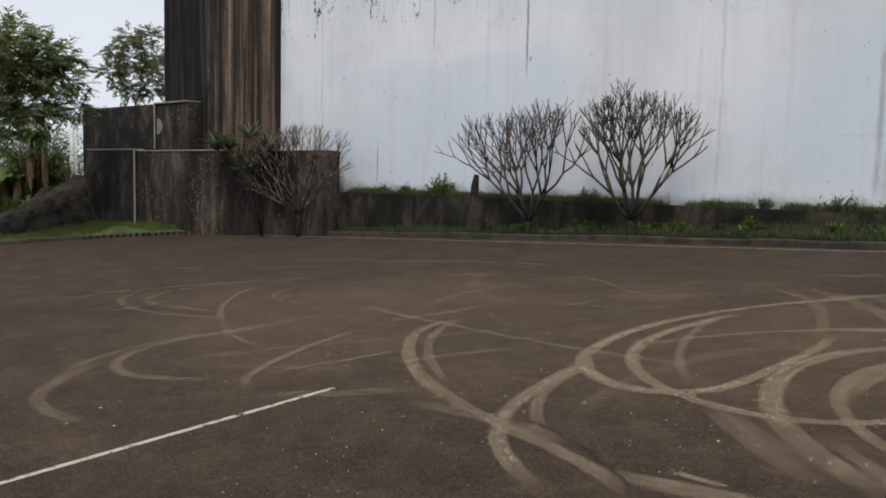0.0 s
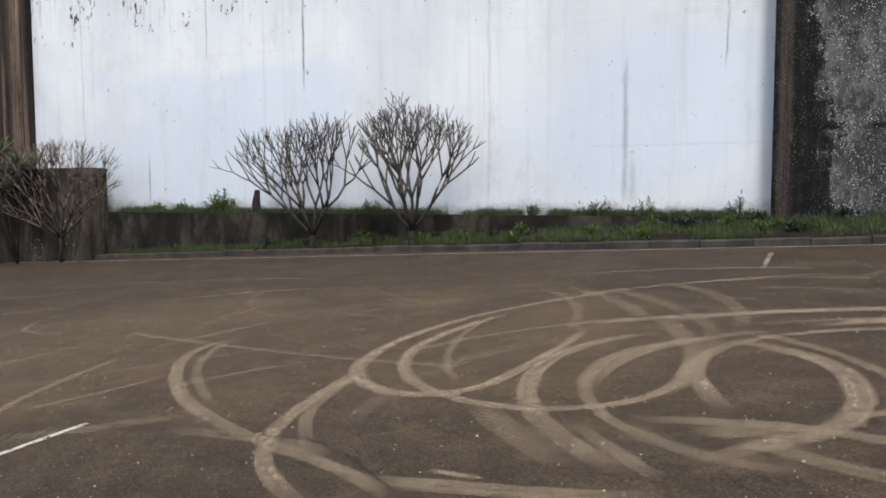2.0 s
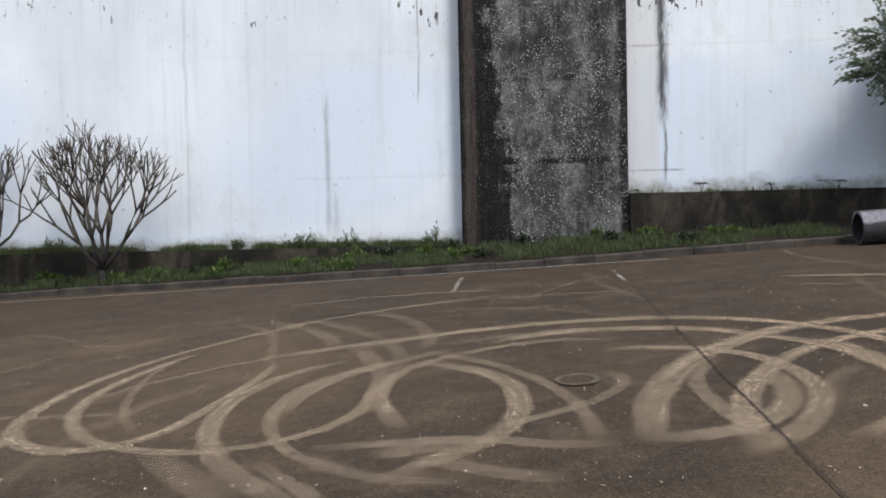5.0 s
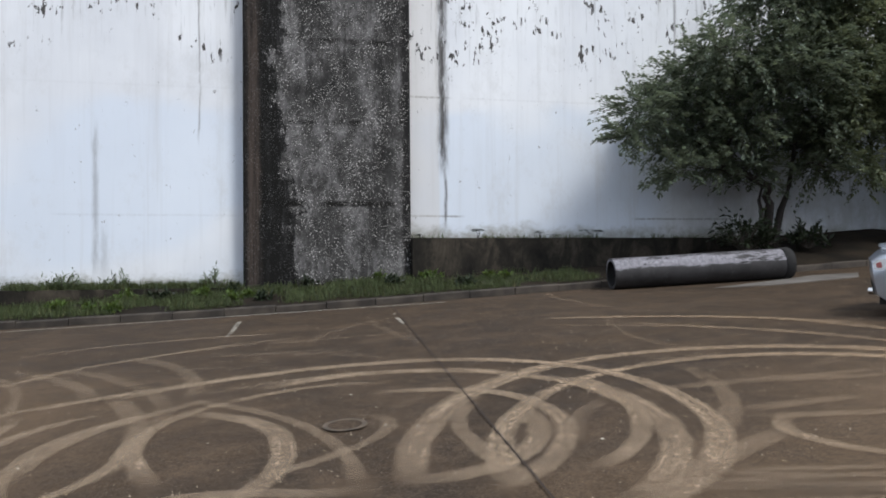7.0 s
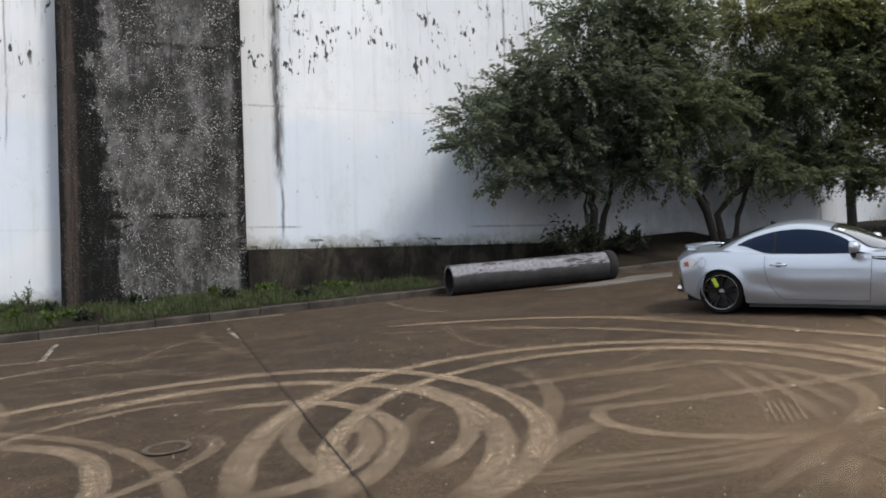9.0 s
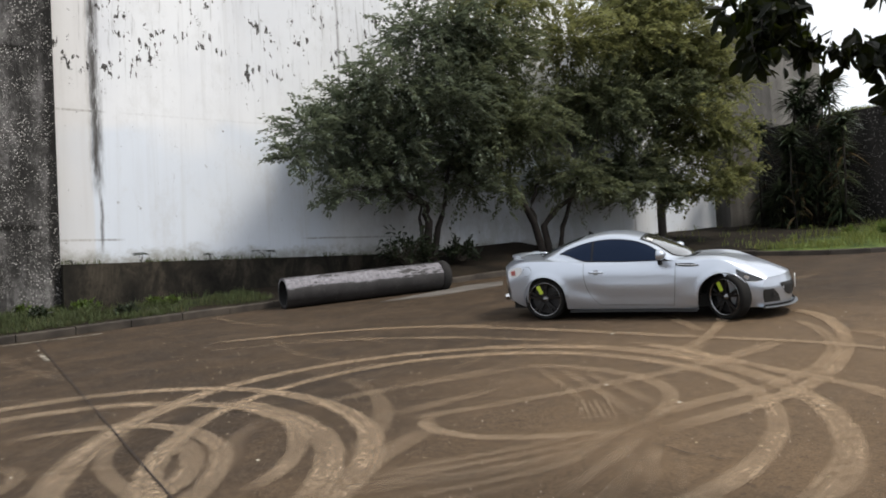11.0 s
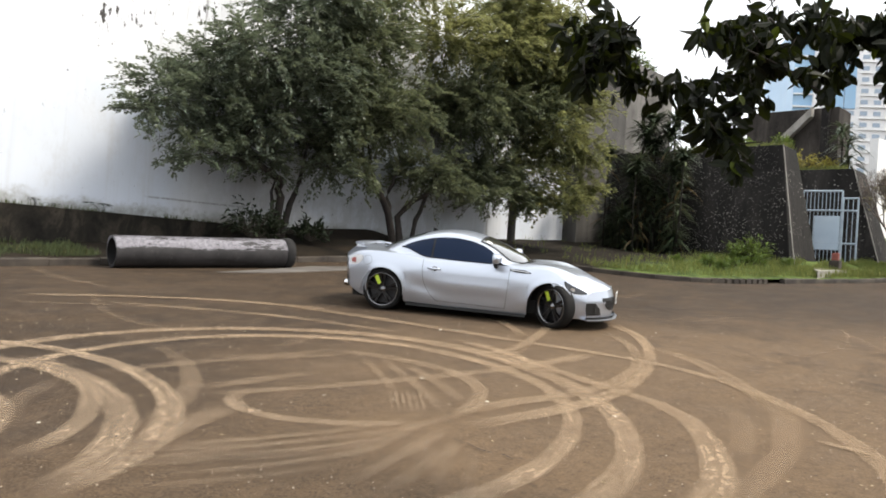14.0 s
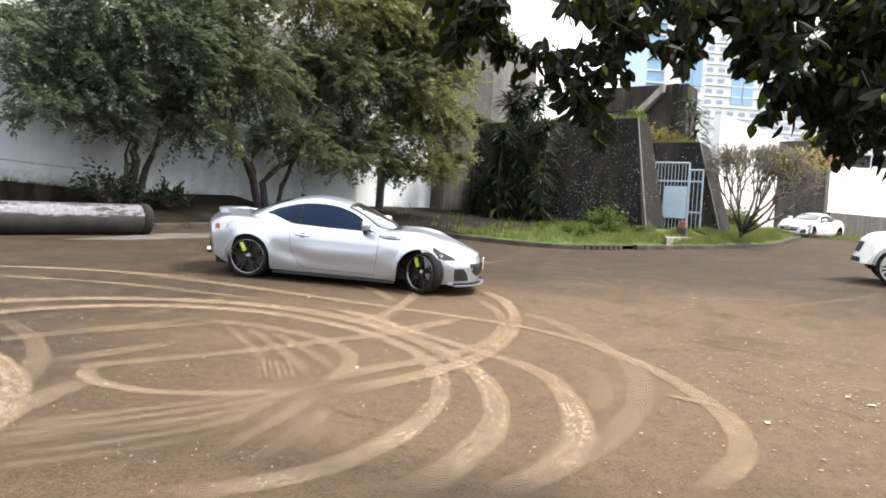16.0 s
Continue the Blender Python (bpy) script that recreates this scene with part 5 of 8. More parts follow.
def litter(x, y, size, kind):
    """A fallen leaf or a scrap, crumpled a little."""
    a = rng.uniform(0, math.tau)
    s = Shell()
    n = 7
    rim = []
    for k in range(n):
        w = a + math.tau * k / n
        r = size * (0.35 + 0.65 * abs(math.cos(w - a))) * rng.uniform(0.75, 1.15)
        rim.append((x + r * math.cos(w), y + r * math.sin(w), gz(x, y) + 0.012 + rng.uniform(0, 0.6) * size * 0.4))
    for k in range(n):
        s.poly([(x, y, gz(x, y) + 0.014), rim[k], rim[(k + 1) % n]])
    ob = part("fallen_leaf" if kind else "paper_scrap", s, LEAF_LITTER if kind else PAPER)
    tagged(ob, "small dry fallen leaf lying on the asphalt" if kind else "small pale scrap lying on the asphalt", "fallen leaf" if kind else "litter", "litter on the lot")


for x, y, size in ((8.75, 6.95, 0.09), (8.55, 7.05, 0.07), (6.4, 5.2, 0.05), (9.0, 0.6, 0.08), (9.15, 0.8, 0.07), (8.6, 0.2, 0.05), (6.3, 4.3, 0.04), (-1.6, 4.9, 0.025), (-0.1, 4.2, 0.02), (3.1, 5.6, 0.035), (-6.2, 3.2, 0.03), (-5.6, 3.0, 0.025), (7.6, 1.2, 0.06), (12.1, 2.2, 0.05), (6.9, 3.4, 0.04)):
    litter(x, y, 0.6 * size, False)
for k in range(330):
    x, y = rng.uniform(-9, 14), rng.uniform(1.5, 13)
    litter(x, y, rng.uniform(0.007, 0.019), rng.random() < 0.75)
# loose grit and small stones
grit = Shell()
for k in range(3000):
    d, a = 2.2 + 11.0 * rng.random() ** 1.3, radians(rng.uniform(-12, 150))
    x, y, size = 0.6 + d * math.cos(a), d * math.sin(a), rng.uniform(0.002, 0.0075) * (1 + 0.05 * d)
    if noise.noise((0.7 * x, 0.7 * y, 5.0)) < rng.uniform(-0.5, 0.25):
        continue
    w = rng.uniform(0, math.tau)
    base = [(x + size * math.cos(w + math.tau * j / 4), y + size * rng.uniform(0.6, 1.0) * math.sin(w + math.tau * j / 4)) for j in range(4)]
    top = (x, y, gz(x, y) + 0.010 + 0.9 * size)
    for j in range(4):
        p, q = base[j], base[(j + 1) % 4]
        grit.poly([(*p, gz(*p) + 0.008), (*q, gz(*q) + 0.008), top])
tagged(part("grit", grit, grainy("pale_grit", (0.16, 0.125, 0.09), (0.46, 0.39, 0.30), 7.0, 60.0, 0.9, 0.0)), "loose pale grit and small stones on the asphalt", "grit", kind="stuff")
# the drift of dry leaves under the overhanging tree
drift = Shell()
for k in range(520):
    x, y, size, a = rng.gauss(9.5, 1.7), rng.gauss(0.8, 0.9), rng.uniform(0.006, 0.022), rng.uniform(0, math.tau)
    ring = [(x + size * (0.4 + 0.6 * abs(math.cos(w))) * math.cos(w + a), y + size * (0.4 + 0.6 * abs(math.cos(w))) * math.sin(w + a), gz(x, y) + 0.010 + rng.uniform(0, 0.25) * size) for w in (math.tau * j / 6 for j in range(6))]
    for j in range(6):
        drift.poly([(x, y, gz(x, y) + 0.013), ring[j], ring[(j + 1) % 6]])
tagged(part("leaf_litter", drift, LEAF_LITTER), "thin drift of dry leaves on the asphalt", "leaf litter", kind="stuff")


# ---- the pipe at the kerb ----
def build_pipe():
    a, b = Vector((7.45, 14.82, gz(7.45, 14.82) + 0.315)), Vector((11.25, 14.42, gz(11.25, 14.42) + 0.315))
    root = thing("concrete_pipe", "long worn grey concrete pipe lying by the kerb", "pipe")
    s = Shell()
    n = 12
    s.tube([a.lerp(b, k / n) for k in range(n + 1)], [0.315] * (n + 1), 40, cap=False)
    s.tube([b.lerp(a, k / 2) for k in range(3)], [0.262] * 3, 40, m=1, cap=False)
    for e, flip in ((a, 0), (b, 1)):
        d = (b - a).normalized()
        p = d.cross(Vector((0.31, 0.17, 0.93))).normalized()
        q = d.cross(p)
        for k in range(40):
            w0, w1 = math.tau * k / 40, math.tau * (k + 1) / 40
            f = [e + r * (math.cos(w) * p + math.sin(w) * q) for w, r in ((w0, 0.262), (w0, 0.315), (w1, 0.315), (w1, 0.262))]
            s.quad(*(f if flip else f[::-1]))
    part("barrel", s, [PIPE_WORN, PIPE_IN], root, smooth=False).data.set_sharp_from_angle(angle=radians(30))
    s = Shell()
    d = (b - a).normalized()
    s.tube([b - d * 0.20, b - d * 0.19, b - d * 0.02, b], [0.318, 0.336, 0.336, 0.325], 40, cap=False)
    part("collar", s, PIPE_IN, root, "dark collar at the pipe's end", smooth=True)


def make_pipe():
    n = Nodes("worn_grey_pipe")
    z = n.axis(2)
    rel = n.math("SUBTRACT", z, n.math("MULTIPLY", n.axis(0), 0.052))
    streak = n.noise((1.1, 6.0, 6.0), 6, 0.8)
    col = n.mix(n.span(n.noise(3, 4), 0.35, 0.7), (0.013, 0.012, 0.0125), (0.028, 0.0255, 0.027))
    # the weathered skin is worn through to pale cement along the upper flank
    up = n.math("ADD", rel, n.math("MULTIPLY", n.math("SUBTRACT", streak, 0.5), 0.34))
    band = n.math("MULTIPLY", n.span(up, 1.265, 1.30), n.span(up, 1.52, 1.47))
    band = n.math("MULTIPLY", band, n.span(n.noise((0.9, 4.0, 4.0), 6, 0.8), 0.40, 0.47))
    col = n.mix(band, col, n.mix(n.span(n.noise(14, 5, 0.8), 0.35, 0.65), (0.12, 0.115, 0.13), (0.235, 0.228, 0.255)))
    col = n.mix(n.math("MULTIPLY", n.span(n.noise(9, 5, 0.8), 0.56, 0.68), 0.5), col, (0.07, 0.066, 0.067))
    n.bump(n.noise(30, 4), 0.25, 0.01)
    return n.done(col, 0.75)


PIPE_WORN = make_pipe()
build_pipe()


# ---- bare trees ----
SHRUB_BARK = grainy("brown_shrub_bark", (0.055, 0.041, 0.031), (0.16, 0.125, 0.098), 5.0, 40.0, 0.9, 0.3)
def bare_tree(name, label, base, high, wide, limbs, seed, mat, forks=5, thick=0.062, first=0.255, stem=0.5, stub=0.81, bole=1.0):
    """A leafless tree of stubby forks that spread into a dome."""
    rng = random.Random(seed)
    root = thing(name, label, "tree", Matrix.Translation(base))
    twigs = Shell()
    trunk = Shell()

    def grow(p, d, length, r, depth, shell):
        steps = [p]
        for _ in range(2):
            d = (d + Vector((rng.gauss(0, 0.10), rng.gauss(0, 0.10), 0.11))).normalized()
            p = p + d * length * (bole if depth == forks else 1.0) / 2
            steps.append(p)
        r1 = r * stub
        shell.tube(steps, [r, 0.5 * (r + r1), r1], 7 if r > 0.03 else 5)
        if depth == 0:
            return
        n = 3 if rng.random() < 0.28 else 2
        turn = rng.uniform(0, math.tau)
        side = d.cross(Vector((0.3, 0.5, 0.8))).normalized()
        for k in range(n):
            spread = rng.uniform(0.30, 0.52)
            w = (Matrix.Rotation(turn + math.tau * k / n, 3, d) @ side) * spread
            w.y *= 0.75
            nd = (d + w).normalized()
            e = p.x / (wide / 2)
            lim = high * (1 - 0.38 * min(1.0, abs(e)) ** 2)
            if p.z + 0.05 > lim:
                continue
            grow(p, nd, length * rng.uniform(0.70, 0.90), r1 * (stub + 0.08), depth - 1, twigs)

    for az, lean in limbs:
        d = Vector((math.sin(radians(lean)) * math.cos(radians(az)), math.sin(radians(lean)) * math.sin(radians(az)), math.cos(radians(lean))))
        grow(Vector((0.04, 0, stem - 0.04)), d, (high - stem) * first * 1.08, thick * 0.74, forks, trunk)
    trunk.tube([(0, 0, -0.25), (0.02, 0, 0.4 * stem), (0.04, 0, stem + 0.06)], [thick * 1.35, thick * 1.1, thick * 1.0], 10)
    part("trunk", trunk, DARK_BARK, root, smooth=True)
    part("crown", twigs, mat, root, "dome of bare forked branches", smooth=True)
    return root


bare_tree("bare_tree", "bare grey forked tree on the strip below the wall", (-10.65, 16.85, gz(-10.65, 16.85) + 0.22), 3.3, 3.6, [(180, 56), (175, 36), (120, 18), (10, 28), (355, 46), (250, 34)], 4, GREEN_BARK, stem=0.26)
bare_tree("bare_tree", "bare grey forked tree with a round crown", (-7.8, 16.75, gz(-7.8, 16.75) + 0.22), 3.2, 3.2, [(180, 47), (165, 28), (60, 8), (0, 38), (345, 22), (265, 34)], 9, GREEN_BARK, stem=0.26)
bare_tree("bare_shrub", "bare brown shrub before the low dark block", (-19.4, 16.75, gz(-19.4, 16.75) + 0.25), 3.3, 6.6, [(180, 74), (186, 60), (172, 48), (150, 28), (90, 12), (10, 30), (0, 48), (352, 64), (270, 35)], 12, SHRUB_BARK, 5, 0.046, 0.27)


# ---- leafy trees ----
def leafy_tree(name, label, base, stems, lobes, twigs, leaves, leaf, mats, seed, trunk_r=0.095, in_sun=None):
    """Crooked stems with limbs that fork towards many small lumps of leaves."""
    rng = np.random.default_rng(seed)
    root = thing(name, label, "tree", Matrix.Translation(base))
    b = Vector(base)
    wood, limbs = Shell(), Shell()
    nodes = []
    for k, (thick, *way) in enumerate(stems):
        way = [Vector(p) - b for p in way]
        pts = [way[0]]
        for p, q in zip(way, way[1:]):
            pts += [p.lerp(q, 0.5) + Vector((rng.normal(0, 0.025), rng.normal(0, 0.06), 0)), q]
        n = len(pts) - 1
        wood.tube(pts, [trunk_r * thick * (1.25 - 0.75 * i / n) for i in range(n + 1)], 9)
        nodes += [(p, trunk_r * thick * (0.95 - 0.5 * i / n)) for i, p in enumerate(pts) if i > 0.6 * n]
    heart = sum((p for p, _ in nodes), Vector()) / len(nodes)
    crowns = {m: ([], [], [], [], []) for m in mats[1:]}
    for x, y, z, r in sorted(lobes, key=lambda q: (Vector(q[:3]) - b - heart).length):
        c = Vector((x, y, z)) - b
        P, D, N, L, W = crowns[mats[2] if in_sun and in_sun(x, z) else mats[1]]
        head, thick = min(nodes, key=lambda q: (q[0] - c).length + 0.8 * max(0.0, q[0].z - c.z))
        mid = head.lerp(c, 0.5) + Vector((rng.normal(0, 0.14), rng.normal(0, 0.14), 0.06 * (c - head).length))
        pts = [head, head.lerp(mid, 0.5) + Vector((rng.normal(0, 0.06), rng.normal(0, 0.06), 0)), mid, mid.lerp(c, 0.6), c]
        thick = min(thick, 0.6 * trunk_r)
        rs = [thick * k for k in (0.72, 0.62, 0.52, 0.42, 0.30)]
        limbs.tube(pts, rs, 7)
        nodes += [(p, t) for p, t in zip(pts[2:], rs[2:])]
        # arching sprays that fan out of the limb, leaves in two ranks along each
        for _ in range(max(8, int(twigs * r * r))):
            u = rng.normal(0, 1, 3)
            u /= np.linalg.norm(u)
            u[2] = 0.75 * u[2] + 0.12
            s0 = c + Vector(u) * r * rng.uniform(0.05, 0.72) ** 0.8
            out = (Vector((u[0], u[1], 0.55 * u[2])) + Vector(rng.normal(0, 0.30, 3))).normalized()
            long = rng.uniform(0.45, 1.0) * min(1.0, 0.35 + 0.55 * r)
            droop = rng.uniform(0.02, 0.42)
            pts = [s0 + out * long * t + Vector((0, 0, -droop * long * t * t)) for t in (0.0, 0.35, 0.7, 1.0)]
            limbs.tube(pts, [0.008, 0.007, 0.005, 0.003], 3, cap=False)
            side = out.cross(Vector((0, 0, 1))).normalized()
            for k in range(leaves):
                t = (k + rng.uniform(0, 1)) / leaves
                at = s0 + out * long * t + Vector((0, 0, -droop * long * t * t)) + Vector(rng.normal(0, 0.035, 3))
                lean = 1 if k % 2 else -1
                d = out * 0.75 + side * lean * rng.uniform(0.5, 1.1) + Vector((0, 0, -0.12 - 0.4 * droop * t)) + Vector(rng.normal(0, 0.18, 3))
                P.append(tuple(at))
                D.append(tuple(d))
                N.append((rng.normal(0, 0.30) + 0.25 * lean * side.x, rng.normal(0, 0.30) + 0.25 * lean * side.y, 1.0))
                k2 = rng.uniform(0.65, 1.25)
                L.append(leaf[0] * k2)
                W.append(leaf[1] * k2)
    part("trunk", wood, mats[0], root, "several leaning dark stems", smooth=True)
    part("branchwork", limbs, mats[0], root, smooth=True)
    for k, (m, leafage) in enumerate(crowns.items()):
        crown = new("crown" if k == 0 else "sunlit_crown", mesh_of_leaves("crown", *leafage, m))
        crown.parent = root
        crown["label"] = "ragged crown of small leaves" if k == 0 else "yellow leaves at the crown's edge and sunlit top"
    return root


LOBES_A = [(8.1, 15.4, 4.5, 0.53), (8.7, 15.7, 5.0, 0.86), (10.0, 16.3, 5.7, 1.0), (10.2, 16.2, 4.6, 0.8), (10.7, 15.4, 6.4, 1.12), (11.2, 15.9, 4.9, 1.09), (12.0, 16.0, 7.8, 1.21), (12.4, 15.5, 6.2, 1.41), (11.8, 16.4, 4.1, 0.71), (12.7, 15.5, 8.1, 1.0), (13.1, 15.9, 5.1, 0.9)]
LOBES_B = [(14.4, 15.9, 7.8, 1.46), (15.4, 16.1, 5.9, 1.67), (14.0, 15.9, 9.0, 1.06), (13.9, 16.1, 4.7, 0.91), (17.5, 16.2, 8.5, 1.71), (18.8, 16.1, 6.6, 2.0), (19.5, 15.4, 8.7, 1.5), (20.7, 15.5, 7.0, 1.55), (21.4, 15.4, 4.9, 1.11), (21.7, 14.8, 6.2, 1.19), (21.9, 14.5, 4.1, 0.82), (19.9, 16.1, 4.7, 1.36), (17.1, 15.8, 4.4, 1.07), (16.0, 15.9, 9.6, 0.97)]
LOBES_B += [(21.1, 15.0, 8.7, 1.28), (23.1, 15.1, 7.6, 1.15), (22.8, 14.5, 5.8, 0.84), (20.4, 15.7, 10.2, 1.46), (22.2, 15.3, 10.2, 1.04), (22.0, 14.8, 8.3, 1.12), (23.2, 14.5, 4.7, 0.57), (22.7, 14.6, 4.2, 0.47)]
LOBES_B += [(x - 0.15, y + 0.3, z - 0.2, 0.9 * r) for x, y, z, r in LOBES_B[-8:]]
LOBES_A += [(x + 0.3, 17.35, z + 0.1, 0.8 * r) for x, y, z, r in LOBES_A[2:] if z < 7.2]
LOBES_B += [(x + 0.3, 17.3, z + 0.1, 0.75 * r) for x, y, z, r in LOBES_B if x < 21 and z < 8.2] + [(x - 0.2, y + 1.3, z, 0.85 * r) for x, y, z, r in LOBES_B if x >= 20.5 and r > 0.7]
LOBES_A += [(9.4, 15.5, 3.75, 0.55), (10.6, 15.9, 3.9, 0.5), (13.3, 15.8, 4.0, 0.6)]
LOBES_B += [(13.6, 15.8, 6.7, 1.0), (14.2, 15.6, 5.5, 0.9), (13.5, 15.9, 7.9, 0.9), (14.3, 15.8, 4.1, 0.6), (17.7, 15.7, 4.1, 0.6), (18.8, 15.4, 3.9, 0.75), (20.2, 15.2, 4.1, 0.75), (21.3, 15.0, 4.0, 0.6)]
ROOT_A, ROOT_B = Vector((12.3, 16.55, gz(12.3, 16.55) + 0.5)), Vector((16.4, 16.45, gz(16.4, 16.45) + 0.4))
STEMS_A = [
    (1.0, ROOT_A + Vector((0, 0, -0.35)), (12.33, 16.5, 3.19), (12.27, 16.4, 3.56), (11.51, 16.3, 3.88), (11.0, 16.2, 3.86), (10.87, 16.2, 4.3)),
    (0.85, ROOT_A + Vector((0.1, 0, -0.35)), (12.62, 16.5, 3.04), (12.86, 16.5, 3.63), (12.97, 16.4, 4.6)),
    (0.6, ROOT_A + Vector((-0.18, 0, -0.35)), (12.1, 16.5, 2.98), (12.2, 16.6, 3.6)),
]
STEMS_B = [
    (1.0, ROOT_B + Vector((-0.1, 0, -0.4)), (15.92, 16.4, 3.11), (15.53, 16.4, 3.7), (15.05, 16.3, 3.94), (14.9, 16.3, 4.22), (14.55, 16.2, 4.6)),
    (0.62, (15.66, 16.4, 3.5), (15.36, 16.45, 4.05), (15.18, 16.5, 4.37), (15.1, 16.5, 4.9)),
    (0.95, ROOT_B + Vector((0.05, 0, -0.4)), (16.28, 16.4, 3.04), (16.82, 16.4, 3.54), (17.5, 16.2, 4.0), (18.3, 16.1, 4.9)),
    (0.8, ROOT_B + Vector((0.4, 0, -0.4)), (17.02, 16.4, 3.01), (17.4, 16.5, 3.6), (17.7, 16.4, 4.4)),
    (0.7, (15.92, 16.4, 3.12), (15.89, 16.5, 3.53), (16.13, 16.5, 3.99), (16.4, 16.5, 4.4)),
]
leafy_tree("leafy_tree", "dark green leafy tree with leaning stems beside the wall", ROOT_A, STEMS_A, LOBES_A, 88, 34, (0.125, 0.062), (DARK_BARK, LEAF), 21)
# yellower on the top and far side: sunlight there is put into the leaf colour
leafy_tree("leafy_tree", "broad dark green leafy tree with forked stems and sunlit yellow edge", ROOT_B, STEMS_B, LOBES_B, 84, 34, (0.125, 0.062), (DARK_BARK, LEAF_RIGHT, LEAF_SUNLIT), 22, in_sun=lambda x, z: x > 21.2 or z > 8.1)


def bush(name, label, at, size, count, leaf, mat, seed, tall=1.0):
    rng = np.random.default_rng(seed)
    root = thing(name, label, "bush", Matrix.Translation(at))
    stems = Shell()
    P, D, N, L, W = [], [], [], [], []
    for _ in range(count):
        a, k = rng.uniform(0, math.tau), rng.uniform(0.1, 1.0) ** 0.6
        q = Vector((size * k * math.cos(a), 0.7 * size * k * math.sin(a), tall * size * rng.uniform(0.25, 1.25) * (1.1 - 0.6 * k)))
        stems.tube([(0.1 * q.x, 0.1 * q.y, -0.05), (0.5 * q.x, 0.5 * q.y, 0.6 * q.z), tuple(q)], [0.012, 0.009, 0.004], 4, cap=False)
        for _ in range(9):
            P.append(tuple(q * rng.uniform(0.55, 1.05) + Vector(rng.normal(0, 0.06 * size, 3))))
            D.append((q.x + rng.normal(0, 0.4), q.y + rng.normal(0, 0.4), rng.normal(0.1, 0.4)))
            N.append((rng.normal(0, 0.4), rng.normal(0, 0.4), 1))
            s = rng.uniform(0.7, 1.3)
            L.append(leaf[0] * s)
            W.append(leaf[1] * s)
    part("stemwork", stems, BARK, root)
    ob = new("foliage", mesh_of_leaves("foliage", P, D, N, L, W, mat))
    ob.parent = root
    return root


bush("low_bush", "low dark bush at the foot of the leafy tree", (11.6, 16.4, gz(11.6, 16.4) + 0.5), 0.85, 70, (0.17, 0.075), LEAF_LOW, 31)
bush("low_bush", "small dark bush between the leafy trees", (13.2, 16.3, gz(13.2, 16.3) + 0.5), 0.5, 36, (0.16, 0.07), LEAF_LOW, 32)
bush("ledge_bush", "small green bush on the planter wall", (-14.3, 17.8, 1.33), 0.5, 60, (0.10, 0.05), LEAF_BUSH, 33, 1.1)
bush("ledge_bush", "low green weeds on the planter wall", (-15.6, 17.8, 1.33), 0.32, 30, (0.09, 0.04), LEAF_BUSH, 34)
bush("ledge_bush", "low green weeds on the planter wall", (-16.6, 17.8, 1.33), 0.28, 26, (0.09, 0.04), LEAF_BUSH, 35)
for k, (x, h) in enumerate(((-3.6, 0.42), (-2.5, 0.3), (-0.5, 0.36), (-5.1, 0.22), (-9.4, 0.3))):
    bush("wall_weed", "tall dark weeds at the foot of the white wall", (x, 17.8, 1.28), h, 26, (0.13, 0.03), LEAF_ROSETTE, 40 + k, 1.3)
def seedling(at, high, seed):
    """A thin stalk with a flat umbrella of drooping leaflets."""
    rng = np.random.default_rng(seed)
    root = thing("ledge_seedling", "thin dark seedling with a flat top on the planter wall", "seedling", Matrix.Translation(at))
    stalk = Shell()
    P, D, N, L, W = [], [], [], [], []
    for k in range(3):
        top = Vector((rng.normal(0, 0.10), rng.normal(0, 0.05), high * rng.uniform(0.65, 1.05)))
        stalk.tube([(0, 0, -0.03), tuple(0.5 * top + Vector((0.02, 0, 0.02))), tuple(top)], [0.007, 0.006, 0.004], 5, cap=False)
        for j in range(9):
            a = math.tau * j / 9 + rng.normal(0, 0.2)
            P.append(tuple(top))
            D.append((math.cos(a), math.sin(a), rng.uniform(-0.35, 0.1)))
            N.append((0, 0, 1))
            L.append(high * rng.uniform(0.5, 0.85))
            W.append(high * 0.17)
    part("stalk", stalk, DARK_BARK, root)
    new("foliage", mesh_of_leaves("foliage", P, D, N, L, W, LEAF_LOW)).parent = root


for k, (x, z, h) in enumerate(((5.47, 2.41, 0.24), (7.03, 2.41, 0.20), (7.35, 2.41, 0.12), (8.45, 2.41, 0.25), (4.1, 2.41, 0.12))):
    seedling((x, 17.85, z), h, 50 + k)
bush("verge_bush", "dense green bush on the grassy corner", (27.3, 10.6, gz(27.3, 10.6) + 0.40), 0.95, 130, (0.17, 0.055), LEAF_BUSH, 60, 0.85)


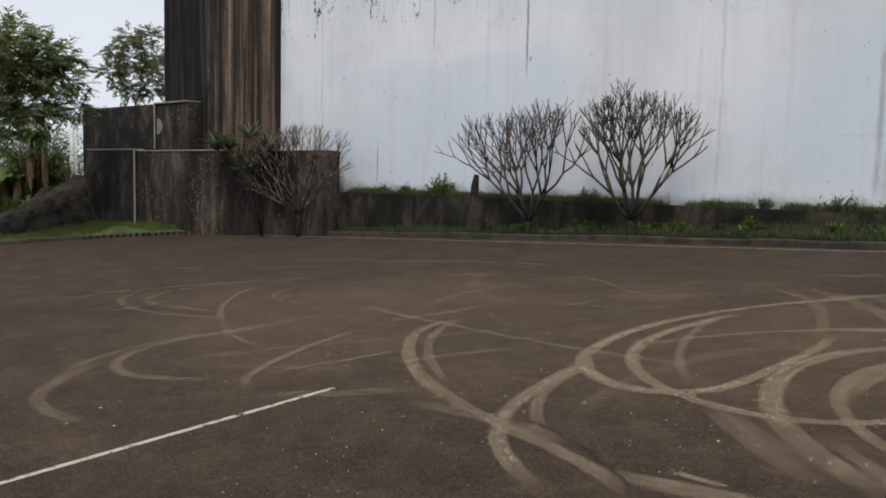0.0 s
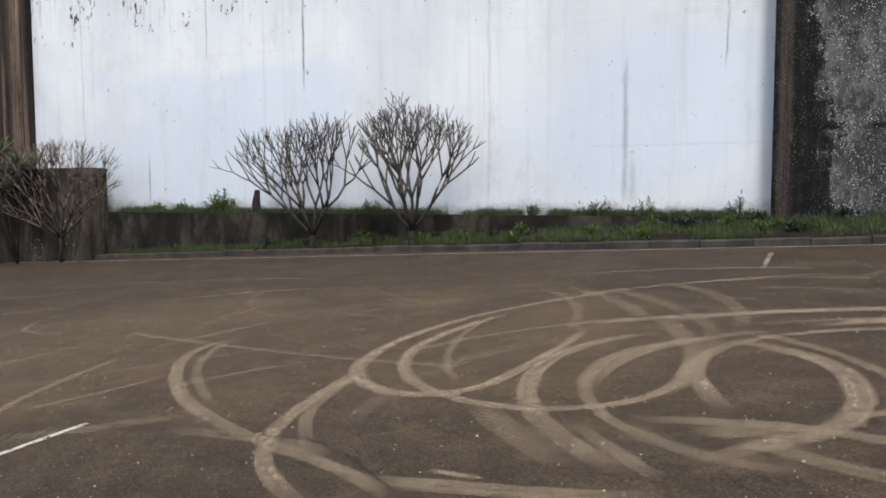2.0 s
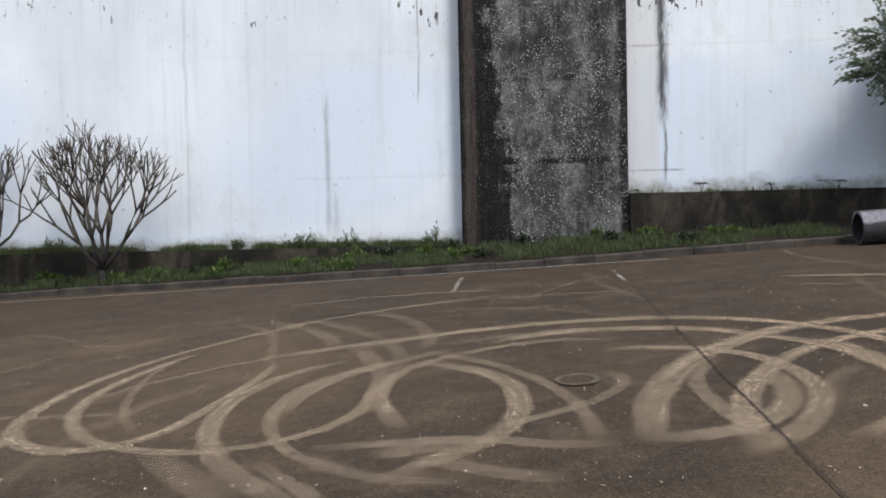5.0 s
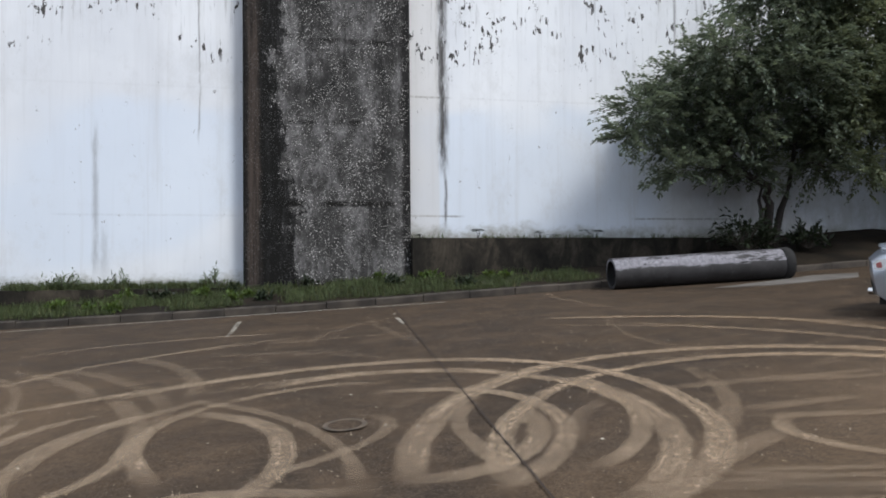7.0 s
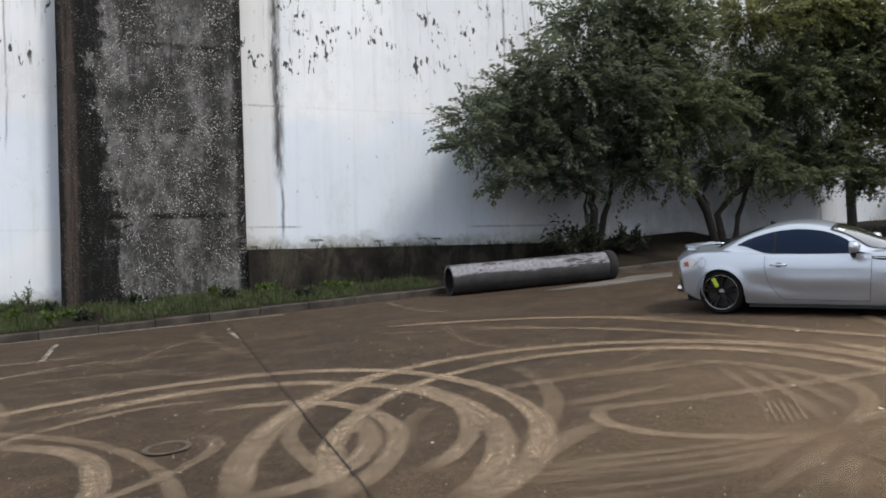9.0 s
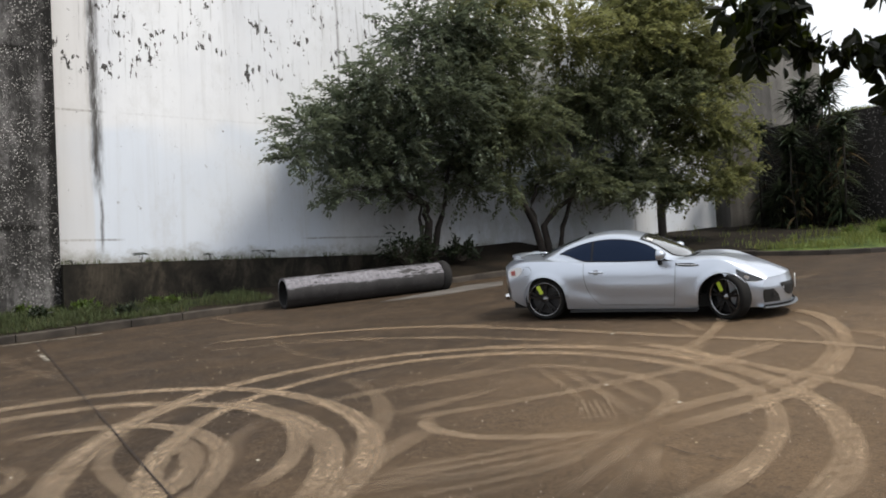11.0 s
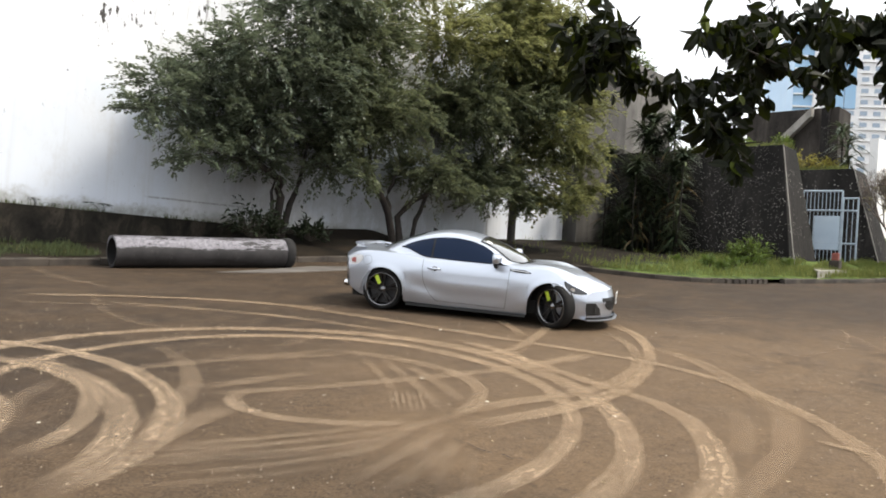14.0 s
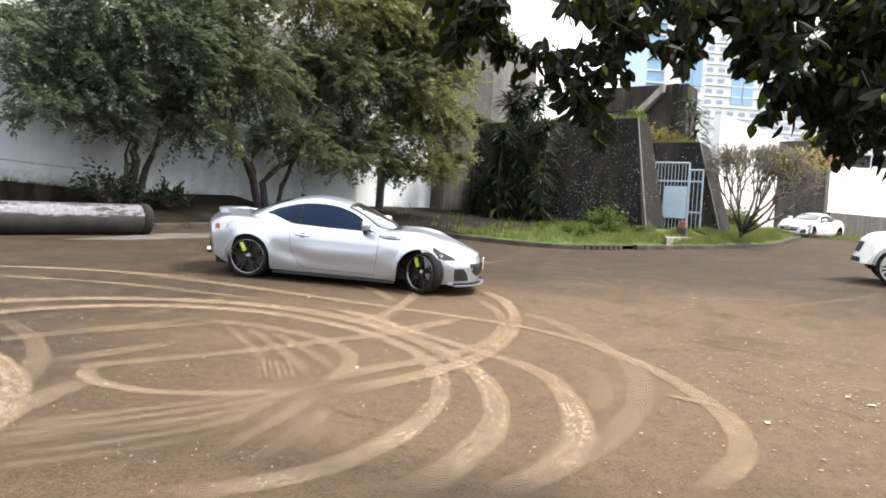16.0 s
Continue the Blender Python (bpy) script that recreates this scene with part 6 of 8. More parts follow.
# ---- the broad-leaved tree whose branches hang in from the side ----
def overhang():
    rng = np.random.default_rng(71)
    base = Vector((8.6, -4.2, gz(8.6, -4.2)))
    root = thing("broad_leaved_tree", "tree with broad dark drooping leaves hanging over the lot", "tree", Matrix.Translation(base))
    clumps = [(4.76, 2.41, 2.92, 0.166), (4.87, 2.61, 3.09, 0.14), (4.88, 2.34, 3.06, 0.125), (5.1, 2.42, 2.95, 0.106), (5.16, 2.41, 2.83, 0.066), (4.66, 2.38, 2.74, 0.054), (4.87, 1.79, 2.99, 0.096), (5.51, 1.89, 3.19, 0.159), (5.16, 1.65, 2.95, 0.111), (5.19, 1.56, 2.89, 0.084), (5.7, 1.93, 2.98, 0.106), (5.17, 2.14, 2.8, 0.092), (5.5, 2.16, 2.8, 0.159), (5.32, 1.94, 2.61, 0.138), (5.47, 1.96, 2.49, 0.107), (5.16, 1.75, 2.34, 0.048), (5.48, 1.8, 2.78, 0.09), (5.66, 1.55, 3.22, 0.148), (5.47, 1.36, 3.04, 0.151), (5.66, 1.48, 2.91, 0.101), (5.6, 1.3, 3.11, 0.095), (5.19, 1.29, 2.7, 0.034)]
    clumps += [(5.71, 1.14, 3.13, 0.145), (5.65, 1.05, 2.91, 0.165), (5.41, 0.92, 3.0, 0.19), (5.27, 0.83, 2.72, 0.16), (5.87, 1.16, 2.85, 0.074), (5.55, 0.8, 3.08, 0.138), (5.82, 0.73, 2.88, 0.168), (5.9, 0.64, 3.12, 0.185), (5.82, 0.51, 2.97, 0.18), (5.93, 0.52, 3.18, 0.149), (5.58, 0.92, 2.6, 0.077), (5.91, 1.0, 2.56, 0.054), (5.64, 0.76, 2.64, 0.126), (6.06, 0.72, 2.58, 0.137), (6.01, 0.59, 2.72, 0.173), (5.42, 0.41, 2.52, 0.129), (5.46, 0.58, 2.35, 0.083), (5.54, 0.55, 2.3, 0.04), (6.13, 0.49, 2.45, 0.113), (5.73, 0.4, 2.3, 0.046), (5.81, 0.29, 2.79, 0.27), (5.62, 0.24, 2.4, 0.18), (5.64, 0.32, 3.06, 0.24), (5.61, 0.61, 2.68, 0.114)]
    clumps = [(x, y, z + 0.04, 0.86 * r) for x, y, z, r in clumps]
    # smaller sprays of leaves on the twigs between
    for k, (x, y, z, r) in enumerate(list(clumps)):
        near = [q for q in clumps[:46] if q[2] > z and math.dist(q[:3], (x, y, z)) < 0.40]
        if near:
            q = min(near, key=lambda q: math.dist(q[:3], (x, y, z)))
            clumps.append((0.5 * (x + q[0]), 0.5 * (y + q[1]), 0.5 * (z + q[2]) + 0.03, 0.45 * min(r, q[3])))
    wood = Shell()
    crotch = Vector((8.0, -2.6, 3.9))
    fork = Vector((6.3, 0.1, 3.75))
    wood.tube([base - base + Vector((0, 0, -0.3)), Vector((-0.1, 0.3, 1.6)), crotch - base], [0.2, 0.17, 0.13], 10)
    limb = Shell()
    limb.tube([crotch - base, Vector((7.2, -1.2, 4.05)) - base, fork - base], [0.12, 0.09, 0.06], 8)
    tips = Vector((5.1, 2.6, 3.55))
    limb.tube([fork - base, Vector((5.7, 1.4, 3.75)) - base, tips - base], [0.055, 0.035, 0.015], 6)
    P, D, N, L, W = [], [], [], [], []
    spine = [fork.lerp(Vector((5.7, 1.4, 3.75)), k / 6) for k in range(7)] + [Vector((5.7, 1.4, 3.75)).lerp(tips, k / 6) for k in range(1, 7)]
    for x, y, z, r in sorted(clumps, key=lambda q: -q[2]):
        c = Vector((x, y, z))
        a = min(spine, key=lambda q: (q - c).length + 0.8 * abs(q.y - c.y) + 2.0 * max(0.0, c.z - q.z))
        spine.append(c)
        limb.tube([a - base, a.lerp(c, 0.5) + Vector((rng.normal(0, 0.08), rng.normal(0, 0.1), 0.10)) - base, c - base], [0.006, 0.005, 0.003], 5)
        crowd = int(2700 * r * r) + 9
        along = int(34 * (c - a).length)
        for k in range(crowd + along):
            if k < crowd:
                o = Vector(rng.normal(0, 1, 3)).normalized() * r * rng.uniform(0.1, 1.25) ** 0.6 + Vector((0, 0, 0.05))
            else:
                t = rng.uniform(0.15, 1.0)
                o = (a - c) * t + Vector((0, 0, 0.2 * t * (1 - t))) + Vector(rng.normal(0, 0.045, 3))
            d = Vector(rng.normal(0, 0.55, 3)) + Vector((0, 0, -0.75))
            P.append(tuple(c + o - base))
            D.append(tuple(d))
            N.append((rng.normal(0, 1), rng.normal(0, 1), rng.normal(0.3, 0.6)))
            s = rng.uniform(0.7, 1.2)
            L.append(0.118 * s)
            W.append(0.056 * s)
    part("trunk", wood, DARK_BARK, root, smooth=True)
    part("limb", limb, DARK_BARK, root, smooth=True)
    # rounder leaves: two extra corners each
    P, D, N = (np.array(a, float) for a in (P, D, N))
    L, W = np.array(L)[:, None], np.array(W)[:, None]
    D /= np.linalg.norm(D, axis=1, keepdims=True)
    S = np.cross(D, N)
    S /= np.linalg.norm(S, axis=1, keepdims=True)
    N = np.cross(S, D)
    rows = [P]
    for t, w, side in ((0.28, 0.42, 1), (0.6, 0.5, 1), (0.85, 0.26, 1), (1.0, 0.0, 1), (0.85, 0.26, -1), (0.6, 0.5, -1), (0.28, 0.42, -1)):
        rows.append(P + D * L * t + S * W * w * side + N * W * (0.30 * w - 0.25 * t * t))
    rib = P + D * L * 0.55 - N * W * 0.08
    V = np.stack(rows + [rib], 1).reshape(-1, 3)
    k = np.arange(len(P))[:, None] * 9
    F = np.concatenate([k + [8, i, (i + 1) % 8] for i in range(8)], 0)
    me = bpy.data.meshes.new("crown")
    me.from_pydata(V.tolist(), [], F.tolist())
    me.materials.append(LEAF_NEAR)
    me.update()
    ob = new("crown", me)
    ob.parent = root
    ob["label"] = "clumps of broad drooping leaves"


overhang()


# ---- cars: a lofted body with arches, a glazed cabin, wheels and trim ----
def curve(table, x):
    """A smooth curve through (x, value) rows."""
    if x <= table[0][0]:
        return table[0][1]
    if x >= table[-1][0]:
        return table[-1][1]
    for k in range(len(table) - 1):
        if x <= table[k + 1][0]:
            break
    x0, y0 = table[k]
    x1, y1 = table[k + 1]
    xa, ya = table[max(k - 1, 0)]
    xb, yb = table[min(k + 2, len(table) - 1)]
    h = x1 - x0
    m0 = (y1 - ya) / (x1 - xa) if x1 > xa else 0
    m1 = (yb - y0) / (xb - x0) if xb > x0 else 0
    t = (x - x0) / h
    return (2 * t**3 - 3 * t**2 + 1) * y0 + (t**3 - 2 * t**2 + t) * h * m0 + (3 * t**2 - 2 * t**3) * y1 + (t**3 - t**2) * h * m1


class Coupe:
    """Sizes of a low two-door coupe; x runs back from the nose, y to its right, z up."""

    length, front_axle, rear_axle, arch, hub = 4.24, 0.86, 3.43, 0.352, 0.317
    half = [(0, 0.80), (0.2, 0.835), (0.5, 0.865), (0.9, 0.885), (1.3, 0.872), (1.9, 0.855), (2.5, 0.862), (3.0, 0.882), (3.4, 0.888), (3.8, 0.862), (4.1, 0.82), (4.24, 0.79)]
    shoulder = [(0, 0.60), (0.12, 0.65), (0.3, 0.715), (0.6, 0.80), (0.9, 0.842), (1.2, 0.845), (1.6, 0.832), (2.2, 0.836), (2.8, 0.862), (3.2, 0.912), (3.5, 0.94), (3.8, 0.935), (4.05, 0.90), (4.18, 0.855), (4.24, 0.81)]
    centre = [(0, 0.63), (0.12, 0.685), (0.3, 0.745), (0.6, 0.812), (0.9, 0.858), (1.2, 0.898), (1.45, 0.915), (2.2, 0.90), (3.3, 0.93), (3.6, 0.962), (3.9, 0.985), (4.1, 0.985), (4.2, 0.93), (4.24, 0.87)]
    sill = [(0, 0.20), (0.25, 0.19), (0.5, 0.185), (1.2, 0.175), (2.2, 0.185), (3.0, 0.205), (3.8, 0.235), (4.1, 0.27), (4.24, 0.32)]
    roof = [(1.20, 0.895), (1.38, 0.985), (1.6, 1.095), (1.82, 1.195), (2.0, 1.25), (2.25, 1.288), (2.5, 1.285), (2.8, 1.245), (3.1, 1.18), (3.4, 1.10), (3.65, 1.02), (3.9, 0.95)]
    cabin_low = [(1.20, 0.80), (1.6, 0.785), (2.2, 0.765), (2.8, 0.755), (3.2, 0.725), (3.6, 0.66), (3.9, 0.60)]
    cabin_top = [(1.20, 0.72), (1.5, 0.64), (1.85, 0.565), (2.4, 0.535), (2.9, 0.53), (3.3, 0.52), (3.6, 0.52), (3.9, 0.52)]
    bow_front, bow_rear = 0.42, 0.27

    def bow(self, x, y):
        """How far the rounded ends fall back at half-breadth y."""
        k = abs(y) / 0.85
        return self.bow_front * k**2.6 * smoothstep(1.1, 0.0, x) - self.bow_rear * k**2.4 * smoothstep(3.5, 4.24, x)

    def bottom(self, x):
        z = curve(self.sill, x)
        for ax in (self.front_axle, self.rear_axle):
            d = self.arch**2 - (x - ax) ** 2
            if d > 0:
                z = max(z, self.hub + math.sqrt(d))
        return z

    foot = 0.18

    def side(self, x, z):
        """Half-breadth of the flank at height z."""
        lo, hi, w = self.foot, curve(self.shoulder, x), curve(self.half, x)
        k = (z - lo) / (hi - lo)
        low = 0.075 * max(0.0, 0.42 - k) ** 1.6 / 0.42**1.6
        waist = 0.022 * math.exp(-(((k - 0.32) / 0.16) ** 2)) * smoothstep(1.3, 1.7, x) * smoothstep(3.1, 2.6, x)
        up = 0.085 * max(0.0, (k - 0.66) / 0.34) ** 2.0
        return w - low - up - waist

    def section(self, x, n_side=9, n_top=8):
        """Half a cross-section, from the sill over the shoulder to the middle."""
        pts, b, hi, c = [], self.bottom(x), curve(self.shoulder, x), curve(self.centre, x)
        b = min(b, hi - 0.10)
        for k in range(n_side):
            z = b + (hi - b) * k / (n_side - 1)
            pts.append((self.side(x, z), z))
        ys = pts[-1][0]
        for k in range(1, n_top + 1):
            t = k / n_top
            y = ys * (1 - t)
            bulge = 0.02 * math.sin(math.pi * min(1.0, t * 1.25)) * smoothstep(0.15, 0.8, x) * smoothstep(1.6, 1.0, x)
            pts.append((y, hi + (c - hi) * (1 - (1 - t) ** 1.7) + bulge))
        return pts

    def body(self):
        s = Shell()
        xs = sorted({round(v, 3) for v in [0, 0.03, 0.07, 0.12, 0.18, 0.25, 0.33, 0.42] + [0.48 + 0.035 * k for k in range(23)] + [1.3 + 0.12 * k for k in range(15)] + [3.05 + 0.035 * k for k in range(23)] + [3.88, 3.95, 4.02, 4.08, 4.13, 4.17, 4.2, 4.22, 4.24]})
        rings = []
        for x in xs:
            half = self.section(x)
            ring = [(x + self.bow(x, y) + self.rake(x, z), y, z) for y, z in half] + [(x + self.bow(x, y) + self.rake(x, z), -y, z) for y, z in reversed(half[:-1])]
            rings.append(ring)
        n = len(rings[0])
        s.v = [q for r in rings for q in r]
        for i in range(len(rings) - 1):
            for j in range(n - 1):
                s.f.append((i * n + j, (i + 1) * n + j, (i + 1) * n + j + 1, i * n + j + 1))
        # nose and tail: rows across from flank to flank, rounded in plan
        for r, flip in ((0, False), (len(rings) - 1, True)):
            x, half, m = xs[r], self.section(xs[r]), 16
            k = len(s.v)
            for y, z in half:
                s.v += [(x + self.bow(x, y * (1 - 2 * i / m)) + self.rake(x, z), y * (1 - 2 * i / m), z) for i in range(m + 1)]
            for j in range(len(half) - 1):
                for i in range(m):
                    q = (k + j * (m + 1) + i, k + j * (m + 1) + i + 1, k + (j + 1) * (m + 1) + i + 1, k + (j + 1) * (m + 1) + i)
                    s.f.append(q[::-1] if flip else q)
        s.m = [0] * len(s.f)
        return s

    def rake(self, x, z):
        return 0.30 * max(0.0, z - 0.42) * smoothstep(0.5, 0.0, x) + 0.10 * max(0.0, 0.40 - z) * smoothstep(0.3, 0.0, x) - 0.16 * max(0.0, 0.62 - z) * smoothstep(3.9, 4.24, x)

    def cabin(self, x, v, out=0.0):
        """The cabin skin: v 0 at the waist, 0.5 at the cant rail, 1 in the middle of the roof."""
        zr, yl, yt = curve(self.roof, x), curve(self.cabin_low, x), curve(self.cabin_top, x)
        zl = curve(self.shoulder, x) - 0.04
        crown = 0.055
        zt = max(zl + 0.01, zr - crown)
        if v <= 0.5:
            t = v / 0.5
            y, z = yl + (yt - yl) * t + 0.035 * math.sin(math.pi * t), zl + (zt - zl) * t
        else:
            t = (v - 0.5) / 0.5
            y, z = yt * (1 - t), zt + (zr - zt) * (1 - (1 - t) ** 2.2)
        xx = x + 0.16 * (abs(y) / 0.7) ** 2 * smoothstep(2.1, 1.3, x) - 0.10 * (abs(y) / 0.6) ** 2 * smoothstep(3.1, 3.8, x)
        d = Vector((0, y, 0.0)).normalized() if v < 0.5 else Vector((0, 0.2 * y, 1)).normalized()
        lift = Vector((-0.7 * smoothstep(2.2, 1.6, x) + 0.5 * smoothstep(2.9, 3.4, x), d.y * 0.7, d.z * 0.8 + 0.35)).normalized()
        return Vector((xx, y, z)) + out * lift

    def sheet(self, x0, x1, v0, v1, nx, nv, out, mirror=1, edge=None):
        """A patch of the cabin skin. edge(x) may give its own v0 and v1."""
        s = Shell()
        for i in range(nx + 1):
            x = x0 + (x1 - x0) * i / nx
            a, b = edge(x) if edge else (v0, v1)
            for j in range(nv + 1):
                q = self.cabin(x, a + (b - a) * j / nv, out)
                s.v.append((q.x, mirror * q.y, q.z))
        for i in range(nx):
            for j in range(nv):
                k = i * (nv + 1) + j
                f = (k, k + nv + 1, k + nv + 2, k + 1)
                s.f.append(f if mirror > 0 else f[::-1])
        s.m = [0] * len(s.f)
        return s

    def wide_sheet(self, x0, x1, v0, nx, nv, out):
        """A patch right across the cabin, for the front and rear glass and the roof."""
        s = Shell()
        for i in range(nx + 1):
            x = x0 + (x1 - x0) * i / nx
            for j in range(2 * nv + 1):
                t = j / nv
                v = v0 + (1 - v0) * (t if t <= 1 else 2 - t)
                q = self.cabin(x, v, out)
                s.v.append((q.x, q.y if t <= 1 else -q.y, q.z))
        n = 2 * nv + 1
        s.f = [(i * n + j, (i + 1) * n + j, (i + 1) * n + j + 1, i * n + j + 1) for i in range(nx) for j in range(2 * nv)]
        s.m = [0] * len(s.f)
        return s


class LowCoupe(Coupe):
    """A low rounded coupe whose flanks, cabin and lids are one flowing skin."""

    arch = 0.343
    half = [(0, 0.80), (0.2, 0.84), (0.5, 0.868), (0.9, 0.884), (1.3, 0.868), (1.9, 0.852), (2.5, 0.858), (3.0, 0.880), (3.4, 0.890), (3.8, 0.866), (4.1, 0.82), (4.24, 0.79)]
    shoulder = [(0, 0.56), (0.12, 0.62), (0.3, 0.70), (0.6, 0.79), (0.9, 0.842), (1.2, 0.842), (1.6, 0.828), (2.2, 0.828), (2.8, 0.846), (3.2, 0.88), (3.5, 0.892), (3.8, 0.88), (4.05, 0.85), (4.18, 0.80), (4.24, 0.76)]
    centre = [(0, 0.59), (0.12, 0.65), (0.3, 0.715), (0.6, 0.795), (0.9, 0.848), (1.15, 0.874), (1.35, 0.880), (2.2, 0.88), (3.3, 0.90), (3.6, 0.925), (3.9, 0.940), (4.08, 0.938), (4.18, 0.88), (4.24, 0.81)]
    roof = [(1.18, 0.84), (1.3, 0.905), (1.45, 0.972), (1.65, 1.062), (1.85, 1.150), (2.05, 1.222), (2.25, 1.268), (2.45, 1.284), (2.65, 1.279), (2.9, 1.234), (3.15, 1.155), (3.4, 1.058), (3.6, 0.980), (3.8, 0.92)]
    cabin_low = [(1.18, 0.785), (1.6, 0.775), (2.2, 0.758), (2.8, 0.742), (3.2, 0.715), (3.6, 0.66), (3.8, 0.63)]
    cabin_top = [(1.18, 0.70), (1.5, 0.645), (1.85, 0.575), (2.4, 0.535), (2.9, 0.525), (3.3, 0.52), (3.6, 0.53), (3.8, 0.54)]
    sill = [(0, 0.17), (0.25, 0.165), (0.5, 0.16), (1.2, 0.15), (2.2, 0.155), (3.0, 0.165), (3.8, 0.20), (4.1, 0.24), (4.24, 0.30)]
    foot = 0.15

    def side(self, x, z):
        lo, hi, w = self.foot, curve(self.shoulder, x), curve(self.half, x)
        k = (z - lo) / (hi - lo)
        low = 0.055 * max(0.0, 0.30 - k) ** 1.6 / 0.30**1.6
        door = smoothstep(1.25, 1.65, x) * smoothstep(3.15, 2.7, x)
        # the lower flank is hollow above a sill that steps out again, the hollow rising towards the rear wheel
        rise = 0.26 + 0.16 * smoothstep(2.35, 3.0, x)
        hollow = 0.026 * math.exp(-(((k - rise) / 0.15) ** 2)) * door + 0.012 * math.exp(-(((k - 0.66) / 0.12) ** 2)) * door
        up = 0.082 * max(0.0, (k - 0.60) / 0.40) ** 2.2
        flare = 0.0
        for ax in (self.front_axle, self.rear_axle):
            d = math.hypot(x - ax, z - self.hub) - self.arch
            flare += 0.016 * math.exp(-((max(0.0, d) / 0.055) ** 2)) * smoothstep(0.12, 0.30, z)
        return w - low - up - hollow + flare

    def upper(self, x, t):
        """Half-breadth and height of the skin from the shoulder (t 0) to the middle (t 1)."""
        hi, c = curve(self.shoulder, x), curve(self.centre, x)
        ys = self.side(x, hi)
        zr = max(c, curve(self.roof, x)) if 1.18 < x < 3.8 else c
        hump = 0.034 * math.exp(-(((t - 0.24) / 0.16) ** 2)) * smoothstep(0.15, 0.8, x) * smoothstep(1.55, 1.0, x) + 0.012 * math.exp(-(((t - 0.16) / 0.12) ** 2)) * smoothstep(3.2, 3.6, x) * smoothstep(4.1, 3.8, x)
        flat = (ys * (1 - t), hi + (c - hi) * (1 - (1 - t) ** 1.8) + hump)
        k = smoothstep(0.0, 0.09, zr - c)
        if k <= 0:
            return flat
        yl, yt, zl = min(ys - 0.004, curve(self.cabin_low, x)), curve(self.cabin_top, x), hi + 0.010

        def at(u):
            u = min(1.0, max(0.0, u))
            zt = max(zl + 0.005, zr - 0.060)
            if u < 0.12:
                q = u / 0.12
                return ys + (yl - ys) * q, hi + (zl - hi) * q
            if u < 0.6:
                q = (u - 0.12) / 0.48
                return yl + (yt - yl) * q + 0.030 * math.sin(math.pi * q), zl + (zt - zl) * q
            q = (u - 0.6) / 0.4
            return yt * (1 - q), zt + (zr - zt) * (1 - (1 - q) ** 2.0)

        soft = [at(t + d) for d in (-0.06, -0.03, 0.0, 0.03, 0.06)] if 0.02 < t < 0.98 else [at(t)]
        y, z = (sum(q[i] for q in soft) / len(soft) for i in (0, 1))
        return flat[0] + (y - flat[0]) * k, flat[1] + (z - flat[1]) * k

    def skin(self, x, t, out=0.0, sg=1):
        """A point of the skin; t from -1 at the sill over 0 at the shoulder to 1 in the middle."""
        def at(x, t):
            if t <= 0:
                hi = curve(self.shoulder, x)
                b = min(self.bottom(x), hi - 0.10)
                z = hi + (hi - b) * t
                y = self.side(x, z)
            else:
                y, z = self.upper(x, t)
            sway = (0.15 * (abs(y) / 0.7) ** 2 * smoothstep(1.9, 1.35, x) * smoothstep(0.95, 1.25, x) - 0.10 * (abs(y) / 0.6) ** 2 * smoothstep(3.1, 3.6, x) * smoothstep(4.0, 3.75, x)) * smoothstep(0.0, 0.25, t)
            return Vector((x + sway + self.bow(x, y) + self.rake(x, z), y, z))
        p = at(x, t)
        if out:
            a = at(min(4.2, x + 0.02), t) - at(max(0.04, x - 0.02), t)
            b = at(x, min(1.0, t + 0.02)) - at(x, max(-1.0, t - 0.02))
            n = b.cross(a)
            n = n.normalized() if n.length > 1e-7 else Vector((0, 0, 1))
            if n.y < -0.2 or (n.z < 0 and abs(n.y) < 0.2):
                n = -n
            p = p + n * out
        return Vector((p.x, sg * p.y, p.z))

    def at_height(self, x, z):
        """The t at which the cabin side reaches height z."""
        a, b = 0.02, 0.9
        for _ in range(22):
            m = 0.5 * (a + b)
            a, b = (m, b) if self.upper(x, m)[1] < z else (a, m)
        return a

    def body(self):
        s = Shell()
        ends = [ax + sg * (self.arch + d) for ax in (self.front_axle, self.rear_axle) for sg in (-1, 1) for d in (-0.001, 0.001)]
        xs = sorted({round(v, 4) for v in [0, 0.03, 0.07, 0.12, 0.18, 0.25, 0.33, 0.42, 0.47] + [0.53 + 0.030 * k for k in range(23)] + [1.24 + 0.06 * k for k in range(31)] + [3.10 + 0.030 * k for k in range(23)] + [3.82, 3.88, 3.95, 4.02, 4.08, 4.13, 4.17, 4.2, 4.22, 4.24] + ends})
        ts = [-1 + k / 14 for k in range(14)] + [0.0, 0.03, 0.07] + [0.12 + 0.04 * k for k in range(23)]
        n = 2 * len(ts) - 1
        for x in xs:
            row = [self.skin(x, t) for t in ts]
            s.v += [tuple(q) for q in row] + [(q.x, -q.y, q.z) for q in reversed(row[:-1])]
        s.f = [(i * n + j, (i + 1) * n + j, (i + 1) * n + j + 1, i * n + j + 1) for i in range(len(xs) - 1) for j in range(n - 1)]
        for x, flip in ((0.0, False), (4.24, True)):
            half = [(q.y, q.z) for q in (self.skin(x, t) for t in ts)]
            m, k = 16, len(s.v)
            for y, z in half:
                s.v += [(x + self.bow(x, y * (1 - 2 * i / m)) + self.rake(x, z), y * (1 - 2 * i / m), z) for i in range(m + 1)]
            for j in range(len(half) - 1):
                for i in range(m):
                    q = (k + j * (m + 1) + i, k + j * (m + 1) + i + 1, k + (j + 1) * (m + 1) + i + 1, k + (j + 1) * (m + 1) + i)
                    s.f.append(q[::-1] if flip else q)
        s.m = [0] * len(s.f)
        return s

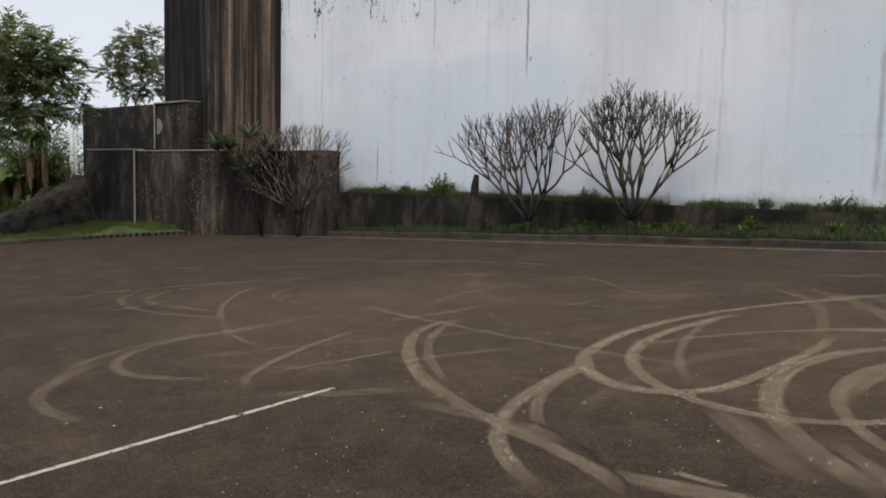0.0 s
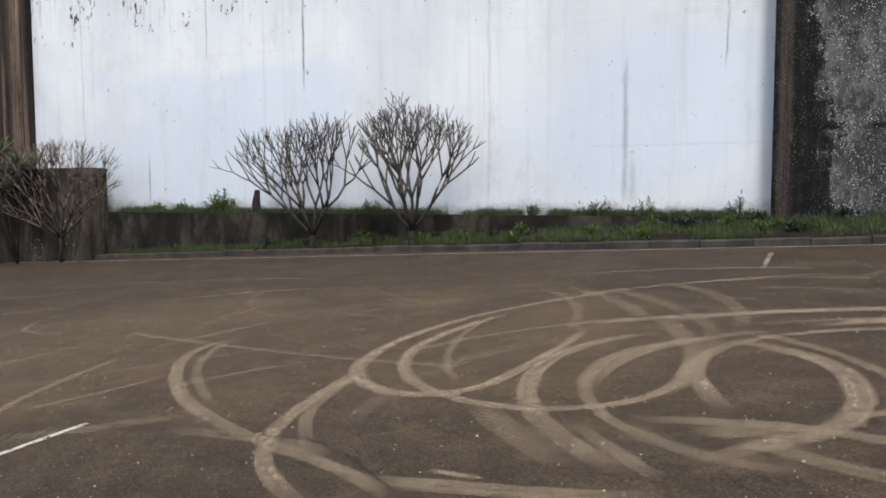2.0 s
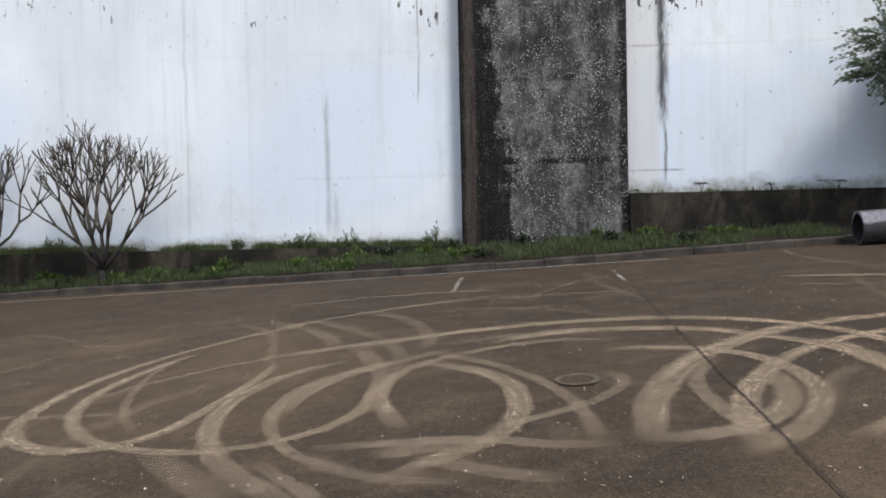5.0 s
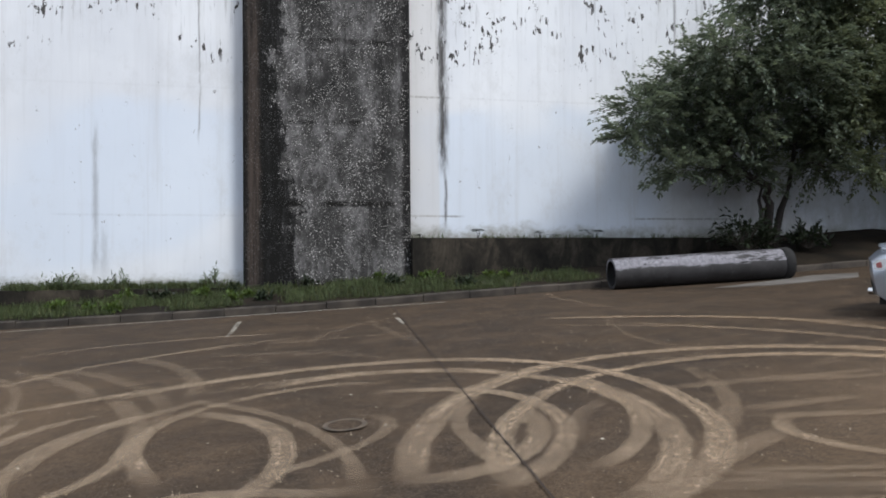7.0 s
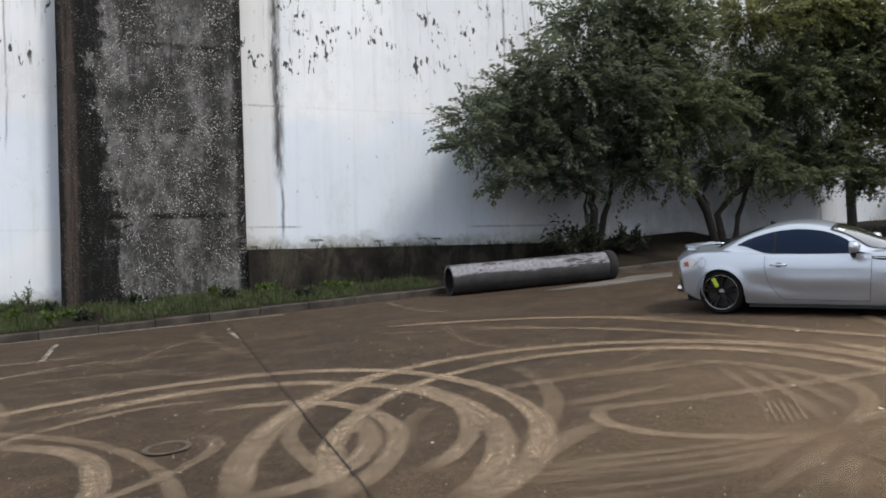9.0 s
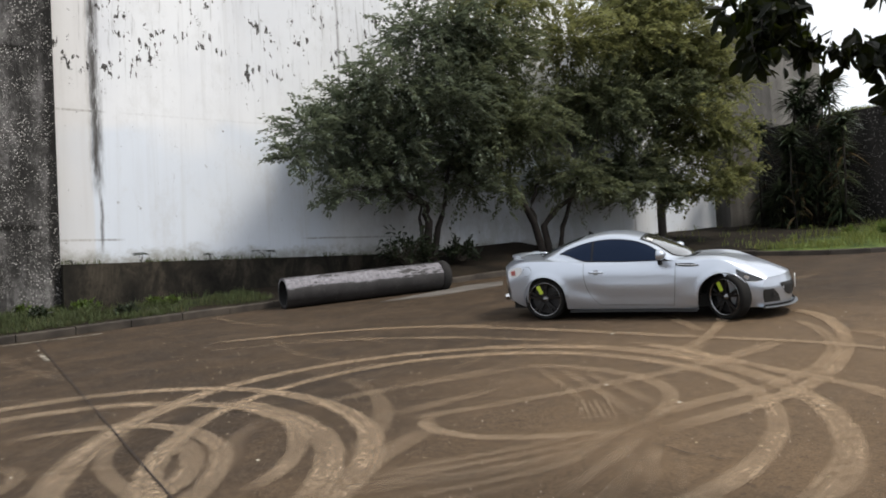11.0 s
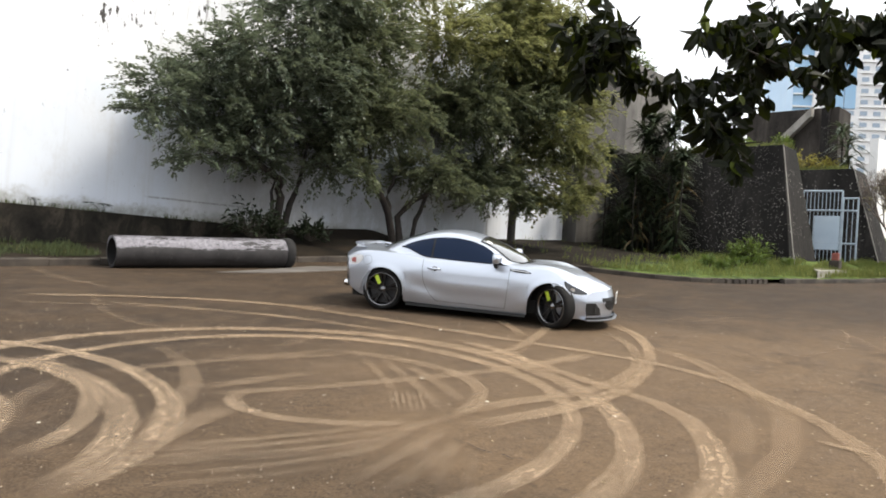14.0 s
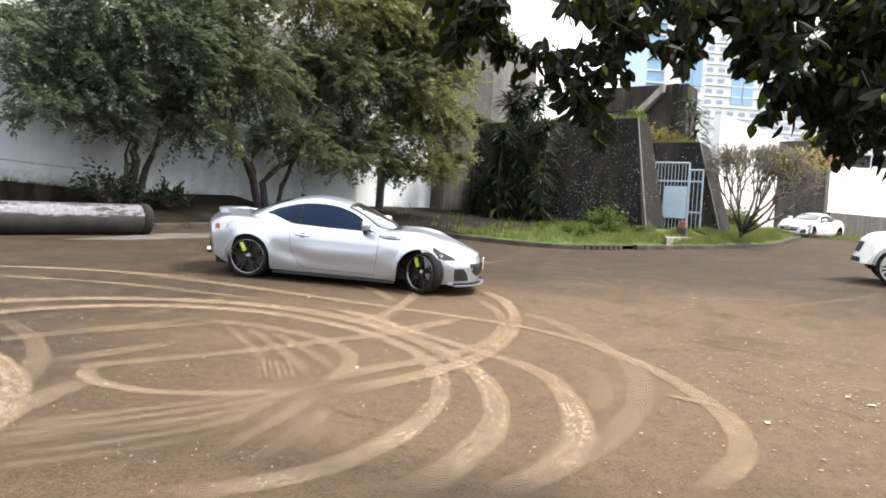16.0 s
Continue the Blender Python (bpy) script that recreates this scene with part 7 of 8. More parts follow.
    def pane(self, x0, x1, low, high, out, sg=1, nx=24, nv=6):
        """A pane on the cabin side between two heights."""
        s = Shell()
        for i in range(nx + 1):
            x = x0 + (x1 - x0) * i / nx
            a, b = self.at_height(x, low(x)), self.at_height(x, max(low(x) + 0.002, high(x)))
            s.v += [tuple(self.skin(x, a + (b - a) * j / nv, out, sg)) for j in range(nv + 1)]
        n = nv + 1
        s.f = [(i * n + j, (i + 1) * n + j, (i + 1) * n + j + 1, i * n + j + 1)[:: sg] for i in range(nx) for j in range(nv)]
        s.m = [0] * len(s.f)
        return s

    def across(self, x0, x1, edge, out, nx=16, nv=9):
        """A pane right across the cabin; edge(x) gives its outer t."""
        s = Shell()
        for i in range(nx + 1):
            x = x0 + (x1 - x0) * i / nx
            e = edge(x)
            row = [self.skin(x, e + (1 - e) * j / nv, out) for j in range(nv + 1)]
            s.v += [tuple(q) for q in row] + [(q.x, -q.y, q.z) for q in reversed(row[:-1])]
        n = 2 * nv + 1
        s.f = [(i * n + j, (i + 1) * n + j, (i + 1) * n + j + 1, i * n + j + 1) for i in range(nx) for j in range(2 * nv)]
        s.m = [0] * len(s.f)
        return s


def flank_patch(c, outline, out, mirror=1, rows=5):
    """A patch that lies on the flank, between two edges: outline gives (x, z low, z high)."""
    s = Shell()
    for x, a, b in outline:
        for j in range(rows + 1):
            z = a + (b - a) * j / rows
            y = c.side(x, z)
            s.v.append((x + c.bow(x, y) + c.rake(x, z) - out * 0.6 * smoothstep(0.6, 0, x) + out * 0.6 * smoothstep(3.8, 4.2, x), mirror * (y + out), z))
    for i in range(len(outline) - 1):
        for j in range(rows):
            k = i * (rows + 1) + j
            f = (k, k + 1, k + rows + 2, k + rows + 1)
            s.f.append(f if mirror > 0 else f[::-1])
    s.m = [0] * len(s.f)
    return s


def end_patch(c, x, rows, out, n=14):
    """A patch across the nose (x = 0) or tail: rows of (z, y from, y to)."""
    s = Shell()
    for z, y0, y1 in rows:
        for j in range(n + 1):
            y = y0 + (y1 - y0) * j / n
            xx = x + c.bow(x, y) + c.rake(x, z)
            s.v.append((xx - out if x < 1 else xx + out, y, z))
    for i in range(len(rows) - 1):
        for j in range(n):
            k = i * (n + 1) + j
            f = (k, k + 1, k + n + 2, k + n + 1)
            s.f.append(f[::-1] if x < 1 else f)
    s.m = [0] * len(s.f)
    return s


def revolve(s, profile, y_sign=1, seg=36, m=0):
    """Turns (radius, y) rows about the y axis."""
    k, n = len(s.v), len(profile)
    for i in range(seg):
        a = math.tau * i / seg
        s.v += [(r * math.cos(a), y_sign * y, r * math.sin(a)) for r, y in profile]
    for i in range(seg):
        for j in range(n - 1):
            a, b = k + i * n + j, k + ((i + 1) % seg) * n + j
            s.f.append((a, a + 1, b + 1, b) if y_sign > 0 else (a, b, b + 1, a + 1))
            s.m.append(m)


def wheel(parent, x, y_sign, y_out, hub, rim_mat, steer=0.0, sticker=True, spokes=5, bright=None):
    """A wheel with its tyre, rim, spokes and hub cap."""
    w = new("wheel")
    w.parent = parent
    w.matrix_local = pose(x, y_sign * y_out, hub, 0, 0, steer)
    R, r = hub, hub * 0.81
    s = Shell()
    revolve(s, [(r - 0.005, -0.195), (r + 0.02, -0.208), (R - 0.03, -0.212), (R - 0.008, -0.19), (R, -0.16), (R, -0.05), (R - 0.008, -0.02), (R - 0.03, -0.002), (r + 0.02, -0.004), (r - 0.004, -0.012)], y_sign, 40)
    part("tyre", s, RUBBER, w, smooth=True)
    s = Shell()
    revolve(s, [(r - 0.004, -0.012), (r, -0.004), (r - 0.012, -0.002), (r - 0.022, -0.014), (r - 0.03, -0.06), (r - 0.035, -0.19)], y_sign, 40)
    part("rim", s, bright or RIM_DULL, w, smooth=True)
    s = Shell()
    revolve(s, [(0.0, -0.105), (r - 0.04, -0.105), (r - 0.04, -0.125), (0.0, -0.125)], y_sign, 30)
    part("brake_disc", s, BRAKE, w, smooth=False)
    for k in range(spokes):
        s = Shell()
        a = math.tau * k / spokes + 0.3
        for da in (-0.16, 0.16):
            p0, p1 = (0.045, a + da * 0.6), (r - 0.02, a + da)
            for (rr, aa, wd, yy), (r2, a2, w2, y2) in [((p0[0], p0[1], 0.026, -0.028), (0.5 * r, a + da * 0.9, 0.017, -0.022)), ((0.5 * r, a + da * 0.9, 0.017, -0.022), (p1[0], p1[1], 0.020, -0.016))]:
                c0, c1 = Vector((rr * math.cos(aa), 0, rr * math.sin(aa))), Vector((r2 * math.cos(a2), 0, r2 * math.sin(a2)))
                t = (c1 - c0).normalized()
                nrm = Vector((-t.z, 0, t.x))
                q = [c0 - nrm * wd, c1 - nrm * w2, c1 + nrm * w2, c0 + nrm * wd]
                f = [Vector((v.x, y_sign * (yy if i in (0, 3) else y2), v.z)) for i, v in enumerate(q)]
                g = [Vector((v.x, y_sign * -0.06, v.z)) for v in q]
                for i in range(4):
                    j = (i + 1) % 4
                    s.quad(f[i], f[j], g[j], g[i])
                s.quad(*f)
        part("spoke", s, rim_mat, w)
    s = Shell()
    revolve(s, [(0.0, -0.008), (0.028, -0.010), (0.032, -0.022), (0.06, -0.03), (0.06, -0.07)], y_sign, 20)
    part("hub_cap", s, RIM_DULL, w, smooth=True)
    if sticker:
        s = Shell()
        a = 1.1
        for sh in (-0.012, 0.012):
            cx, cz = 0.62 * r * math.cos(a) - sh * math.sin(a), 0.62 * r * math.sin(a) + sh * math.cos(a)
            ux, uz = 0.058 * math.cos(a), 0.058 * math.sin(a)
            vx, vz = -0.009 * math.sin(a), 0.009 * math.cos(a)
            s.quad(*[(cx + i * ux + j * vx, y_sign * -0.012, cz + i * uz + j * vz) for i, j in ((-1, -1), (1, -1), (1, 1), (-1, 1))])
        s.quad(*[(0.62 * r * math.cos(a) + i * 0.068 * math.cos(a) - j * 0.030 * math.sin(a), y_sign * -0.0135, 0.62 * r * math.sin(a) + i * 0.068 * math.sin(a) + j * 0.030 * math.cos(a)) for i, j in ((-1, -1), (1, -1), (1, 1), (-1, 1))])
        part("spoke_sticker", s, STICKER, w, "bright yellow-green sticker")
    return w


def strip(path, width, normal, thick=0.004):
    """A thin raised or dark strip along a path of points."""
    s = Shell()
    for a, b in zip(path, path[1:]):
        t = (b - a).normalized()
        side = t.cross(normal).normalized() * (width / 2)
        up = normal * thick
        s.quad(a - side + up, b - side + up, b + side + up, a + side + up)
    return s


def build_coupe(name, label, at, paint, steer=0.0, plate=True, wheels=None, stickers=True):
    c = LowCoupe()
    car = thing(name, label, "car", at)
    body = part("body", c.body(), paint, car, smooth=True)
    body.data.set_sharp_from_angle(angle=radians(50))
    # underside and wheel wells
    s = Shell()
    s.box(0.30, 4.0, -0.62, 0.62, 0.16, 0.34)
    s.box(1.24, 3.03, -0.80, 0.80, 0.17, 0.24)
    part("underbody", s, BLACK_TRIM, car)
    for ax in (c.front_axle, c.rear_axle):
        for sg in (1, -1):
            s = Shell()
            n = 14
            for i in range(n):
                a0, a1 = math.pi * i / n, math.pi * (i + 1) / n
                p = [(ax + (c.arch + 0.004) * math.cos(a), c.hub + (c.arch + 0.004) * math.sin(a)) for a in (a0, a1)]
                s.quad((p[0][0], sg * 0.50, p[0][1]), (p[1][0], sg * 0.50, p[1][1]), (p[1][0], sg * 0.855, p[1][1]), (p[0][0], sg * 0.855, p[0][1]))
            s.poly([(ax + c.arch * math.cos(math.pi * i / n), sg * 0.52, c.hub + c.arch * math.sin(math.pi * i / n)) for i in range(n + 1)])
            part("wheel_well", s, BLACK_TRIM, car)
    # rolled lips round the wheel arches
    for ax in (c.front_axle, c.rear_axle):
        for sg in (1, -1):
            s = Shell()
            arc = [math.pi * (-0.04 + 1.08 * i / 22) for i in range(23)]
            s.tube([(ax + c.arch * math.cos(a), sg * (c.side(ax + c.arch * math.cos(a), c.hub + c.arch * math.sin(a)) - 0.006), c.hub + c.arch * math.sin(a)) for a in arc], 0.009, 6)
            part("arch_lip", s, paint, car, smooth=True)
    # glass a little proud of the skin, on black seals
    def belt(x):
        return 0.852 + 0.012 * smoothstep(2.2, 2.75, x) + 0.118 * smoothstep(2.72, 3.20, x) ** 1.15
    TOP = [(1.50, 0.852), (1.62, 0.918), (1.78, 1.000), (1.95, 1.080), (2.12, 1.132), (2.35, 1.162), (2.55, 1.160), (2.75, 1.136), (2.95, 1.086), (3.10, 1.034), (3.21, 0.982)]
    part("windscreen_seal", c.across(1.245, 2.02, lambda x: 0.60, 0.003), BLACK_TRIM, car, smooth=True)
    part("windscreen", c.across(1.27, 1.985, lambda x: 0.635, 0.006), GLASS_FRONT, car, "sloping windscreen that mirrors the clouds", smooth=True)
    part("rear_window_seal", c.across(2.93, 3.64, lambda x: 0.68, 0.003), BLACK_TRIM, car, smooth=True)
    part("rear_window", c.across(2.96, 3.62, lambda x: 0.70, 0.006), GLASS, car, "dark tinted rear window", smooth=True)
    for sg in (1, -1):
        part("window_seal", c.pane(1.47, 3.24, lambda x: belt(x) - 0.012, lambda x: curve(TOP, x) + 0.010, 0.003, sg, 40), BLACK_TRIM, car, smooth=True)
        part("side_window", c.pane(1.53, 2.69, belt, lambda x: curve(TOP, x), 0.006, sg, 30), GLASS, car, "dark tinted side window", smooth=True)
        part("quarter_window", c.pane(2.72, 3.20, belt, lambda x: curve(TOP, x), 0.006, sg, 14), GLASS, car, "small dark tinted quarter window", smooth=True)
        # door: shut lines, handle
        def on_flank(x, z, out=0.0015):
            return Vector((x + c.bow(x, c.side(x, z)) + c.rake(x, z), sg * (c.side(x, z) + out), z))
        front = [on_flank(1.53 - 0.04 * math.sin(math.pi * k / 22), 0.21 + 0.061 * k) for k in range(11)]
        rear = [on_flank(2.815 - 0.235 * (1 - k / 14) ** 3.2, 0.225 + 0.0435 * k) for k in range(15)]
        low = [on_flank(1.53 + 1.05 * k / 10, 0.21 + 0.015 * k / 10) for k in range(11)]
        n = Vector((0, sg, 0))
        s = strip(front, 0.0045, n)
        for path in (rear, low):
            t = strip(path, 0.0045, n)
            k = len(s.v)
            s.v += t.v
            s.f += [tuple(i + k for i in f) for f in t.f]
            s.m += t.m
        door = part("door_shut_line", s, BLACK_TRIM, car)
        s = Shell()
        s.tube([on_flank(2.53, 0.700, 0.006), on_flank(2.56, 0.702, 0.030), on_flank(2.70, 0.706, 0.030), on_flank(2.73, 0.706, 0.006)], [0.012, 0.016, 0.016, 0.012], 8)
        part("door_handle", s, paint, car, smooth=True)
        s = Shell()
        cup = [on_flank(2.63 + 0.05 * math.cos(math.tau * k / 16), 0.702 + 0.036 * math.sin(math.tau * k / 16), 0.003) for k in range(16)]
        s.poly(cup[::sg])
        part("handle_cup", s, RIM_DULL, car)
        # mirror
        s = Shell()
        base = on_flank(1.70, 0.815, -0.03)
        s.tube([base + Vector((0.01, 0, -0.01)), base + Vector((0.0, sg * 0.12, 0.03)), base + Vector((-0.02, sg * 0.15, 0.06))], [0.036, 0.034, 0.04], 10)
        part("mirror_stalk", s, BLACK_TRIM, car)
        s = Shell()
        m0 = base + Vector((-0.03, sg * 0.21, 0.125))
        ring = 14
        for i, (dx, k) in enumerate(((-0.07, 0.35), (-0.06, 0.7), (-0.03, 0.95), (0.02, 1.0), (0.045, 0.93))):
            for j in range(ring):
                a = math.tau * j / ring
                ca, sa = math.cos(a), math.sin(a)
                s.v.append(tuple(m0 + Vector((dx, 0.128 * k * math.copysign(abs(ca) ** 0.75, ca), 0.074 * k * math.copysign(abs(sa) ** 0.75, sa)))))
        for i in range(4):
            for j in range(ring):
                q = (i * ring + j, i * ring + (j + 1) % ring, (i + 1) * ring + (j + 1) % ring, (i + 1) * ring + j)
                s.f.append(q)
        s.f += [tuple(range(ring)), tuple(range(4 * ring, 5 * ring))]
        s.m = [0] * len(s.f)
        part("mirror_shell", s, paint, car, "wing mirror in body colour", smooth=True)
        # vent behind the front wheel, with its bright fin
        part("fender_vent", flank_patch(c, [(1.17, 0.760, 0.772), (1.27, 0.752, 0.800), (1.40, 0.756, 0.802), (1.49, 0.775, 0.800)], 0.004, sg, 2), BLACK_TRIM, car)
        s = Shell()
        s.tube([on_flank(1.20, 0.772, 0.008), on_flank(1.47, 0.786, 0.008)], 0.008, 6)
        part("vent_fin", s, RIM_LIP, car)
        # sill blade and rear corner
        s = Shell()
        for k in range(14):
            x0, x1 = 1.22 + 0.13 * k, 1.22 + 0.13 * (k + 1)
            y0, y1 = c.side(x0, 0.2) + 0.012, c.side(x1, 0.2) + 0.012
            s.quad((x0, sg * y0, 0.115), (x1, sg * y1, 0.115), (x1, sg * (y1 - 0.012), 0.160), (x0, sg * (y0 - 0.012), 0.160))
            s.quad((x0, sg * y0, 0.115), (x0, sg * 0.6, 0.115), (x1, sg * 0.6, 0.115), (x1, sg * y1, 0.115))
        part("side_skirt", s, BLACK_TRIM, car)
        # lamps
        lamp = part("headlight", flank_patch(c, [(0.02, 0.528, 0.548), (0.08, 0.520, 0.582), (0.15, 0.524, 0.612), (0.23, 0.548, 0.638), (0.31, 0.588, 0.664), (0.38, 0.634, 0.684), (0.43, 0.672, 0.697)], 0.005, sg, 5), LAMP_DARK, car, "swept-back headlight with a dark bezel", smooth=True)
        s = Shell()
        q = on_flank(0.19, 0.578, 0.0)
        for k in range(16):
            a0, a1 = math.tau * k / 16, math.tau * (k + 1) / 16
            s.poly([q + Vector((-0.012, sg * 0.012, 0)), q + Vector((0.036 * math.cos(a0), sg * 0.014, 0.028 * math.sin(a0))), q + Vector((0.036 * math.cos(a1), sg * 0.014, 0.028 * math.sin(a1)))])
        part("lens", s, LAMP_CLEAR, lamp, "round clear headlight lens")
        part("lamp_strip", flank_patch(c, [(0.05, 0.512, 0.520), (0.15, 0.512, 0.522), (0.26, 0.545, 0.555), (0.38, 0.622, 0.631)], 0.008, sg, 1), LAMP_CLEAR, lamp)
        tail = part("tail_light", flank_patch(c, [(3.93, 0.745, 0.80), (4.0, 0.700, 0.812), (4.07, 0.668, 0.808), (4.13, 0.655, 0.795), (4.18, 0.655, 0.775), (4.22, 0.665, 0.745)], 0.006, sg, 4), TAIL_CLEAR, car, "tail light with a red centre", smooth=True)
        part("tail_lens", flank_patch(c, [(4.10, 0.69, 0.765), (4.14, 0.685, 0.76), (4.18, 0.69, 0.745)], 0.011, sg, 3), TAIL_RED, tail, "red round lens", smooth=True)
    # nose
    def nose(rows, out):
        return end_patch(c, 0.0, rows, out)
    part("grille", nose([(0.285, -0.36, 0.36), (0.33, -0.47, 0.47), (0.44, -0.56, 0.56), (0.475, -0.55, 0.55)], 0.006), GRILLE, car, "wide black trapezoid grille")
    for z in (0.33, 0.375, 0.42):
        part("grille_bar", nose([(z, -0.46, 0.46), (z + 0.012, -0.46, 0.46)], 0.014), BLACK_TRIM, car)
    for sg in (1, -1):
        part("fog_recess", end_patch(c, 0.0, [(0.225, sg * 0.56, sg * 0.78), (0.32, sg * 0.60, sg * 0.80), (0.405, sg * 0.68, sg * 0.80)] if sg > 0 else [(0.225, -0.78, -0.56), (0.32, -0.80, -0.60), (0.405, -0.80, -0.68)], 0.006, 6), GRILLE, car, "black fog lamp recess")
        s = Shell()
        y = sg * 0.685
        x = c.bow(0, y) - 0.012
        for k in range(14):
            a0, a1 = math.tau * k / 14, math.tau * (k + 1) / 14
            s.poly([(x - 0.006, y, 0.325), (x, y + 0.034 * math.cos(a0), 0.325 + 0.034 * math.sin(a0)), (x, y + 0.034 * math.cos(a1), 0.325 + 0.034 * math.sin(a1))][:: -1])
        part("fog_lamp", s, LAMP_CLEAR, car, "small round fog lamp")
    part("front_lip", nose([(0.135, -0.80, 0.80), (0.165, -0.82, 0.82), (0.20, -0.80, 0.80)], 0.035), BLACK_TRIM, car, "black front lip under the bumper")
    s = Shell()
    for k in range(20):
        y0, y1 = -0.82 + 0.082 * k, -0.82 + 0.082 * (k + 1)
        x0, x1 = c.bow(0, y0) - 0.055, c.bow(0, y1) - 0.055
        s.quad((x0, y0, 0.165), (x1, y1, 0.165), (x1 + 0.12, y1, 0.172), (x0 + 0.12, y0, 0.172))
        s.quad((x0, y0, 0.155), (x0, y0, 0.165), (x1, y1, 0.165), (x1, y1, 0.155))
    part("splitter", s, paint, car)
    if plate:
        s = Shell()
        s.box(-0.034, -0.022, -0.165, 0.165, 0.365, 0.53)
        pl = part("front_plate", s, PLATE, car, "white number plate")
        s = Shell()
        for y, w, z, h in ((-0.09, 0.018, 0.385, 0.085), (-0.035, 0.018, 0.385, 0.085), (0.005, 0.016, 0.42, 0.014), (0.05, 0.018, 0.385, 0.085), (0.105, 0.018, 0.385, 0.085), (0.0, 0.075, 0.492, 0.022)):
            s.quad((-0.037, y + w, z), (-0.037, y - w, z), (-0.037, y - w, z + h), (-0.037, y + w, z + h))
        part("plate_bar", s, BLACK_TRIM, pl)
    s = Shell()
    for k in range(18):
        a0, a1 = math.tau * k / 18, math.tau * (k + 1) / 18
        s.poly([(0.055, 0, 0.607), (0.05 + 0.012 * math.sin(a0), 0.05 * math.cos(a0), 0.60 + 0.028 * math.sin(a0)), (0.05 + 0.012 * math.sin(a1), 0.05 * math.cos(a1), 0.60 + 0.028 * math.sin(a1))])
    part("nose_badge", s, RIM_LIP, car, "small oval chrome badge")
    # hood shut lines
    for sg in (1, -1):
        path = []
        for k in range(14):
            x = 0.36 + 0.075 * k
            path.append(c.skin(x, 0.22, 0.002, sg))
        part("hood_shut_line", strip(path, 0.006, Vector((0, 0, 1)), 0.001), BLACK_TRIM, car)
    # tail
    part("boot_panel", end_patch(c, 4.24, [(0.60, -0.36, 0.36), (0.70, -0.40, 0.40), (0.80, -0.42, 0.42)], 0.004), paint, car, smooth=True)
    s = Shell()
    x = 4.24 + c.rake(4.24, 0.58) + 0.004
    s.box(x, x + 0.012, -0.165, 0.165, 0.60, 0.765)
    rp = part("rear_plate", s, PLATE, car, "white number plate")
    s = Shell()
    for y, w, z, h in ((-0.09, 0.018, 0.62, 0.085), (-0.03, 0.018, 0.62, 0.085), (0.045, 0.018, 0.62, 0.085), (0.10, 0.018, 0.62, 0.085), (0.0, 0.075, 0.727, 0.022)):
        s.quad((x + 0.014, y - w, z), (x + 0.014, y + w, z), (x + 0.014, y + w, z + h), (x + 0.014, y - w, z + h))
    part("plate_bar", s, BLACK_TRIM, rp)
    part("diffuser", end_patch(c, 4.24, [(0.325, -0.66, 0.66), (0.40, -0.70, 0.70), (0.47, -0.66, 0.66), (0.485, -0.5, 0.5)], 0.012), BLACK_TRIM, car, "black rear diffuser")
    for sg in (1, -1):
        s = Shell()
        xe = 4.22 + c.bow(4.24, 0.52)
        s.tube([(xe - 0.2, sg * 0.52, 0.33), (xe + 0.03, sg * 0.52, 0.33)], [0.05, 0.052], 16, cap=False)
        s.tube([(xe + 0.03, sg * 0.52, 0.33), (xe - 0.2, sg * 0.52, 0.33)], [0.045, 0.04], 16, cap=True)
        part("exhaust_tip", s, RIM_LIP, car, smooth=True)
    # spoiler on its posts
    s = Shell()
    n = 18
    for k in range(n + 1):
        y = -0.66 + 1.32 * k / n
        e = abs(y) / 0.66
        x0, x1, z = 3.92 - 0.16 * e**2, 4.15 - 0.20 * e**2, 0.948 - 0.022 * e**3
        s.v += [(x0, y, z), (0.5 * (x0 + x1), y, z + 0.022), (x1, y, z + 0.03), (x1, y, z + 0.012), (0.5 * (x0 + x1), y, z - 0.004)]
    for k in range(n):
        for j in range(5):
            a, b = k * 5 + j, k * 5 + (j + 1) % 5
            s.f.append((a, b, b + 5, a + 5))
    s.f += [(0, 1, 2, 3, 4), tuple(n * 5 + j for j in (4, 3, 2, 1, 0))]
    s.m = [0] * len(s.f)
    part("spoiler", s, paint, car, "boot spoiler in body colour", smooth=True)
    for sg in (1, -1):
        s = Shell()
        s.box(3.90, 4.02, sg * 0.47 - 0.02, sg * 0.47 + 0.02, 0.90, 0.975)
        part("spoiler_post", s, paint, car)
    # wipers, aerial, windscreen sticker, fuel flap
    for y0, y1 in ((0.10, 0.62), (-0.55, 0.02)):
        path = [c.skin(1.27, 1 - abs(y0) / 1.6, 0.016), c.skin(1.33, 1 - abs(y1) / 1.6, 0.016)]
        a, b = Vector((path[0].x, y0, path[0].z)), Vector((path[1].x, y1, path[1].z - 0.01))
        s = Shell()
        s.tube([a, b], 0.008, 5)
        part("wiper", s, BLACK_TRIM, car)
    s = Shell()
    q = c.skin(2.86, 1.0)
    for k in range(2):
        s.poly([(q.x - 0.05, 0.018 * (1 - 2 * k), q.z), (q.x + 0.06, 0.018 * (1 - 2 * k), q.z - 0.01), (q.x + 0.05, 0, q.z + 0.05)][:: 1 - 2 * k])
    s.poly([(q.x - 0.05, 0.018, q.z), (q.x + 0.05, 0, q.z + 0.05), (q.x - 0.05, -0.018, q.z)])
    s.poly([(q.x + 0.06, 0.018, q.z - 0.01), (q.x + 0.06, -0.018, q.z - 0.01), (q.x + 0.05, 0, q.z + 0.05)])
    part("roof_aerial", s, BLACK_TRIM, car)
    s = Shell()
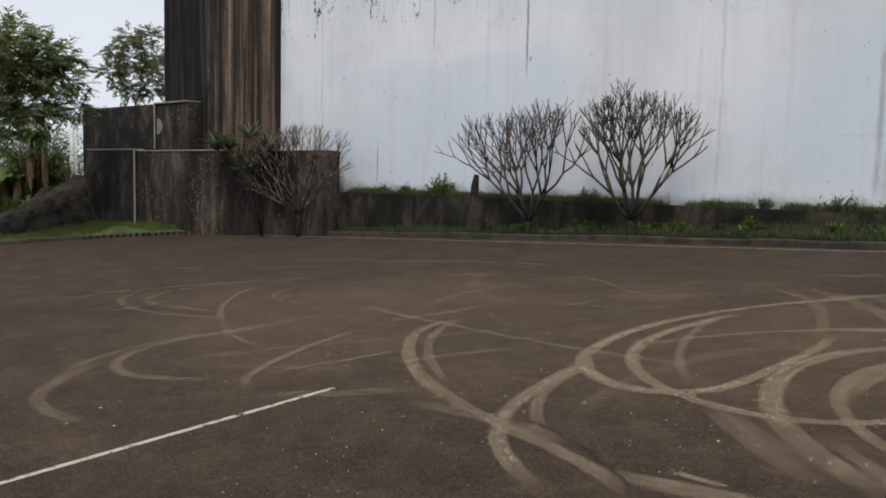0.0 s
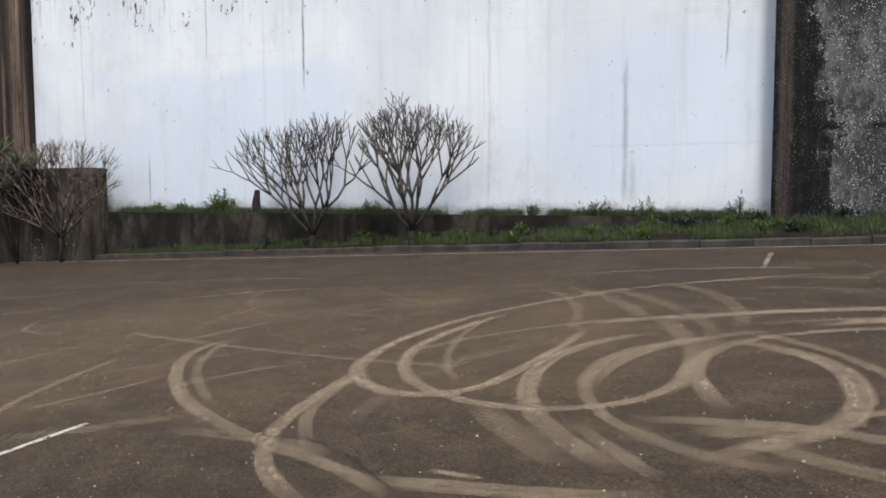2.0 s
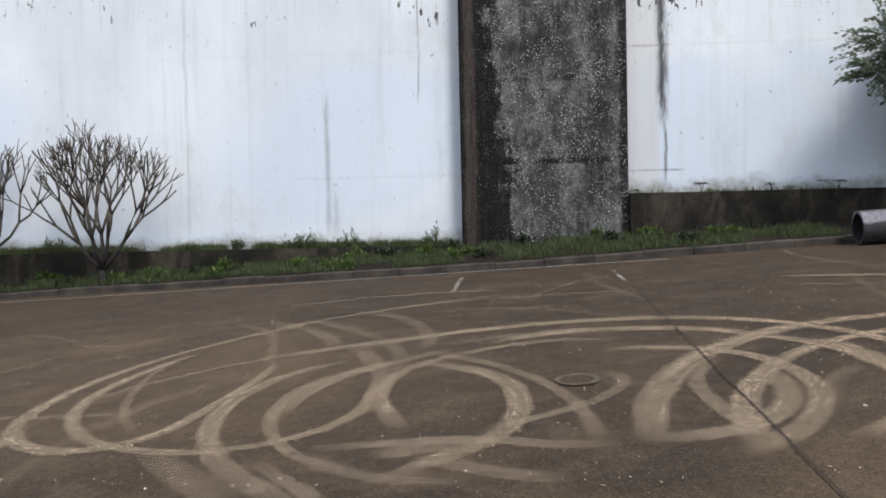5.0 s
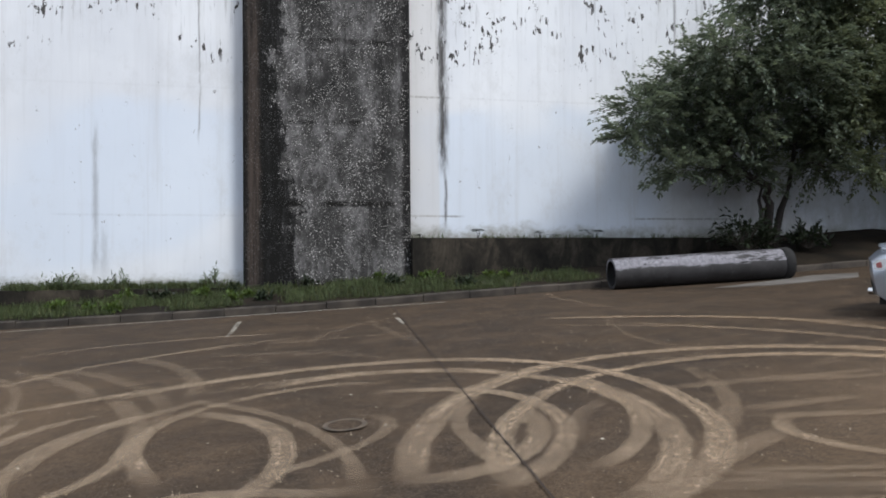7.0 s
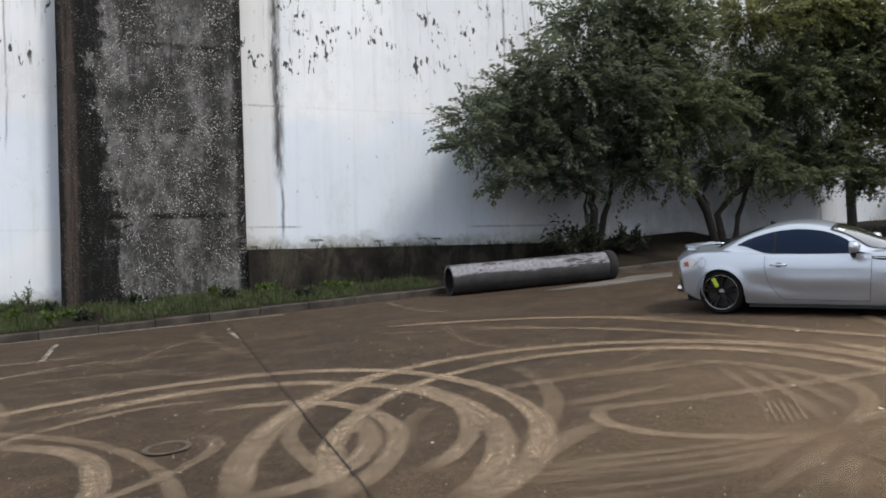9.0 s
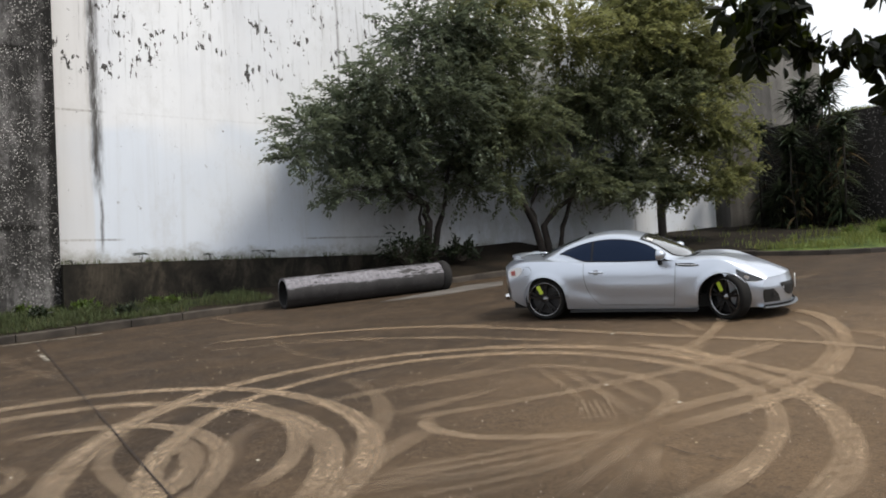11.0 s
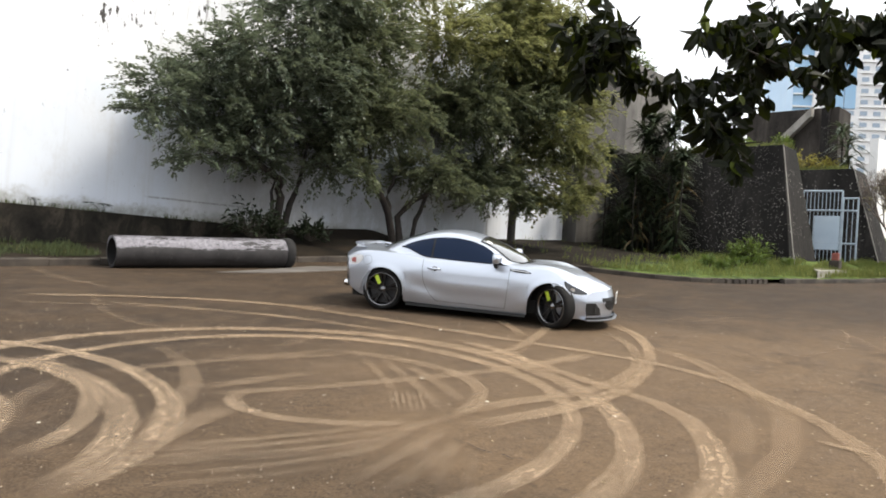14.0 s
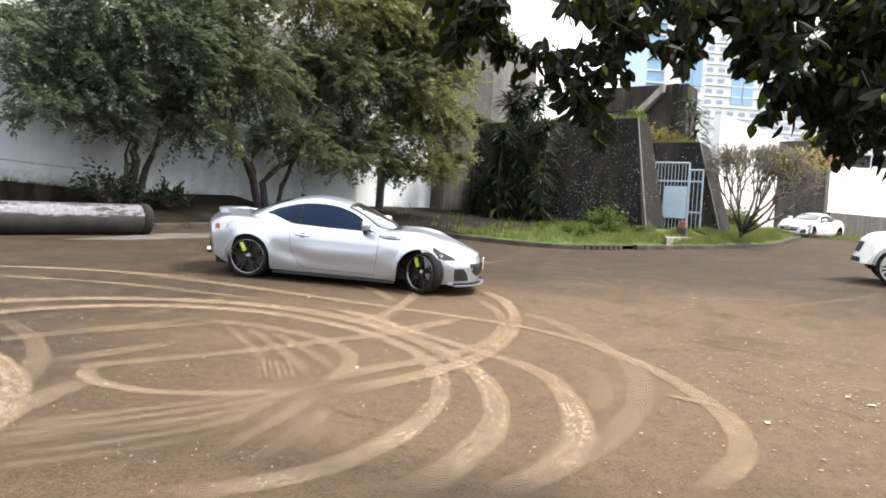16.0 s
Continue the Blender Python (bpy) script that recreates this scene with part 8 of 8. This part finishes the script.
    for k in range(20):
        a0, a1 = math.tau * k / 20, math.tau * (k + 1) / 20
        p = [Vector((3.69 + 0.072 * r * math.cos(a), 0, 0.745 + 0.072 * r * math.sin(a))) for a in (a0, a1) for r in (0.95, 1.0)]
        pts = [(v.x, c.side(v.x, v.z) + 0.0015, v.z) for v in p]
        s.quad(pts[0], pts[1], pts[3], pts[2])
    part("fuel_flap", s, BLACK_TRIM, car)
    s = Shell()
    for k in range(1):
        q = [c.skin(1.86, v, 0.009) for v in (0.66, 0.74)] + [c.skin(1.94, v, 0.009) for v in (0.74, 0.66)]
        s.poly(q)
    part("windscreen_sticker", s, PLATE, car, "small pale sticker")
    rim = wheels or RIM_BLACK
    for x, st in ((c.front_axle, steer), (c.rear_axle, 0.0)):
        for sg in (1, -1):
            wheel(car, x, sg, 0.872, c.hub, rim, st, stickers)
    return car


RUBBER = grainy("tyre_rubber", (0.005, 0.005, 0.005), (0.011, 0.0105, 0.010), 8.0, 60.0, 0.85, 0.15, Specular_IOR_Level=0.25)
RIM_BLACK = plain("gloss_black_rim", (0.012, 0.012, 0.013), 0.25, 0.3)
RIM_LIP = plain("polished_metal", (0.6, 0.6, 0.6), 0.22, 1.0)
RIM_DULL = plain("dark_polished_lip", (0.20, 0.20, 0.205), 0.26, 1.0)
RIM_SILVER = plain("silver_alloy", (0.62, 0.63, 0.64), 0.3, 0.9)
BRAKE = plain("dull_brake_metal", (0.05, 0.05, 0.052), 0.5, 0.7)
BLACK_TRIM = grainy("black_plastic", (0.006, 0.006, 0.006), (0.013, 0.013, 0.013), 6.0, 50.0, 0.6, 0.05, Specular_IOR_Level=0.3)
GRILLE = plain("black_mesh", (0.006, 0.006, 0.006), 0.6)
GLASS = plain("tinted_glass", (0.003, 0.006, 0.016), 0.02, 0.0, Specular_IOR_Level=0.30, Specular_Tint=(0.45, 0.62, 1.0, 1.0))
GLASS_FRONT = plain("smoked_windscreen", (0.05, 0.05, 0.05), 0.03, 0.0, Specular_IOR_Level=0.9, Coat_Weight=1.0, Coat_Roughness=0.02)
LAMP_DARK = plain("smoked_lamp", (0.010, 0.010, 0.011), 0.12, 0.0, Coat_Weight=0.5)
LAMP_CLEAR = plain("lamp_lens", (0.75, 0.76, 0.78), 0.08, 0.6, Coat_Weight=1.0)
TAIL_CLEAR = plain("smoked_tail_lens", (0.55, 0.55, 0.56), 0.08, 0.5, Coat_Weight=1.0)
TAIL_RED = plain("red_lens", (0.22, 0.03, 0.025), 0.12, 0.0, Coat_Weight=1.0)
PLATE = grainy("white_plate", (0.60, 0.60, 0.58), (0.72, 0.72, 0.70), 20.0, 90.0, 0.5, 0.0)
STICKER = plain("yellow_green_sticker", (0.48, 0.60, 0.05), 0.5)


def make_paint(name, color, metal, dust):
    n = Nodes(name)
    col = n.mix(n.math("MULTIPLY", n.span(n.noise(3.0, 4), 0.4, 0.75), dust), color, (0.42, 0.38, 0.33))
    return n.done(col, 0.31, metal, Coat_Weight=0.7, Coat_Roughness=0.08)


SILVER = make_paint("silver_car_paint", (0.47, 0.51, 0.58), 0.72, 0.0)
WHITE_PAINT = make_paint("white_car_paint", (0.80, 0.80, 0.79), 0.0, 0.08)


def stand_on_slope(front, rear):
    """A pose on the lot for a car whose front and rear axles stand over these points."""
    f, r = Vector((*front, gz(*front))), Vector((*rear, gz(*rear)))
    ahead = (f - r).normalized()
    up = Vector((-SLOPE, -SLOPE, 1)).normalized()
    left = up.cross(ahead).normalized()
    up = ahead.cross(left)
    axle = f + ahead * 0.86
    # x runs back from the nose, y to the car's right as seen from behind it
    return Matrix(((-ahead.x, -left.x, up.x, axle.x), (-ahead.y, -left.y, up.y, axle.y), (-ahead.z, -left.z, up.z, axle.z), (0, 0, 0, 1)))


build_coupe("sports_coupe", "silver two-door sports coupe with black wheels and turned front wheels", stand_on_slope((11.04, 6.97), (9.79, 9.22)), SILVER, steer=-35.0)


# ---- the parked cars ----
build_coupe("white_coupe", "white two-door sports coupe parked beyond the grassy corner", stand_on_slope((44.9, 7.2), (47.3, 6.25)), WHITE_PAINT, steer=0.0, plate=True, wheels=RIM_BLACK, stickers=False)


class Wagon(Coupe):
    """Sizes of a tall off-road wagon."""

    length, front_axle, rear_axle, arch, hub, foot = 4.5, 0.80, 3.50, 0.44, 0.385, 0.36
    half = [(0, 0.80), (0.25, 0.86), (0.6, 0.905), (1.0, 0.92), (2.0, 0.915), (3.5, 0.92), (4.1, 0.90), (4.24, 0.87)]
    shoulder = [(0, 0.86), (0.12, 0.94), (0.4, 1.00), (0.9, 1.04), (1.4, 1.06), (2.5, 1.08), (3.6, 1.10), (4.1, 1.10), (4.24, 1.04)]
    centre = [(0, 0.90), (0.12, 1.0), (0.4, 1.06), (0.9, 1.11), (1.3, 1.14), (2.0, 1.1), (3.6, 1.12), (4.24, 1.08)]
    sill = [(0, 0.40), (0.5, 0.38), (2.2, 0.37), (3.8, 0.40), (4.24, 0.48)]
    roof = [(1.24, 1.12), (1.5, 1.36), (1.8, 1.60), (2.05, 1.70), (2.5, 1.75), (3.3, 1.75), (3.8, 1.70), (4.05, 1.50), (4.2, 1.15)]
    cabin_low = [(1.24, 0.84), (2.2, 0.85), (3.5, 0.85), (4.2, 0.80)]
    cabin_top = [(1.24, 0.76), (1.8, 0.68), (2.4, 0.66), (3.6, 0.65), (4.2, 0.62)]
    bow_front, bow_rear = 0.34, 0.14


def build_wagon():
    c = Wagon()
    car = thing("white_wagon", "white off-road wagon with alloy wheels parked on the lot", "car", stand_on_slope((19.95, 1.15), (20.35, -1.42)))
    body = part("body", c.body(), WHITE_PAINT, car, smooth=True)
    body.data.set_sharp_from_angle(angle=radians(38))
    s = Shell()
    s.box(0.3, 4.0, -0.62, 0.62, 0.30, 0.60)
    part("underbody", s, BLACK_TRIM, car)
    part("roof", c.wide_sheet(1.24, 4.2, 0.5, 36, 8, 0.0), WHITE_PAINT, car, smooth=True)
    for sg in (1, -1):
        part("pillar_panel", c.sheet(1.24, 4.2, 0, 0.5, 36, 8, 0.0, sg), WHITE_PAINT, car, smooth=True)
        for x0, x1 in ((1.75, 2.45), (2.52, 3.2), (3.3, 3.9)):
            part("side_window", c.sheet(x0, x1, 0.10, 0.45, 10, 5, 0.006, sg), GLASS, car, "dark side window", smooth=True)
        part("headlight", flank_patch(c, [(0.06, 0.80, 0.86), (0.16, 0.79, 0.91), (0.3, 0.81, 0.95), (0.45, 0.87, 0.97)], 0.006, sg, 4), LAMP_CLEAR, car, "clear swept headlight", smooth=True)
        part("fender_flare", flank_patch(c, [(c.front_axle + 0.53 * math.cos(math.pi * (1 - k / 12)), max(0.40, c.hub + (c.arch - 0.01) * math.sqrt(max(0, 1 - (0.53 * math.cos(math.pi * (1 - k / 12)) / c.arch) ** 2))), c.hub + 0.53 * math.sin(math.pi * (k / 12)) + 0.06) for k in range(1, 12)], 0.012, sg, 2), WHITE_PAINT, car, smooth=True)
        s = Shell()
        q = Vector((1.75, sg * 1.02, 1.18))
        s.box(q.x - 0.06, q.x + 0.08, q.y - 0.12, q.y + 0.10, q.z - 0.09, q.z + 0.09)
        part("mirror_shell", s, WHITE_PAINT, car, bevel=0.03)
    part("windscreen", c.wide_sheet(1.32, 1.86, 0.54, 10, 8, 0.006), GLASS_FRONT, car, "sloping windscreen", smooth=True)
    part("grille", end_patch(c, 0.0, [(0.62, -0.42, 0.42), (0.72, -0.46, 0.46), (0.84, -0.46, 0.46)], 0.008), GRILLE, car, "dark grille")
    part("lower_intake", end_patch(c, 0.0, [(0.42, -0.6, 0.6), (0.52, -0.55, 0.55)], 0.008), BLACK_TRIM, car)
    for ax in (c.front_axle, c.rear_axle):
        for sg in (1, -1):
            s = Shell()
            n = 14
            for i in range(n):
                a0, a1 = math.pi * i / n, math.pi * (i + 1) / n
                p = [(ax + (c.arch + 0.004) * math.cos(a), c.hub + (c.arch + 0.004) * math.sin(a)) for a in (a0, a1)]
                s.quad((p[0][0], sg * 0.50, p[0][1]), (p[1][0], sg * 0.50, p[1][1]), (p[1][0], sg * 0.88, p[1][1]), (p[0][0], sg * 0.88, p[0][1]))
            part("wheel_well", s, BLACK_TRIM, car)
            wheel(car, ax, sg, 0.905, c.hub, RIM_SILVER, 0.0, False, 6, RIM_SILVER)


build_wagon()


# ---- plants at both ends ----
TWIG = grainy("grey_brown_twigs", (0.10, 0.08, 0.066), (0.26, 0.22, 0.185), 6.0, 50.0, 0.9, 0.2)

def strap_plant(name, label, stems, seed, mat, leaf=0.62, per=130, dead=True, droop=1.0):
    """Upright canes with rosettes of long drooping strap leaves."""
    rng = np.random.default_rng(seed)
    b = Vector(stems[0][:3])
    root = thing(name, label, "plant", Matrix.Translation(b))
    cane = Shell()
    S, F, dS, dF = [], [], [], []

    def blade(at, a, up, L, W, V, Q):
        d = Vector((math.cos(a), math.sin(a), 0))
        side = Vector((-math.sin(a), math.cos(a), 0))
        k = len(V)
        for i, (t, w) in enumerate(((0, 0.5), (0.35, 1.0), (0.7, 0.75), (1.0, 0.06))):
            p = at + d * (L * t * (0.55 + 0.45 * (1 - up) + 0.2 * t)) + Vector((0, 0, L * (up * t - droop * (0.42 + 0.42 * (1 - up)) * t * t)))
            V += [tuple(p + side * W * w * 0.5), tuple(p - side * W * w * 0.5)]
        Q += [(k + 2 * i, k + 2 * i + 1, k + 2 * i + 3, k + 2 * i + 2) for i in range(3)]

    for x, y, z, h, *lean in stems:
        p = Vector((x, y, z)) - b
        q = p + Vector((*(lean or (rng.normal(0, 0.12), rng.normal(0, 0.12))), h))
        cane.tube([p - Vector((0, 0, 0.2)), p.lerp(q, 0.5) + Vector((rng.normal(0, 0.05), rng.normal(0, 0.05), 0)), q], [0.034, 0.028, 0.022], 6)
        for _ in range(per):
            blade(q + Vector((0, 0, -abs(rng.normal(0, 0.35 * droop * droop)))), rng.uniform(0, math.tau), rng.uniform(0.15, 0.95), leaf * rng.uniform(0.75, 1.2), 0.10, S, F)
        if dead:
            for _ in range(per // 2):
                V, Q = (dS, dF) if rng.random() < 0.14 else (S, F)
                blade(p.lerp(q, rng.uniform(0.1, 0.92)), rng.uniform(0, math.tau), rng.uniform(-0.2, 0.75), leaf * rng.uniform(0.7, 1.1), 0.075, V, Q)
    part("cane", cane, DARK_BARK, root, smooth=True)
    for nm, V, Q, mt in (("foliage", S, F, mat), ("dry_foliage", dS, dF, LEAF_DEAD)):
        if not Q:
            continue
        s = Shell()
        s.v, s.f, s.m = V, Q, [0] * len(Q)
        part(nm, s, mt, root)


r = random.Random(5)
for n, (x, y) in enumerate(((27.3, 15.5), (27.9, 14.6))):
    stems = []
    for k in range(13):
        sx, sy = x + r.uniform(-0.9, 0.9), y + r.uniform(-1.3, 1.0)
        stems.append((sx + 0.25, sy, gz(sx, sy) + 0.4, (0.4, 0.7, 1.0, 1.4, 1.7, 2.1, 2.5, 2.9, 3.3, 3.7, 4.1, 4.6, 5.1)[k]))
    strap_plant("strap_leaved_plant", "tall dark clump of strap-leaved canes with dry leaves", stems, 80 + n, LEAF_STRAP, 0.74, 110, True, 0.75)
strap_plant("rosette_plant", "green spiky rosettes on leaning canes beside the bare shrub", [(-21.2, 16.7, gz(-21.2, 16.7) + 0.2, z - gz(-21.2, 16.7) - 0.2, x + 21.2, -0.25) for x, z in ((-21.5, 3.1), (-22.7, 2.75), (-21.5, 2.05), (-20.6, 2.7), (-23.4, 2.75), (-22.1, 2.3))], 88, LEAF_ROSETTE, 0.74, 60, False, 0.35)
strap_plant("strap_leaved_plant", "spiky strap-leaved plant above the battered wall", [(36.1, 10.35, 6.78, 0.6), (36.2, 10.2, 6.78, 1.3), (36.1, 10.5, 6.78, 1.9)], 90, LEAF_STRAP, 0.9, 40, False)
corner_tree = bare_tree("flowering_tree", "low spreading tree with thin yellowish leaves on the corner", (34.3, 7.55, gz(34.3, 7.55) + 0.42), 3.75, 6.8, [(272, 48), (255, 30), (285, 60), (95, 12), (80, 30), (330, 24), (268, 36)], 15, TWIG, 8, 0.078, 0.205, 0.1, 0.82, 1.4)


def crown_leaves(root, name, label, at, size, count, leaf, mat, seed):
    """Thin leaves strewn through an uneven dome of twigs."""
    r = random.Random(seed)
    s = Shell()
    while len(s.f) < count:
        d = Vector((r.uniform(-1, 1), r.uniform(-1, 1), r.uniform(-1, 1)))
        if d.length > 1 or d.length < 0.25 or noise.noise(d * 2.7 + Vector((seed, 0, 0))) < -0.05:
            continue
        p = Vector(at) + Vector((d.x * size[0], d.y * size[1], d.z * size[2]))
        a = Vector((r.gauss(0, 1), r.gauss(0, 1), r.gauss(0, 0.7))).normalized()
        b = a.cross(Vector((r.gauss(0, 1), r.gauss(0, 1), r.gauss(0, 1)))).normalized()
        k = leaf * r.uniform(0.6, 1.3)
        s.quad(p, p + a * k * 0.5 + b * k * 0.22, p + a * k, p + a * k * 0.5 - b * k * 0.22)
    return part(name, s, mat, root, label)


LEAF_TAN = make_leaf("dry_tan_leaves", (0.12, 0.12, 0.085), (0.30, 0.285, 0.20), (0.45, 0.38, 0.16), 0.45)
crown_leaves(corner_tree, "tan_leaves", "thin grey-green leaves", (0, -1.2, 2.6), (1.8, 2.7, 1.0), 1050, 0.12, LEAF_TAN, 91)
crown_leaves(corner_tree, "yellow_leaves", "yellow leaves on the upper twigs", (0, -2.2, 3.15), (1.5, 1.6, 0.55), 560, 0.15, LEAF_YELLOW, 92)
crown_leaves(corner_tree, "red_flowers", "few orange-red flowers", (-0.4, -2.9, 3.0), (0.8, 0.7, 0.4), 26, 0.15, plain("orange_red_petals", (0.60, 0.07, 0.03), 0.6), 93)
for k, (x, y, z, h) in enumerate(((35.8, 11.9, 6.78, 0.95), (36.0, 11.0, 6.78, 0.7), (30.4, 10.9, 6.95, 0.5), (30.4, 12.2, 6.95, 0.45), (32.0, 18.2, 11.3, 0.8), (33.0, 18.3, 11.3, 0.7), (52.6, 8.2, 9.3, 0.7))):
    bush("top_bush", "yellow-green bush growing on top of the wall", (x, y, z), h, 50, (0.13, 0.06), LEAF_YELLOW if k in (0, 1, 6) else LEAF_BUSH, 95 + k, 1.0)
tufts("grass_wall_top", "grass along the top of the battered walls", lambda q: Vector((q.uniform(29.65, 30.9), q.uniform(10.6, 15), 6.95)) if q.random() < 0.6 else Vector((q.uniform(34.75, 36.2), q.uniform(10.0, 14), 6.78)), 900, 0.24, BLADE_BRIGHT, 17, 0.08, 6)
tufts("grass_far", "bright grass beside the far wall", lambda q: Vector((x := q.uniform(44, 53.5), y := q.uniform(-4, 12), gz(x, y) + 0.02)), 2500, 0.3, BLADE_BRIGHT, 18, 0.15, 6)

LOBES_W = [(-29.5, 12.2, 6.4, 1.0), (-30.4, 13.3, 5.8, 1.58), (-29.6, 14.0, 5.2, 1.02), (-30.1, 14.7, 4.3, 0.79), (-29.7, 12.8, 4.1, 1.45), (-30.1, 12.2, 4.9, 1.64), (-29.8, 11.2, 5.7, 1.77), (-31.7, 11.8, 3.4, 1.89), (-29.7, 14.2, 6.0, 0.6), (-29.6, 13.4, 6.3, 0.6)]
leafy_tree("feathery_tree", "green feathery tree beside the dark blocks", (-32.6, 10.4, gz(-32.6, 10.4) + 0.3), [(1.0, (-32.6, 10.4, gz(-32.6, 10.4)), (-32.5, 10.5, 1.0), (-32.4, 10.6, 2.4)), (0.8, (-32.5, 10.5, gz(-32.5, 10.5)), (-32.1, 10.9, 0.8), (-31.7, 11.3, 2.2))], LOBES_W, 52, 24, (0.24, 0.075), (DARK_BARK, LEAF_WEST), 23, 0.12)
LOBES_F = [(-52.6, 29.9, 11.1, 1.23), (-53.5, 31.7, 11.8, 1.06), (-54.6, 29.7, 10.5, 0.95), (-53.8, 28.9, 8.9, 0.98), (-53.6, 30.4, 9.3, 1.56), (-52.7, 31.7, 10.0, 1.3), (-54.1, 30.8, 7.7, 1.1), (-53.7, 32.1, 8.0, 1.18), (-53.4, 29.1, 7.9, 0.64), (-51.6, 31.7, 8.8, 1.53)]
leafy_tree("far_tree", "far tree with sunlit yellow-green leaves", (-53.3, 30.6, gz(-53.3, 30.6)), [(1.0, (-53.3, 30.6, gz(-53.3, 30.6)), (-53.2, 30.8, 2.5), (-53.3, 30.7, 6.0))], LOBES_F, 44, 22, (0.23, 0.11), (BARK, LEAF_FAR), 24, 0.16)
for k, (x, y, h) in enumerate(((-38.6, 13.0, 1.8), (-38.5, 15.0, 2.4), (-38.0, 11.8, 2.2), (-38.6, 17.6, 2.6), (-40.2, 17.2, 2.6), (-37.6, 16.2, 2.3), (-37.0, 17.0, 1.9), (-36.4, 15.0, 0.7), (-35.4, 15.3, 0.6))):
    bush("hedge_bush", "dense dark green bush behind the soil bank", (x, y, gz(x, y) + 0.9), h, 320 if 2 < k < 7 else 160, (0.22, 0.09), LEAF_BUSH if k % 2 else LEAF_WEST, 110 + k, 1.9 if 2 < k < 7 else 1.15)


def banana(at, seed, high):
    """A banana plant: a soft stem, broad arching leaves, and withered ones hanging."""
    rng = random.Random(seed)
    root = thing("banana_plant", "banana plant with broad green and withered brown leaves", "plant", Matrix.Translation(at))
    s = Shell()
    s.tube([(0, 0, -0.2), (0.03, 0, high * 0.5), (0.05, 0.03, high)], [0.08, 0.07, 0.05], 9)
    part("stem", s, BARK, root, smooth=True)
    for k in range(21):
        dead = k >= 5
        a = rng.uniform(0, math.tau)
        L, W = rng.uniform(1.1, 1.6), rng.uniform(0.30, 0.40)
        up = rng.uniform(0.5, 1.1) if not dead else rng.uniform(-0.1, 0.25)
        d, side = Vector((math.cos(a), math.sin(a), 0)), Vector((-math.sin(a), math.cos(a), 0))
        s = Shell()
        n = 8
        z0 = high if not dead else high * rng.uniform(0.55, 0.9)
        for i in range(n + 1):
            t = i / n
            reach = (0.75 if not dead else 0.16) * L * (t - 0.18 * t * t)
            p = d * (0.05 + reach) + Vector((0, 0, z0 + L * (up * t - (up * 0.55 + (0.55 if not dead else 1.0)) * t * t)))
            w = W * (0.15 + math.sin(math.pi * min(1, t * 0.9 + 0.08)) ** 0.6) * (0.55 if not dead else 0.17) * rng.uniform(0.8, 1.2)
            ruffle = (0.14 if dead else 0.07) * rng.uniform(-1, 1)
            s.v += [tuple(p + side * w + Vector((0, 0, -0.25 * w + ruffle))), tuple(p), tuple(p - side * w + Vector((0, 0, -0.25 * w - ruffle)))]
        for i in range(n):
            s.f += [(3 * i, 3 * i + 1, 3 * i + 4, 3 * i + 3), (3 * i + 1, 3 * i + 2, 3 * i + 5, 3 * i + 4)]
        s.m = [0] * len(s.f)
        part("leaf", s, LEAF_DEAD if dead else LEAF_BUSH, root)


for k, (x, y, h) in enumerate(((-36.0, 15.6, 2.7), (-36.5, 15.2, 1.1), (-35.7, 16.0, 2.4), (-37.2, 15.0, 1.5))):
    banana((x, y, gz(x, y) - 0.15 + 0.5 + 0.5 * (y - 12.8)), 130 + k, h)


rw = random.Random(61)
for k in range(34):
    q = VERGE_NORTH.at(rw.uniform(0.08, 0.70), rw.uniform(0.15, 0.95))
    bush("verge_weed", "low dark weeds on the strip below the wall", tuple(q), rw.uniform(0.13, 0.30), 16, (0.12, 0.045), LEAF_BUSH if rw.random() < 0.6 else LEAF_LOW, 300 + k, 0.9)
for k in range(16):
    x = rw.uniform(23.5, 30.0)
    y = rw.uniform(9.6 + 0.1 * (27 - x), 12.4)
    bush("weed_clump", "low leafy weeds in the rough grass of the corner", (x, y, gz(x, y) + 0.30), rw.uniform(0.22, 0.42), 26, (0.13, 0.05), LEAF_BUSH, 200 + k, 0.9)


for k, (x, y, h) in enumerate(((44.6, 10.2, 1.1), (46.0, 10.8, 1.3), (47.5, 10.4, 1.0), (43.6, 9.4, 0.7))):
    bush("far_bush", "green bush before the far white wall", (x, y, gz(x, y) + 0.3), h, 70, (0.2, 0.09), LEAF_BUSH, 230 + k, 1.0)


# ---- pole by the wall, dead stump ----
s = Shell()
s.tube([(22.75, 17.35, gz(22.75, 17.35)), (22.75, 17.35, 9.0)], [0.15, 0.12], 14)
tagged(part("concrete_pole", s, EDGE_GREY, smooth=True), "plain grey concrete pole in front of the white wall", "pole")
s = Shell()
s.tube([(-13.08, 17.85, 1.30), (-13.1, 17.85, 1.6), (-13.05, 17.86, 1.98)], [0.13, 0.12, 0.07], 9)
tagged(part("dead_stump", s, DARK_BARK), "short dead grey stump on the planter wall", "stump")
